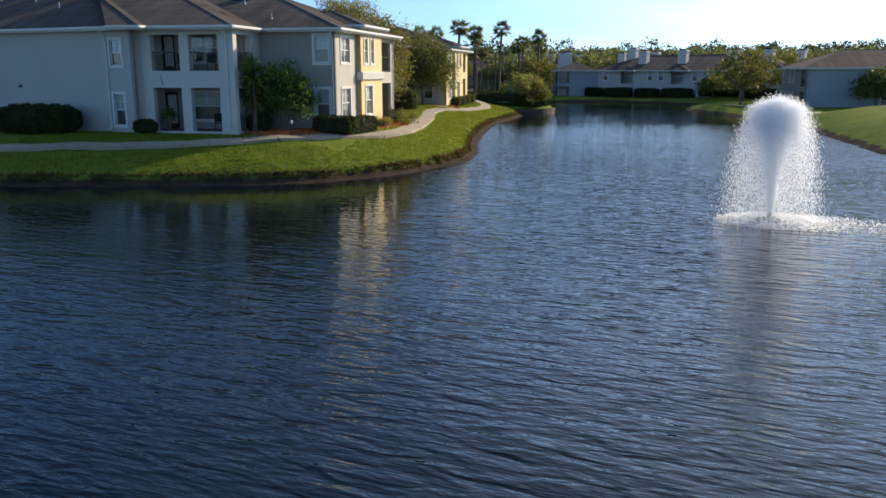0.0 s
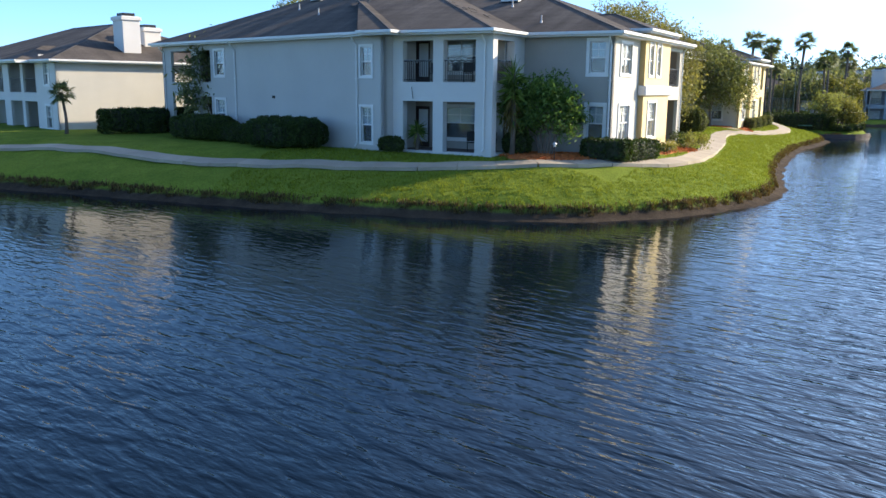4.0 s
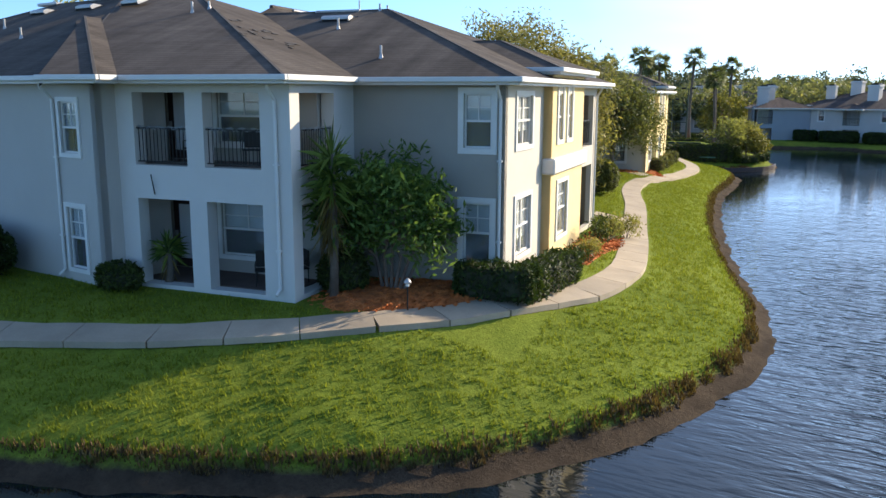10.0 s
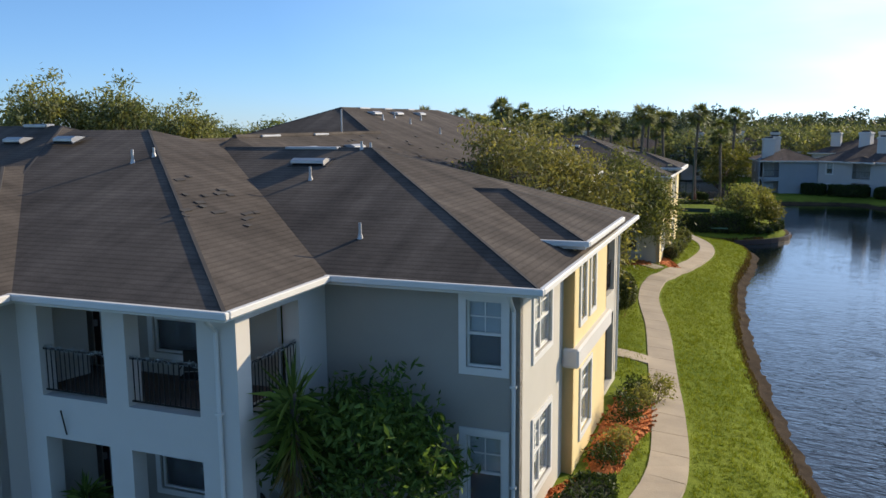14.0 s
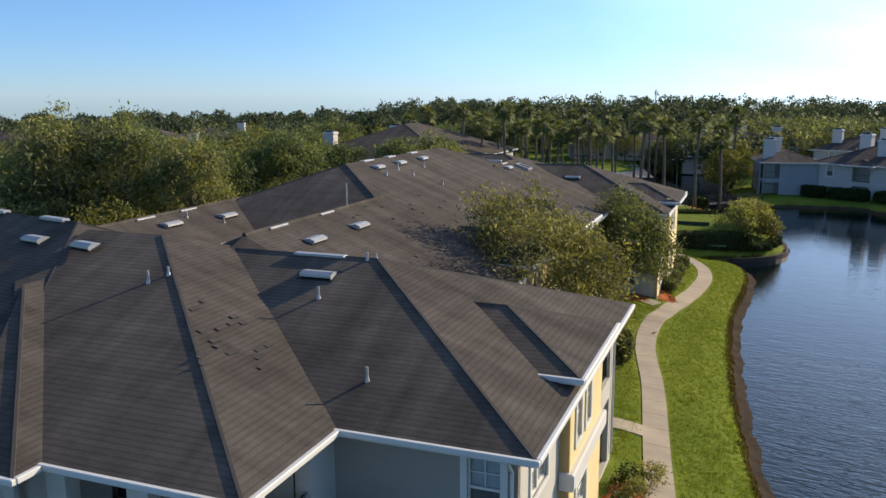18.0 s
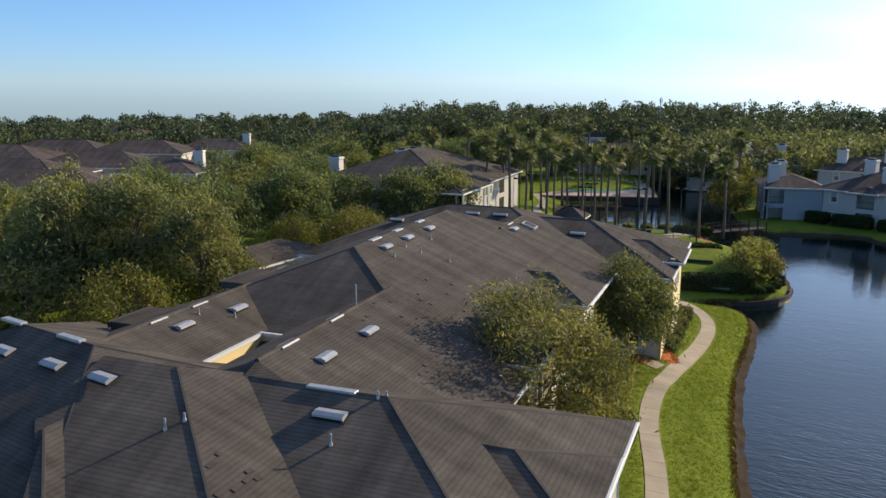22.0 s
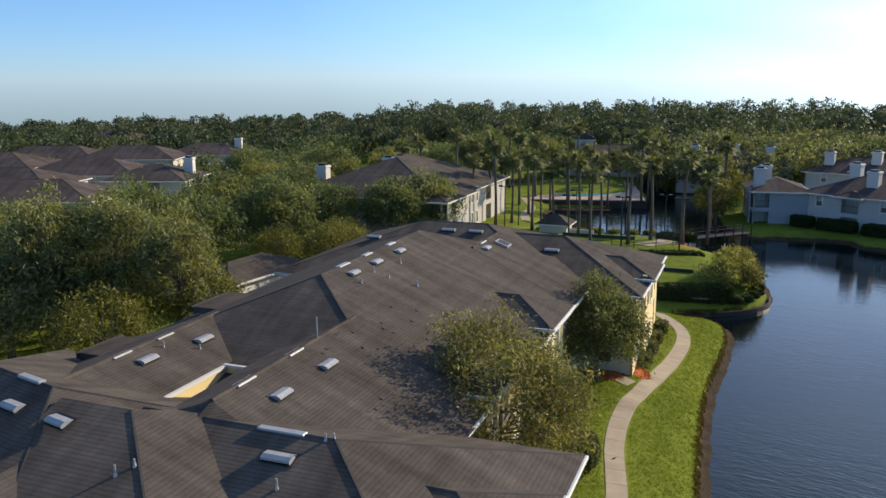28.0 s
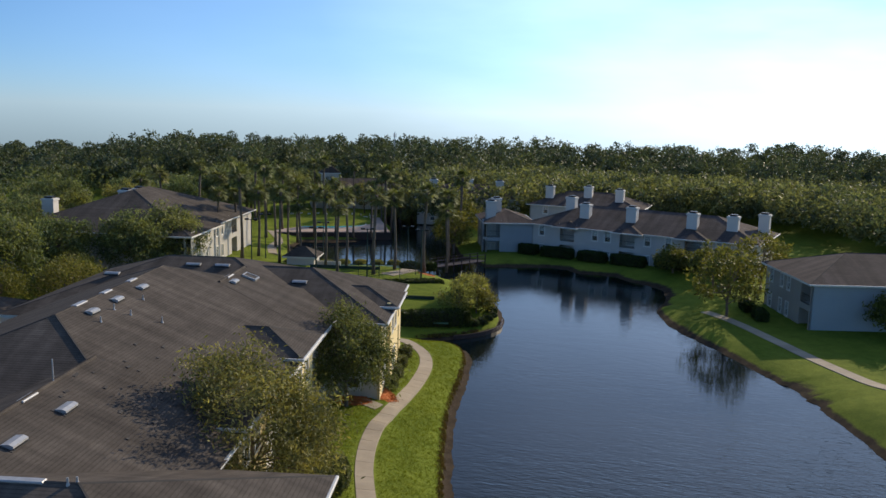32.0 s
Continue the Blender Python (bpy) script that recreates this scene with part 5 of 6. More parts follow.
def paved_path(name, pts, width, label, slab=1.45, lift=0.035):
    r = root(name, Matrix.Identity(4), label, "path", kind="structure")
    c = catmull(pts, slab / 3)
    for i in range(0, len(c) - 3, 3):
        seg = c[i:i + 4]
        vs, fs = [], []
        for j, q in enumerate(seg):
            d = (seg[min(j + 1, 3)] - seg[max(j - 1, 0)]).normalized()
            s = Vector((d.y, -d.x))
            q = q + d * (0.012 if j == 0 else (-0.012 if j == 3 else 0))
            for w in (-width / 2, width / 2):
                e = q + s * w
                z = max(zat(q.x, q.y), zat(e.x, e.y)) + 0.01
                vs += [(e.x, e.y, z + lift), (e.x, e.y, z - 0.12)]
        for j in range(3):
            k = 4 * j
            fs += [(k, k + 2, k + 6, k + 4), (k, k + 4, k + 5, k + 1), (k + 2, k + 3, k + 7, k + 6)]
        fs += [(0, 1, 3, 2), (12, 14, 15, 13)]
        obj("slab", vs, fs, M_PATH, r)
    return r


paved_path("pavement", [(-40, 41.5), (-35, 42.2), (-31, 41.7), (-26, 40.6), (-21, 40.4), (-17, 40.6), (-14, 40.85), (-12.5, 41.1), (-11.2, 41.4), (-9.8, 41.9), (-8.4, 42.4), (-7.0, 43.35), (-5.9, 44.3), (-4.6, 45.85), (-3.4, 47.5), (-2.35, 50.4), (-1.85, 54.5), (-1.5, 60), (-1.1, 66.5), (-1.0, 72.5), (-0.2, 77.5), (1.3, 81.7), (3.7, 88), (5.0, 93), (4.6, 96.2), (2.2, 98.5), (-1, 99.5)], 1.05, "winding pale concrete footpath of jointed slabs")
paved_path("pavement", [(-1.7, 61.2), (-3.0, 61.3), (-4.6, 61.6)], 1.1, "short concrete spur to the building")
paved_path("pavement", [(0.4, 81.6), (-1.2, 82.6), (-4.0, 83.6)], 1.1, "short concrete spur to the building")
paved_path("pavement", [(44.5, 72), (42, 82), (40.5, 92), (40, 100), (39.5, 107), (38.4, 112)], 1.3, "concrete footpath along the far bank")
paved_path("pavement", [(-11, 146), (-11.5, 152), (-11, 160), (-13, 168)], 1.3, "concrete footpath by the palms")


def L2W(u, v):
    q = MA @ Vector((u, v, 0))
    return q.x, q.y


# ---------------------------------------------------------------- mulch beds
def bed(pts, label="bed of orange bark mulch", chips=900, seed=1):
    rng = np.random.default_rng(seed)
    P = np.array(smooth_closed(np.array(pts, float), 2))
    c = P.mean(0)
    rings = [c + (P - c) * s for s in (1.0, 0.8, 0.55, 0.3)]
    vs = []
    for k, ring in enumerate(rings):
        z = land_z(ring[:, 0], ring[:, 1]) + (-0.05 if k == 0 else 0.07 + 0.02 * rng.normal(size=len(ring)))
        vs += [(x, y, q) for (x, y), q in zip(ring, z)]
    vs.append((c[0], c[1], zat(*c) + 0.09))
    n = len(P)
    fs = [(k * n + i, k * n + (i + 1) % n, (k + 1) * n + (i + 1) % n, (k + 1) * n + i) for k in range(3) for i in range(n)]
    fs += [(3 * n + i, 3 * n + (i + 1) % n, 4 * n) for i in range(n)]
    b = obj("mulch_bed", vs, fs, M_MULCH, None, "", True)
    tagged(b, label, "mulch bed", "mulch beds", "structure")
    t = np.sqrt(rng.uniform(0, 1, chips))
    q = c + (P[rng.integers(0, n, chips)] - c) * t[:, None]
    cen = np.column_stack([q, land_z(q[:, 0], q[:, 1]) + 0.09])
    g = leaves_geo(cen, 0.05, 1, 0.02, rng, 0.7, 1.3)
    tagged(fast_obj("bark_chips", *g, M_MULCH), "loose orange bark chips", "bark chips", kind="stuff")


bed([L2W(*p) for p in [(-4.4, -3.4), (-3.1, -3.95), (-1.7, -3.05), (-0.8, -2.05), (0.2, -0.9), (1.0, 1.0), (1.4, 2.5), (0.95, 3.2), (0.4, 4.0), (-0.3, 1.0), (-1.2, -0.2), (-3.2, -0.1), (-4.3, -0.8)]], chips=3800, seed=1)
bed([L2W(*p) for p in [(0.4, 4.0), (1.4, 4.2), (1.5, 6.5), (1.9, 9.0), (1.6, 11.2), (0.4, 11.6), (0.25, 8)]], chips=1600, seed=2)
bed([L2W(*p) for p in [(-1.6, 38.0), (-0.5, 37.9), (0.1, 37.8), (0.1, 38.6), (-0.3, 39.6), (-0.9, 40.2), (-1.5, 42.5)]], chips=600, seed=3)
bed([L2W(*p) for p in [(-4.4, 36.0), (-2.6, 36.0), (-1.4, 36.8), (-2.0, 38.3), (-4.4, 38.3)]], chips=500, seed=4)


# ---------------------------------------------------------------- hedges and shrubs
def hedge(m, L, W, H, label, seed, mat=None, leaf=0.05, dens=420, rnd=0.35, group="hedges", name="hedge"):
    rng = np.random.default_rng(seed)
    r = root(name, m, label, "hedge" if name == "hedge" else "shrub", group)
    n = int(dens * (L * W + 2 * H * (L + W)))
    p = rng.uniform(-1, 1, (n, 3))
    k = rng.integers(0, 5, n)
    p[k == 0, 2] = 1
    p[(k == 1), 1], p[(k == 2), 1] = -1, 1
    p[(k == 3), 0], p[(k == 4), 0] = -1, 1
    # rounded box
    e = 2 + (1 - rnd) * 6
    nn = (np.abs(p) ** e).sum(1, keepdims=True) ** (1 / e)
    p = p / np.maximum(nn, 1)
    lump = 1 + 0.05 * np.sin(3 * p[:, :1] * L + 2) + 0.05 * np.sin(4 * p[:, 1:2] * W + 3 * p[:, :1] * L)
    p = p * np.array([L / 2, W / 2, H / 2]) * lump + rng.normal(size=p.shape) * 0.035
    p[:, 2] = np.maximum(p[:, 2] + H / 2, 0.0)
    fast_obj("foliage", *leaves_geo(p, leaf, 1, 0.02, rng), mat or M_LEAF_HEDGE, r)
    # solid dark core: the shade inside the foliage is put into its colour
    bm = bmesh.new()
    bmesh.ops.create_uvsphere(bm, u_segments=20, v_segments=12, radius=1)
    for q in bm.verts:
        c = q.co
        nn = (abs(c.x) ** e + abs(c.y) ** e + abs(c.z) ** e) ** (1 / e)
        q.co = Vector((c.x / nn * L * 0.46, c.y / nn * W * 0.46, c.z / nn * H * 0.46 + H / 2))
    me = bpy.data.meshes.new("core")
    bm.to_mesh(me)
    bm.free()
    me.materials.append(M_SHADE_CORE)
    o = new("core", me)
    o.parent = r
    return r


M_LEAF_SHRUBP = leaf_material("pale_shrub_leaves", (0.06, 0.075, 0.025), (0.14, 0.15, 0.05), 0.25)
M_SHADE_CORE = material("painted_shade_core", (0.03, 0.032, 0.015), 0.95, var=0.3, scale=6, grain=30)


def onA(u, v, rz=0, dz=0.0):
    x, y = L2W(u, v)
    return pose(x, y, zat(x, y) + dz, 0, 0, rz - 11.6)


hedge(onA(0.05, -0.75, 4), 2.1, 0.95, 0.95, "clipped dark green hedge at the building corner", 41)
hedge(onA(0.95, 1.2, 80), 3.4, 0.9, 0.9, "clipped dark green hedge along the sunlit wall", 42)
hedge(onA(-2.4, 23.2), 3.3, 2.6, 1.8, "large clipped round shrub beside the path", 43, M_LEAF_SHRUBP, rnd=0.85, group="round shrubs", name="shrub")
hedge(onA(-4.2, 24.6), 2.4, 2.2, 1.7, "large clipped round shrub beside the facade", 44, M_LEAF_SHRUBP, rnd=0.9, group="round shrubs", name="shrub")
def onW(u, v, rz=0):
    q = WING @ Vector((u, v, 0))
    return onA(q.x, q.y, rz - 13)


hedge(onW(-5.6, -1.7, 2), 4.4, 2.5, 1.5, "dark rounded shrub against the long wall", 46, rnd=0.7, group="round shrubs", name="shrub")
hedge(onW(-13.4, -1.8, 0), 4.6, 2.4, 1.35, "dark rounded shrub against the long wall", 47, rnd=0.75, group="round shrubs", name="shrub")
hedge(onW(-20.6, -1.3, 0), 1.8, 1.4, 1.2, "clipped box shrub by the arched porch", 48, rnd=0.4)
hedge(onA(-9.6, -4.0, 0), 1.3, 0.8, 0.75, "low leafy shrub beside the porch opening", 49, rnd=0.9, name="shrub", group="round shrubs")
hedge(onA(-3.9, -1.9, 30), 1.3, 1.0, 1.1, "dark shrub under the spiky plant", 50, rnd=0.9, name="shrub", group="round shrubs")
hedge(pose(-36, 52, zat(-36, 52), 0, 0, 62), 7, 1.6, 1.5, "dark hedge before the sunlit house", 51, rnd=0.3, dens=200, leaf=0.08)
for k, (u, v, L) in enumerate(((-0.75, 43.5, 1.8), (-0.7, 46.0, 1.6), (-0.8, 40.8, 1.2), (-0.6, 48.6, 1.8))):
    hedge(onA(u, v, 90), L, 1.0, 0.9, "small clipped shrub before the far wing", 52 + k, M_LEAF_SHRUBP, dens=300, rnd=0.8)
hedge(pose(6.4, 106.4, 0.7, 0, 0, 4), 8.6, 1.6, 1.7, "long dark clipped hedge beside the tennis court", 60, dens=220, leaf=0.08)
hedge(pose(6.2, 122.4, 0.9, 0, 0, 6), 8.0, 1.6, 1.3, "long dark clipped hedge between the courts", 61, dens=220, leaf=0.08)
for k in range(7):
    hedge(pose(-8.0 + 2.3 * k, 138.2 - 0.15 * k, 0.9, 0, 0, 20 * k), 2.0, 1.5, 0.9, "low yellow-green shrub along the upper pond", 62 + k, M_LEAF_YEL, 0.09, 160, 0.9, "pondside shrubs", "shrub")
for k, (x, y) in enumerate(((7.6, 134.5), (10, 134))):
    hedge(pose(x, y, 0.9), 2.2, 1.8, 1.3, "rounded green shrub by the bridge path", 70 + k, None, 0.09, 160, 0.9, "pondside shrubs", "shrub")
for k, (u, L) in enumerate(((1.2, 3), (6, 5), (11.5, 4), (17, 5), (24, 6), (31, 5))):
    q = E1M @ Vector((u, -2.0, 0))
    hedge(pose(q.x, q.y, zat(q.x, q.y), 0, 0, -39), L, 1.8, 1.5, "dark hedge along the building across the pond", 74 + k, dens=140, leaf=0.1)
for k, v in enumerate((3, 7)):
    q = pose(43.8, 105.2, 0, 0, 0, -8) @ Vector((-1.2, v, 0))
    hedge(pose(q.x, q.y, zat(q.x, q.y), 0, 0, 74), 3.2, 1.2, 1.0, "dark hedge along the building across the pond", 79 + k, dens=140, leaf=0.1)


def spiky(m, h, label, seed, n=150, ln=0.95, dead=70, name="yucca"):
    """A spiky-headed plant: bare stem, a ball of sword leaves, dry skirt."""
    rng = np.random.default_rng(seed)
    r = root(name, m, label, "plant")
    obj("trunk", *tube_geo([(0, 0, -0.1), (0.06, 0, h * 0.4), (0, 0.05, h * 0.75), (0, 0, h)], [0.13, 0.1, 0.09, 0.07], 8), M_PALMBARK, r, "", True)
    for nm, cnt, mat, lo, hi, zs in (("leaf", n, M_LEAF_SHRUB, -0.6, 1.45, (0.72, 1.0)), ("dry_leaf", dead, M_LEAF_DRY, -1.45, -0.9, (0.45, 0.8))):
        vs, fs = [], []
        for k in range(cnt):
            an, el, l = rng.uniform(0, 6.283), rng.uniform(lo, hi), ln * rng.uniform(0.75, 1.15)
            d = Vector((math.cos(an) * math.cos(el), math.sin(an) * math.cos(el), math.sin(el)))
            sd_ = Vector((-math.sin(an), math.cos(an), 0)) * 0.028
            b = Vector((0, 0, h * rng.uniform(*zs)))
            tip = b + d * l + Vector((0, 0, -0.14 * l * max(0, math.cos(el))))
            md = b + d * l * 0.5 + Vector((0, 0, 0.03))
            i = len(vs)
            vs += [tuple(b - sd_ * 0.6), tuple(b + sd_ * 0.6), tuple(md + sd_), tuple(tip), tuple(md - sd_)]
            fs.append((i, i + 1, i + 2, i + 3, i + 4))
        o = obj(nm, vs, fs, mat, r)
        o["kind"] = "stuff"
    return r


spiky(MA @ pose(-8.75, -3.05, ZG + 0.04), 1.0, "dark leafy potted plant inside the porch", 86, 90, 0.6, 20, "potted_plant")
spiky(onA(-3.85, -2.55), 3.75, "tall spiky yucca with a skirt of dry leaves by the porch", 81)
spiky(onA(-4.15, -2.2, 40), 2.9, "spiky yucca head leaning beside the taller one", 82, 90, 0.8, 60)
# broad glossy shrub beside it
rb = np.random.default_rng(83)
bush = root("shrub", onA(-2.75, -1.35), "large glossy dark green shrub with pale lit leaf tips", "shrub")
bc = crown_points(150, 1.75, 1.25, 1.45, 2.25, rb, -0.8)
obj("stem", *join(*[tube_geo([(0.1 * k - 0.2, 0, -0.1), (0.25 * k - 0.5, 0.1, 0.9), tuple(bc[k * 17])], [0.06, 0.045, 0.012], 6, False) for k in range(6)]), M_BARK, bush)
fast_obj("foliage", *leaves_geo(bc, 0.075, 42, 0.42, rb), M_LEAF_SHRUB, bush)
# flowering shrubs by the end balcony
for k, (u, v, h) in enumerate(((1.0, 8.2, 0.9), (1.3, 9.6, 0.8), (1.0, 10.8, 0.7), (1.6, 11.3, 1.0), (0.9, 5.2, 0.4), (1.15, 6.4, 0.4))):
    r_ = np.random.default_rng(90 + k)
    s = root("flowering_shrub", onA(u, v), "small loose green shrub with dull pink tips in mulch", "shrub", "flowering shrubs")
    cc = crown_points(26, 0.45, 0.45, h * 0.55, h * 0.55, r_)
    fast_obj("foliage", *leaves_geo(cc, 0.045, 26, 0.22, r_), M_LEAF_YEL if k % 2 else M_LEAF_HEDGE, s)
    obj("stem", *join(*[tube_geo([(0, 0, -0.1), tuple(cc[j * 6])], [0.02, 0.006], 5, False) for j in range(4)]), M_BARK, s)

# garden light on a thin post
gl = root("garden_light", onA(-1.6, -2.85), "small mushroom-topped garden light on a thin post", "lamp")
obj("post", *tube_geo([(0, 0, -0.1), (0, 0, 0.72)], 0.022, 8), M_METAL, gl)
obj("cap", *tube_geo([(0, 0, 0.74), (0, 0, 0.78), (0, 0, 0.86)], [0.1, 0.095, 0.03], 12), M_VENT, gl, "pale domed metal cap", True)
obj("lens", *tube_geo([(0, 0, 0.66), (0, 0, 0.74)], 0.045, 10), M_BLIND, gl)

# ---------------------------------------------------------------- fittings of the main building
hedge(onW(-9.9, -1.5, 0), 3.2, 1.6, 0.95, "low dark shrub between two larger ones", 47, rnd=0.6, group="round shrubs", name="shrub")
for x0, y0, z1 in ((-0.12, -0.06, ZE - 0.35), (-4.9, PV - 0.06, ZE - 0.35)):
    dp = obj("downpipe", *tube_geo([(x0, y0 - 0.35, ZE - 0.12), (x0, y0 - 0.3, ZE - 0.3), (x0, y0, ZE - 0.6), (x0, y0, ZG + 0.25), (x0, y0 - 0.18, ZG + 0.1)], 0.045, 8), M_TRIM, A, "white rain downpipe")
    for z in (ZG + 1.2, ZG + 3.4):
        obj("bracket", *box_geo(x0 - 0.07, x0 + 0.07, y0 - 0.05, y0 + 0.06, z, z + 0.05), M_TRIM, dp)
for y0 in (12.3,):
    obj("downpipe", *tube_geo([(0.3, y0, ZE - 0.15), (0.07, y0, ZE - 0.5), (0.07, y0, ZG + 0.2)], 0.045, 8), M_TRIM, A, "white rain downpipe")


def zf1(v):
    return ZE + SP * (v + 4.2)


def zf2(v):
    return ZE + 0.367 * (v + 0.5)


def zmid(u):
    return ZE + 0.381 * (-4.3 - u)


roof_vent(A, frame_on(-7.75, 5.2, zf2(5.2), 0, -1, 0.367), 1.3)
for u, v in ((-10.27, 9.4), (-10.24, 12.9)):
    roof_vent(A, frame_on(u, v, zr - 0.382 * (u + 11.6), 1, 0, 0.382), 1.15)
for u, v in ((-14.0, 22.6), (-14.0, 25.4), (-14.0, 28.6), (-11.0, 36.2)):
    roof_vent(A, frame_on(u, v, zmid(u) if v < 30 else zr - 0.382 * (u + 11.6), 1, 0, 0.381), 1.0)
for u, v in ((-17.9, 11.0), (-17.6, 14.4)):
    roof_vent(A, frame_on(u, v, zl - 0.345 * (u + 18.8), 1, 0, 0.345), 1.15)
for u, v in ((-16.0, 42.2), (-13.8, 42.2), (-21.5, 40.5)):
    roof_vent(A, frame_on(u, v, ZE + 0.335 * (v - 34.8), 0, -1, 0.335), 1.3)
roof_vent(A, frame_on(-7.9, 42.0, ZF + 0.367 * (42.0 - FV + 0.5), 0, -1, 0.367), 1.3)
for u, v, z, h in ((-11.65, 2.3, zf1(2.3), 0.4), (-11.3, 2.75, zf1(2.75), 0.28), (-7.15, 4.1, zf2(4.1), 0.4), (-4.15, 1.1, zf2(1.1), 0.4), (-13.2, 21.9, zmid(-13.2), 0.3), (-12.7, 24.2, zmid(-12.7), 0.3), (-13.5, 24.0, zmid(-13.5), 0.35),
                   (-11.3, 24.9, zmid(-11.3), 0.35), (-13.2, 26.9, zmid(-13.2), 0.3), (-11.57, 14.4, 10.35, 1.2), (-6.6, 6.2, 10.05, 0.3), (-18.2, 12.4, 9.9, 0.35), (-6.4, 6.4, 10.05, 0.25), (-17.2, 13.6, 9.55, 0.3)):
    vent_pipe(A, u, v, z, h * 0.9, 0.036 if h < 1 else 0.03)
# low ridge vents along the crests
for u0, u1, v, z in ((-9.2, -7.4, 6.3, 10.1),):
    obj("ridge_vent", *box_geo(u0, u1, v - 0.16, v + 0.16, z - 0.04, z + 0.05, 0.03), M_VENT, A, "pale metal ridge vent")
for v0, v1, u, z in ((8.4, 9.6, -11.6, zr), (12.0, 13.1, -11.6, zr), (9.9, 11.0, -18.8, zl), (12.6, 13.7, -18.8, zl), (22.4, 23.6, -14.85, 11.62), (25.4, 26.4, -14.85, 11.62), (28.6, 29.6, -14.85, 11.62), (36.4, 37.6, -11.6, zr)):
    obj("ridge_vent", *box_geo(u - 0.16, u + 0.16, v0, v1, z - 0.04, z + 0.05, 0.03), M_VENT, A, "pale metal ridge vent")
sv = mesh_at("square_vent", box_geo(-0.45, 0.45, -0.45, 0.45, 0.0, 0.1, 0.02), frame_on(-10.6, 38.6, zr - 0.382 * 1.0, 1, 0, 0.354), M_CAP, A, "square dark roof hatch with a pale rim")
mesh_at("rim", join(box_geo(-0.5, 0.5, -0.5, -0.42, 0.0, 0.14), box_geo(-0.5, 0.5, 0.42, 0.5, 0.0, 0.14), box_geo(-0.5, -0.42, -0.42, 0.42, 0.0, 0.14), box_geo(0.42, 0.5, -0.42, 0.42, 0.0, 0.14)), frame_on(-10.6, 38.6, zr - 0.382 * 1.0, 1, 0, 0.354), M_VENT, sv)
# curled and missing shingle tabs
rs = np.random.default_rng(7)
for k in range(70):
    if k < 42:
        u, v = rs.uniform(-10.5, -6.5), rs.uniform(-2.5, 2.5)
        u = min(u, -4.15 - (v + 4.2) * 0 - rs.uniform(1.2, 5.0))
        if -4.2 + (-4.15 - u) > 4.8:
            continue
        m_, vv = frame_on(u, v, ZE + SP * (-4.15 - u), 1, 0, SP), 0
        if (-4.15 - u) > (v + 4.2):
            continue
    else:
        u, v = rs.uniform(-11.4, -7), rs.uniform(12, 24)
        m_ = frame_on(u, v, max(zmid(u) if v > 17.5 else 0, zr - 0.382 * (u + 11.6) if v < 18 else 0), 1, 0, 0.36)
    w = rs.uniform(0.06, 0.2)
    mesh_at("loose_shingle", box_geo(-w, w, -0.07, 0.07, 0.012, 0.03), m_ @ pose(0, 0, 0, rs.uniform(-4, 4), rs.uniform(-4, 4), rs.uniform(-12, 12)), M_CAP, A)


# silver tinsel wound along two porch railings, and a thin rod on the porch band
M_TINSEL = material("silver_tinsel", (0.4, 0.42, 0.42), 0.3, 0.6, var=0.2, scale=8)
rt = np.random.default_rng(77)
for F_, (s0, s1) in ((Fp, o1), (Fp, o2), (Fq, s1)):
    n_ = int((s1 - s0) * 90)
    ss = np.linspace(s0, s1, n_)
    p0, p1 = [Vector(q) for q in (F_.slab(s0, s0 + 0.001, 0, 0.001, -0.12, -0.119)[0][0], F_.slab(s1, s1 + 0.001, 0, 0.001, -0.12, -0.119)[0][0])]
    cs_ = np.array([tuple(p0.lerp(p1, k / max(1, n_ - 1)) + Vector((0, 0, ZG + 4.27 + 0.025 * math.sin(k * 0.21)))) for k in range(n_)])
    gl = root("tinsel_garland", MA, "silver tinsel garland wound along the porch railing", "garland", "porch garlands")
    fast_obj("strand", *leaves_geo(cs_, 0.015, 6, 0.04, rt), M_TINSEL, gl)
obj("flag_rod", *tube_geo([(-8.75, PV - 0.03, ZG + 2.5), (-8.77, PV - 0.12, ZG + 3.05)], 0.016, 6), M_METAL, A, "thin dark rod on the porch front")


# ---------------------------------------------------------------- porch furniture
def patio_chair(m, label, group="porch chairs"):
    c = root("patio_chair", m, label, "chair", group)
    box("seat", (-0.24, 0.24, -0.24, 0.24, 0.4, 0.44), M_METAL, c, "", 0.01)
    box("backrest", (-0.24, 0.24, 0.2, 0.25, 0.46, 0.92), M_METAL, c, "", 0.02)
    for x in (-0.21, 0.21):
        for y in (-0.21, 0.21):
            obj("leg", *tube_geo([(x, y, 0), (x, y, 0.42)], 0.016, 6), M_METAL, c)
        obj("armrest", *tube_geo([(x * 1.1, -0.2, 0.42), (x * 1.1, -0.18, 0.62), (x * 1.1, 0.22, 0.64)], 0.016, 6), M_METAL, c)
    return c


pc = patio_chair(MA @ pose(-6.3, -2.4, ZG + 3.285, 0, 0, 25), "dark metal patio chair on the upper porch")
for u, v, z, r_, lb in ((-5.5, -2.2, ZG + 3.285, -20, "dark metal patio chair on the upper porch"), (-8.1, -2.5, ZG + 3.285, 10, "dark metal patio chair on the upper porch"), (-6.0, -2.5, ZG + 0.045, 30, "dark metal patio chair on the lower porch"), (-5.3, -1.9, ZG + 0.045, -40, "dark metal patio chair on the lower porch")):
    copy_thing(pc, MA @ pose(u, v, z, 0, 0, r_))["label"] = lb


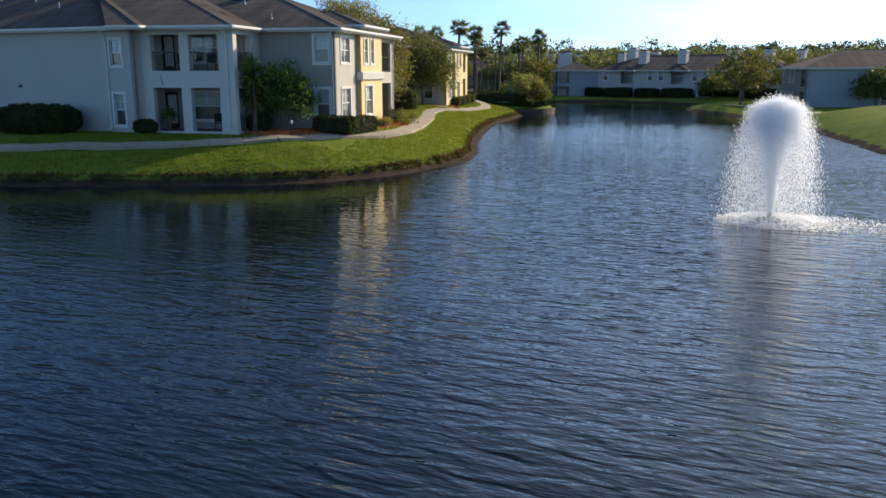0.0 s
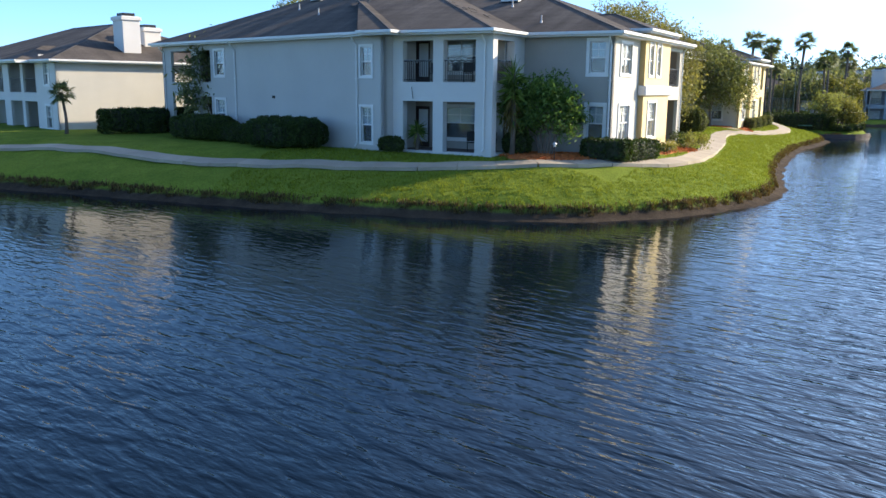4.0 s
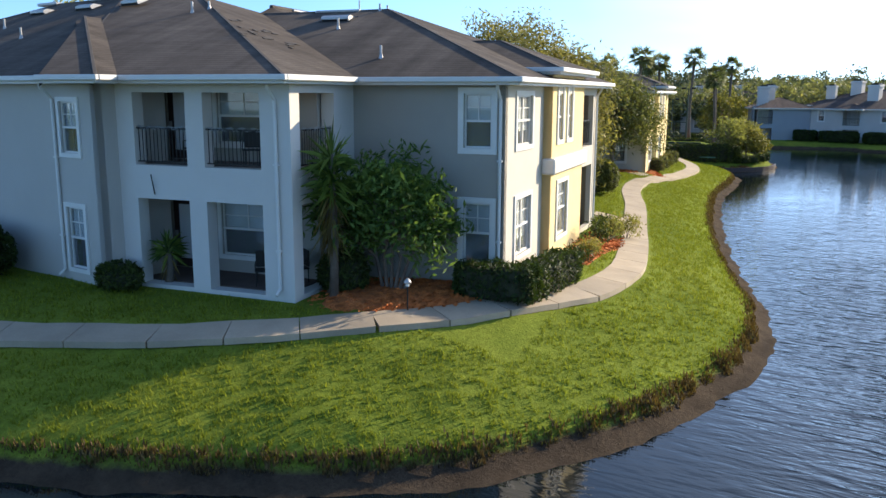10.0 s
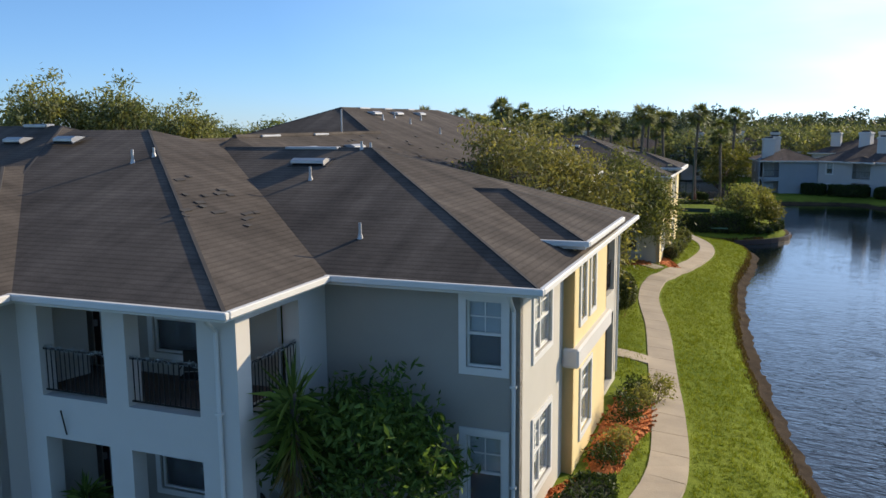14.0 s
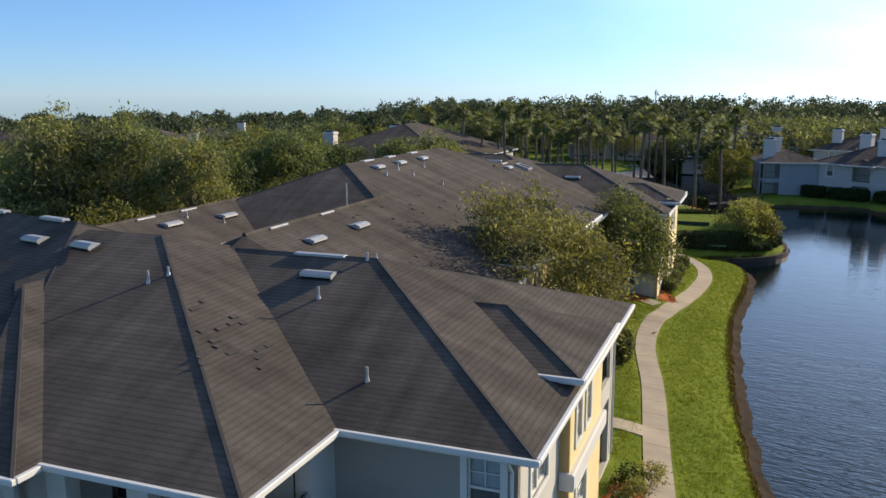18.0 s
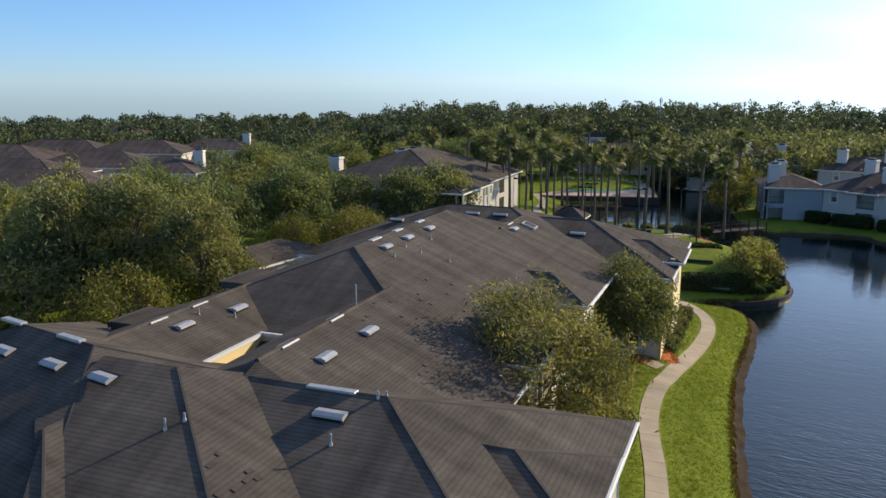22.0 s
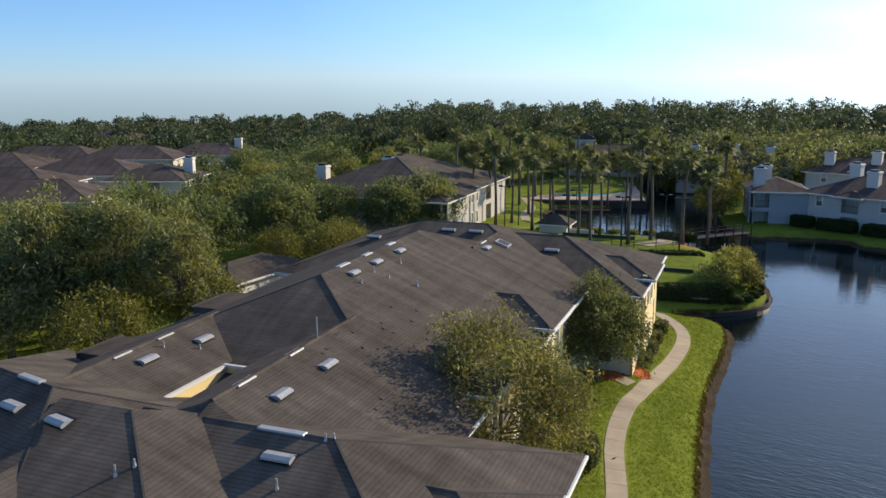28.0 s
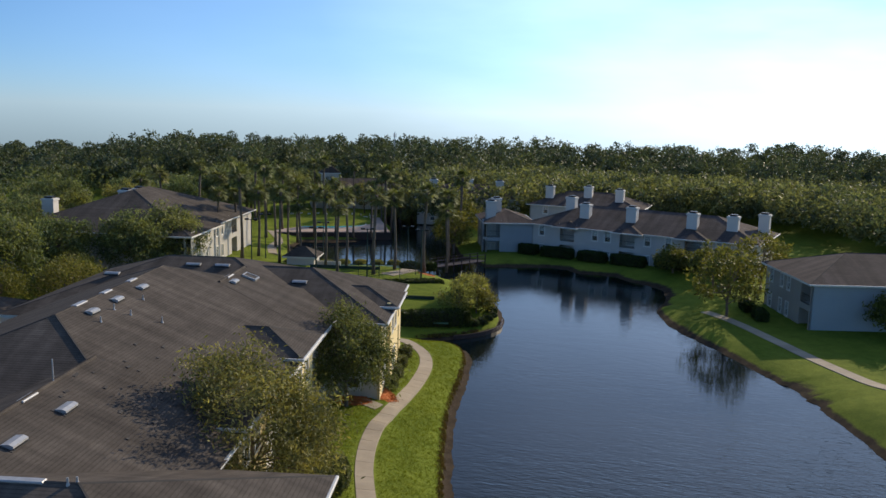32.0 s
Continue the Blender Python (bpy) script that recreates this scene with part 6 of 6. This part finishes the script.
# ---------------------------------------------------------------- fountain
FX, FY = 11.9, 27.2
ft = root("fountain", pose(FX, FY, 0), "floating pond fountain with a tall white spray bell", "fountain")
M_SPRAY = bpy.data.materials.new("white_spray")
M_SPRAY.use_nodes = True
_b = M_SPRAY.node_tree.nodes["Principled BSDF"]
_b.inputs["Base Color"].default_value, _b.inputs["Roughness"].default_value = (0.93, 0.95, 0.97, 1), 0.4
_t = M_SPRAY.node_tree.nodes.new("ShaderNodeBsdfTranslucent")
_t.inputs[0].default_value = (0.95, 0.96, 0.98, 1)
_m = M_SPRAY.node_tree.nodes.new("ShaderNodeMixShader")
_m.inputs[0].default_value = 0.7
M_SPRAY.node_tree.links.new(_b.outputs[0], _m.inputs[1])
M_SPRAY.node_tree.links.new(_t.outputs[0], _m.inputs[2])
M_SPRAY.node_tree.links.new(_m.outputs[0], M_SPRAY.node_tree.nodes["Material Output"].inputs[0])
rf = np.random.default_rng(31)
n = 150000
T = rf.uniform(0, 1, n) ** 0.85
an = rf.uniform(0, 2 * np.pi, n)
vr = np.where(rf.uniform(0, 1, n) < 0.55, rf.normal(0.6, 0.12, n), np.abs(rf.normal(0.25, 0.22, n))).clip(0.01, 1.0)
rr = (vr + 0.06) * T ** 0.88 * 2.05
hh = 4.35 * (1 - 0.22 * rf.uniform(0, 1, n) ** 1.5) * (4 * T * (1 - T)) * (1 - 0.12 * vr ** 2)
hh = np.where(T > 0.5, hh * (1 - 0.05 * T), hh)
cen = np.column_stack([rr * np.cos(an), rr * np.sin(an), hh + 0.05]) + rf.normal(size=(n, 3)) * (0.03 + 0.09 * T[:, None])
slope = np.column_stack([vr * np.cos(an) * 0.35, vr * np.sin(an) * 0.35, 4.1 * (1 - 2 * T)])
slope /= np.linalg.norm(slope, axis=1, keepdims=True) + 1e-9
sz = rf.uniform(0.0025, 0.007, (n, 1))
sidev = np.cross(slope, rf.normal(size=(n, 3)))
sidev /= np.linalg.norm(sidev, axis=1, keepdims=True) + 1e-9
q = np.stack([cen - slope * sz * 7, cen + sidev * sz, cen + slope * sz * 7, cen - sidev * sz], 1).reshape(-1, 3)
spray = fast_obj("spray", q, np.arange(4 * n).reshape(-1, 4), M_SPRAY, ft, "white falling droplets")
spray["kind"] = "stuff"
n = 9000
an, rr = rf.uniform(0, 2 * np.pi, n), np.sqrt(rf.uniform(0, 1, n)) * 1.95
drift = rf.uniform(0, 1, n) ** 4 * 2.4
cen = np.column_stack([rr * np.cos(an) + drift, rr * np.sin(an) * 0.9 - drift * 0.35, np.abs(rf.normal(size=n)) * 0.07 * (2.1 - rr)])
g = leaves_geo(cen, 0.026, 1, 0.02, rf)
foam = fast_obj("foam", *g, M_SPRAY, ft, "white splash on the water")
foam["kind"] = "stuff"
obj("float", *tube_geo([(0, 0, -0.1), (0, 0, 0.08), (0, 0, 0.12)], [0.55, 0.52, 0.3], 16), M_METAL, ft, "", True)
obj("nozzle", *tube_geo([(0, 0, 0.1), (0, 0, 0.35)], [0.12, 0.06], 10), M_METAL, ft)

# ---------------------------------------------------------------- shoreline tufts and lawn blades
rg = np.random.default_rng(17)
seg = np.roll(SHORE, -1, axis=0) - SHORE
ok = (SHORE[:, 0] > -40) & (SHORE[:, 0] < 12) & (SHORE[:, 1] > 33) & (SHORE[:, 1] < 106)
S0, SG = SHORE[ok], seg[ok]
ln = np.linalg.norm(SG, axis=1)
pick = rg.choice(len(S0), 12000, p=ln / ln.sum())
p = S0[pick] + SG[pick] * rg.uniform(0, 1, (12000, 1))
nrm = np.column_stack([SG[pick, 1], -SG[pick, 0]]) / ln[pick][:, None]
if shore_dist(p[:1, 0] + nrm[:1, 0], p[:1, 1] + nrm[:1, 1])[0] < 0:
    nrm = -nrm
p = p + nrm * rg.normal(0.36, 0.13, (12000, 1))


def blades(name, label, xy, h, w, mat, seed, lean=0.35, per=3):
    r = np.random.default_rng(seed)
    xy = np.repeat(xy, per, axis=0) + r.normal(size=(len(xy) * per, 2)) * 0.05
    z = land_z(xy[:, 0], xy[:, 1])
    keep = z > 0.12
    xy, z = xy[keep], z[keep]
    n = len(xy)
    a = r.uniform(0, 2 * np.pi, n)
    H = h * r.uniform(0.5, 1.3, n)
    b = np.column_stack([xy, z - 0.02])
    s = np.column_stack([np.cos(a), np.sin(a), 0 * a]) * w
    t = b + np.column_stack([np.cos(a + 1.6) * H * lean, np.sin(a + 1.6) * H * lean, H])
    q = np.stack([b - s, b + s, t + s * 0.2, t - s * 0.2], 1).reshape(-1, 3)
    return tagged(fast_obj(name, q, np.arange(4 * n).reshape(-1, 4), mat), label, "grass", kind="stuff")


M_GRASS = leaf_material("lawn_blades", (0.125, 0.172, 0.022), (0.21, 0.245, 0.034), 0.35, spec=0.02)
M_BANKGRASS = leaf_material("brown_bank_grass", (0.05, 0.034, 0.018), (0.15, 0.11, 0.045), 0.2)
blades("bank_grass", "dry brown grass along the cut bank", p, 0.13, 0.024, M_BANKGRASS, 18)
m = 125000
xy = np.column_stack([rg.uniform(-22, 11, m), rg.uniform(36, 104, m)])
d = shore_dist(xy[:, 0], xy[:, 1])
lu, lv = (xy[:, 0] + 5.9) * math.cos(radians(-11.6)) + (xy[:, 1] - 45.6) * math.sin(radians(-11.6)), -(xy[:, 0] + 5.9) * math.sin(radians(-11.6)) + (xy[:, 1] - 45.6) * math.cos(radians(-11.6))
inb = (lv > -3.6) & (lu < np.where(lv < 12.8, 1.5, np.where(lv < 38.2, -4.4, -1.0)))
PATHXY = np.array([tuple(q) for q in catmull([(-21, 40.4), (-17, 40.6), (-14, 40.85), (-12.5, 41.1), (-11.2, 41.4), (-9.8, 41.9), (-8.4, 42.4), (-7.0, 43.35), (-5.9, 44.3), (-4.6, 45.85), (-3.4, 47.5), (-2.35, 50.4), (-1.85, 54.5), (-1.5, 60), (-1.1, 66.5), (-1.0, 72.5), (-0.2, 77.5), (1.3, 81.7), (3.7, 88), (5.0, 93), (4.6, 96.2), (2.2, 98.5), (-1, 99.5)], 0.4)])
pd = np.sqrt(((xy[:, None] - PATHXY[None]) ** 2).sum(-1).min(1))
keep = (d > 0.45) & (d < 9) & ~inb & (pd > 0.68)
blades("grass", "short mown green lawn grass", xy[keep], 0.095, 0.017, M_GRASS, 19, 0.5, 4)

# ---------------------------------------------------------------- small peninsula and courts
edge = catmull([(9.0, 104.35), (10.5, 104.7), (12.6, 105.9), (14.4, 108.0), (15.3, 111)], 0.8)
pw = root("retaining_wall", Matrix.Identity(4), "low dark timber wall along the small peninsula", "wall")
for a, b in zip(edge, edge[1:]):
    d_ = (b - a).normalized()
    s_ = Vector((d_.y, -d_.x)) * 0.06
    vs = [(a.x + s_.x, a.y + s_.y, -0.4), (b.x + s_.x, b.y + s_.y, -0.4), (b.x - s_.x, b.y - s_.y, -0.4), (a.x - s_.x, a.y - s_.y, -0.4)]
    vs += [(x, y, 0.42) for x, y, _ in vs]
    obj("plank", vs, [(3, 2, 1, 0), (4, 5, 6, 7), (0, 1, 5, 4), (1, 2, 6, 5), (2, 3, 7, 6), (3, 0, 4, 7)], M_DOOR, pw)
for k, (x, y, h, r_) in enumerate(((10.2, 108.5, 3.4, 2.0), (12.3, 110.5, 3.0, 1.8), (12.0, 112.6, 3.6, 1.9), (12.6, 114.5, 3.2, 1.8), (13.0, 117, 2.8, 1.7), (13.6, 112.0, 2.0, 1.2))):
    t_ = tree("willow_shrub", pose(x, y, max(0.5, zat(x, y))), "loose yellow-green willow shrub on the peninsula", h, r_, h * 0.42, M_LEAF_YEL if k % 2 == 0 else M_LEAF_OLIVE, 300 + k, 70, 26, 0.11, 0.07, 0.1, "pondside willows", 0.45)
for k, (x, y) in enumerate(((11.4, 106.6), (12.4, 107.4), (13.2, 108.6), (13.9, 110), (14.3, 111.8))):
    hedge(pose(x, y, max(0.4, zat(x, y))), 1.1, 1.0, 0.7, "small rounded shrub at the peninsula edge", 320 + k, None, 0.07, 160, 0.9, "peninsula shrubs", "shrub")
M_COURT = material("green_court", (0.1, 0.2, 0.14), 0.8, var=0.08, scale=0.4, relief=0.1)
M_COURTB = material("blue_green_court", (0.16, 0.27, 0.3), 0.8, var=0.08, scale=0.4, relief=0.1)
M_LINE = material("white_line_paint", (0.75, 0.75, 0.75), 0.7)
M_FENCE = material("dark_green_fence", (0.015, 0.04, 0.03), 0.6)


def court(m, w, l, label):
    c = root("tennis_court", m, label, "tennis court", "tennis courts")
    box("apron", (-w / 2 - 2.5, w / 2 + 2.5, -l / 2 - 2, l / 2 + 2, -0.1, 0.0), M_COURT, c)
    box("playing_surface", (-w / 2, w / 2, -l / 2, l / 2, -0.05, 0.006), M_COURTB, c)
    for x in (-w / 2, w / 2, 0):
        box("line", (x - 0.06, x + 0.06, -l / 2, l / 2, 0.002, 0.011), M_LINE, c)
    for y in (-l / 2, l / 2):
        box("line", (-w / 2, w / 2, y - 0.06, y + 0.06, 0.002, 0.012), M_LINE, c)
    net = box("net", (-w / 2 - 0.5, w / 2 + 0.5, -0.02, 0.02, 0.05, 0.95), M_FENCE, c)
    return c


def fence(m, L, label="tall dark green mesh fence on thin posts"):
    f = root("court_fence", m, label, "fence", "court fences")
    for k in range(int(L / 2.5) + 1):
        obj("post", *tube_geo([(k * 2.5, 0, 0), (k * 2.5, 0, 2.7)], 0.04, 6), M_FENCE, f)
    for z in (0.1, 1.4, 2.68):
        obj("rail", *tube_geo([(0, 0, z), (L, 0, z)], 0.025, 5), M_FENCE, f)
    obj("wire_mesh", *join(*[tube_geo([(k * 0.33, 0, 0.1), (k * 0.33, 0, 2.68)], 0.007, 3, False) for k in range(int(L / 0.33))]), M_FENCE, f)


court(pose(4.3, 114.0, 1.35, 0, 0, -12), 7, 11, "blue-green tennis court with white lines behind a hedge")
court(pose(-1.0, 131.0, 1.35, 0, 0, -12), 8, 9, "green tennis court behind a mesh fence")
fence(pose(-4.5, 125.6, 1.3, 0, 0, -8), 12.5)
fence(pose(-5.5, 137.2, 1.3, 0, 0, -4), 12.5)
fence(pose(8.0, 124.5, 1.3, 0, 0, 100), 12.5)
fence(pose(10.0, 109.4, 1.2, 0, 0, 78), 10)


def light_pole(x, y, h=7.2, two=True):
    r = root("light_pole", pose(x, y, max(0.6, zat(x, y))), "dark green court light pole with square lamp heads", "street lamp", "court lights")
    obj("pole", *tube_geo([(0, 0, 0), (0, 0, h)], [0.09, 0.06], 8), M_FENCE, r)
    obj("arm", *tube_geo([(-0.6, 0, h - 0.1), (0.6, 0, h - 0.1)], 0.04, 6), M_FENCE, r)
    for s in (-1, 1):
        box("lamp_head", (s * 0.55 - 0.25, s * 0.55 + 0.25, -0.2, 0.2, h - 0.12, h + 0.08), M_METAL, r, "", 0.02)


for x, y in ((-11.5, 139), (-12.8, 133), (1.5, 124.8), (8.0, 124.3), (7.5, 136.5), (-3.8, 138.4), (-4.6, 125.4)):
    light_pole(x, y, 6.0)

# bridge, lawn court, hut
br = root("footbridge", pose(11.2, 137.6, 0.7, 0, 0, 32), "dark timber footbridge with railings over the channel", "bridge")
for k in range(20):
    box("deck_board", (k * 0.45, k * 0.45 + 0.42, -0.8, 0.8, 0.2, 0.26), M_DOOR, br)
for y in (-0.8, 0.8):
    for k in range(7):
        box("post", (k * 1.48 - 0.05, k * 1.48 + 0.05, y - 0.05, y + 0.05, -1.4, 1.25), M_DOOR, br)
    for z in (0.75, 1.2):
        box("rail", (0, 9, y - 0.04, y + 0.04, z - 0.05, z), M_DOOR, br)
paved_path("pavement", [(4.0, 126.6), (6.5, 129.5), (7.6, 133), (9, 136), (11, 137.6)], 2.0, "pale path leading to the footbridge")
bed([(8.0, 128.6), (10.6, 128.8), (10.2, 131.6), (8.6, 132)], "bed of orange mulch by the footbridge", 500, 9)
hut = root("pump_house", pose(-6.4, 135.8, 1.2, 0, 0, -12), "small white hut with a dark hipped roof", "hut")
box("wall", (-1.8, 1.8, -1.5, 1.5, 0, 1.6), M_STUCCO_W, hut)
hip_roof(hut, -2.3, 2.3, -2.0, 2.0, 1.7, 0.55)
box("low_wall", (1.9, 5.0, -0.2, 0.0, 0, 0.95), M_STUCCO_W, hut, "low white wall")

# pool terrace on the upper pond
M_POOL = material("turquoise_pool_water", (0.1, 0.5, 0.56), 0.08, var=0.05, relief=0.05)
M_DECK = material("pale_pool_deck", (0.45, 0.33, 0.26), 0.9, var=0.12)
pool = root("swimming_pool", pose(-3, 177, 1.1, 0, 0, 2), "turquoise swimming pool in a pale paved terrace", "pool")
box("deck", (-9.5, 10.0, -10, 9, -1.4, 0.25), M_DECK, pool)
P_ = smooth_closed(np.array([(-6, -5), (0, -6.5), (6, -4), (7, 1), (2, 4), (-4, 3)], float), 2)
obj("pool_water", [(x, y, 0.3) for x, y in P_], [tuple(range(len(P_)))], M_POOL, pool)
obj("coping", *tube_geo([(x, y, 0.27) for x, y in P_] + [(P_[0][0], P_[0][1], 0.27)], 0.14, 6, False), M_STUCCO_W, pool)
box("retaining_edge", (-9.7, 10.2, -10.2, -10.0, -1.6, 0.1), M_DOOR, pool)
for k in range(10):
    um = root("sun_lounger", pose(-10 + k * 1.7, 185 + (k % 2), 1.36, 0, 0, 10 * k), "white sun lounger beside the pool", "lounger", "pool loungers")
    box("seat", (-0.3, 0.3, -0.7, 0.5, 0.28, 0.34), M_TRIM, um, "", 0.01)
    box("backrest", (-0.3, 0.3, 0.5, 0.56, 0.34, 0.85), M_TRIM, um, "", 0.01)
    for x in (-0.26, 0.26):
        for y in (-0.62, 0.45):
            box("leg", (x - 0.02, x + 0.02, y - 0.02, y + 0.02, 0, 0.28), M_TRIM, um)

# clubhouse beyond the pool, with a gabled tower
club = root("clubhouse", pose(-6.5, 196, 0, 0, 0, 4), "white clubhouse with a tall gabled tower among palms", "building")
block(club, 0, 20, 0, 9, 1.7, 5.6, {"s": M_STUCCO_W, "e": M_STUCCO_W}, {"s": [(3, "w"), (6, "w"), (10, "w"), (14, "w")]}, storeys=(0.8,))
hip_roof(club, -0.6, 20.6, -0.6, 9.6, 5.7, 0.4, mat=M_ROOF_B)
tw = 3.4
box("tower", (2, 2 + tw, -0.6, 2.8, 1.7, 9.2), M_STUCCO_W, club)
hip_roof(club, 1.6, 2.4 + tw, -1.0, 3.2, 9.2, 0.75, axis="v", hips=(False, False), mat=M_ROOF_B)
box("tower_opening", (2.9, 4.5, -0.64, -0.6, 7.2, 8.6), M_GLASS, club)

# west side: garage, lane, cars
M_GAR = material("cream_garage_wall", (0.7, 0.66, 0.55), 0.9, var=0.05)
gar = root("garage", pose(-37.5, 94.5, 0, 0, 0, -20), "low cream garage with a grey roof among the trees", "garage")
wall(gar, (0, 0), (5.5, 0), 1.6, 4.4, M_GAR)
wall(gar, (5.5, 0), (5.5, 10), 1.6, 4.4, M_GAR, [(1, 3.6, 1.62, 3.9), (5, 7.6, 1.62, 3.9)])
for s in (1, 5):
    gd = obj("garage_door", *Face((5.5, 0), (5.5, 10)).slab(s, s + 2.6, 1.62, 3.9, -0.15, -0.1), M_TRIM, gar, "white panelled garage door")
    for z in (2.15, 2.7, 3.3):
        obj("panel_rail", *Face((5.5, 0), (5.5, 10)).slab(s + 0.1, s + 2.5, z, z + 0.04, -0.1, -0.085), M_TRIM, gd)
wall(gar, (5.5, 10), (0, 10), 1.6, 4.4, M_GAR)
wall(gar, (0, 10), (0, 0), 1.6, 4.4, M_GAR)
hip_roof(gar, -0.5, 6, -0.5, 10.5, 4.5, 0.35, axis="v")
paved = [(-31, 88), (-27, 100), (-25, 112), (-30, 124), (-42, 132), (-56, 136)]
rc = catmull(paved, 2.0)
vs, fs = [], []
for i, q in enumerate(rc):
    d_ = (rc[min(i + 1, len(rc) - 1)] - rc[max(i - 1, 0)]).normalized()
    for w in (-3.2, 3.2):
        vs.append((q.x + d_.y * w, q.y - d_.x * w, zat(q.x, q.y) + 0.05))
fs = [(2 * i, 2 * i + 1, 2 * i + 3, 2 * i + 2) for i in range(len(rc) - 1)]
tagged(obj("road", vs, fs, M_ASPHALT), "asphalt car park lane between trees", "road", kind="structure")


def car(m, col, label):
    c = root("car", m, label, "car", "parked cars")
    paint = material("car_paint", col, 0.25, 0.2, var=0.03, relief=0)
    prof = [(-2.2, 0.35), (-2.2, 0.8), (-1.9, 0.95), (-1.1, 1.0), (-0.5, 1.42), (0.9, 1.45), (1.7, 1.0), (2.2, 0.9), (2.25, 0.35)]
    n = len(prof)
    vs = [(y, x, z) for y in (-0.85, 0.85) for x, z in prof]
    obj("body", vs, [tuple(range(n)), tuple(range(n, 2 * n))[::-1]] + [(k, n + k, n + (k + 1) % n, (k + 1) % n) for k in range(n)], paint, c)
    for y in (-0.862, 0.862):
        obj("side_window", [(y, -0.95, 1.02), (y, -0.45, 1.36), (y, 0.8, 1.38), (y, 1.35, 1.02)], [(0, 1, 2, 3)], M_GLASS, c)
    obj("windscreen", [(-0.7, -1.08, 1.03), (0.7, -1.08, 1.03), (0.66, -0.54, 1.41), (-0.66, -0.54, 1.41)], [(0, 1, 2, 3)], M_GLASS, c)
    for y in (-0.8, 0.8):
        for x in (-1.35, 1.35):
            w = obj("wheel", *tube_geo([(y - 0.1, x, 0.32), (y + 0.1, x, 0.32)], 0.32, 14), M_METAL, c)
            obj("rim", *tube_geo([(y - 0.11, x, 0.32), (y + 0.11, x, 0.32)], 0.18, 10), M_VENT, w)


for x, y, a, col, lb in ((-26.2, 106, 75, (0.35, 0.03, 0.025), "red parked car among trees"), (-33, 103.5, 60, (0.03, 0.03, 0.035), "dark parked car by the garage"), (-44, 134, 30, (0.6, 0.6, 0.62), "silver parked car on the lane"), (-50, 137.5, 20, (0.7, 0.7, 0.7), "white parked van on the lane")):
    car(pose(x, y, zat(x, y) + 0.06, 0, 0, a), col, lb)
# distant mast
ms = root("radio_mast", pose(16, 270, zat(16, 270)), "thin distant radio mast above the trees", "mast")
obj("pole", *tube_geo([(0, 0, 0), (0, 0, 13.8)], [0.25, 0.12], 6), M_VENT, ms)
for k in range(3):
    obj("antenna", *tube_geo([(0.4 * math.cos(2.1 * k), 0.4 * math.sin(2.1 * k), 12.2), (0.4 * math.cos(2.1 * k), 0.4 * math.sin(2.1 * k), 13.4)], 0.1, 5), M_VENT, ms)
# trees on the far bank
for k, (x, y, h, r_) in enumerate(((39.8, 109.5, 7.4, 3.6), (45.5, 124.5, 5.6, 2.8), (16.3, 153, 7.4, 2.8), (16.6, 159, 6.0, 2.4), (50, 121, 7.5, 3.6), (53, 100, 4.6, 2.2), (19.5, 164, 7, 3.2), (43.5, 132.5, 3.4, 2.2))):
    tree("tree", pose(x, y, zat(x, y)), "bushy olive-green tree on the far bank", h, r_, h * 0.4, M_LEAF_OLIVE, 400 + k, 110, 26, 0.16, 0.15, 0.18, "far bank trees", 0.6)
# small dark tree and palm shrub by the sunlit house
tree("tree", pose(-31.5, 51.5, zat(-31.5, 51.5)), "small dark evergreen tree between the houses", 5.5, 1.7, 2.4, M_LEAF_OAK, 410, 90, 30, 0.12, 0.1, 0.12, "small trees", 0.45)
palm(pose(-39.5, 47.8, zat(-39.5, 47.8)) @ Matrix.Scale(0.55, 4), 4.6, 411)
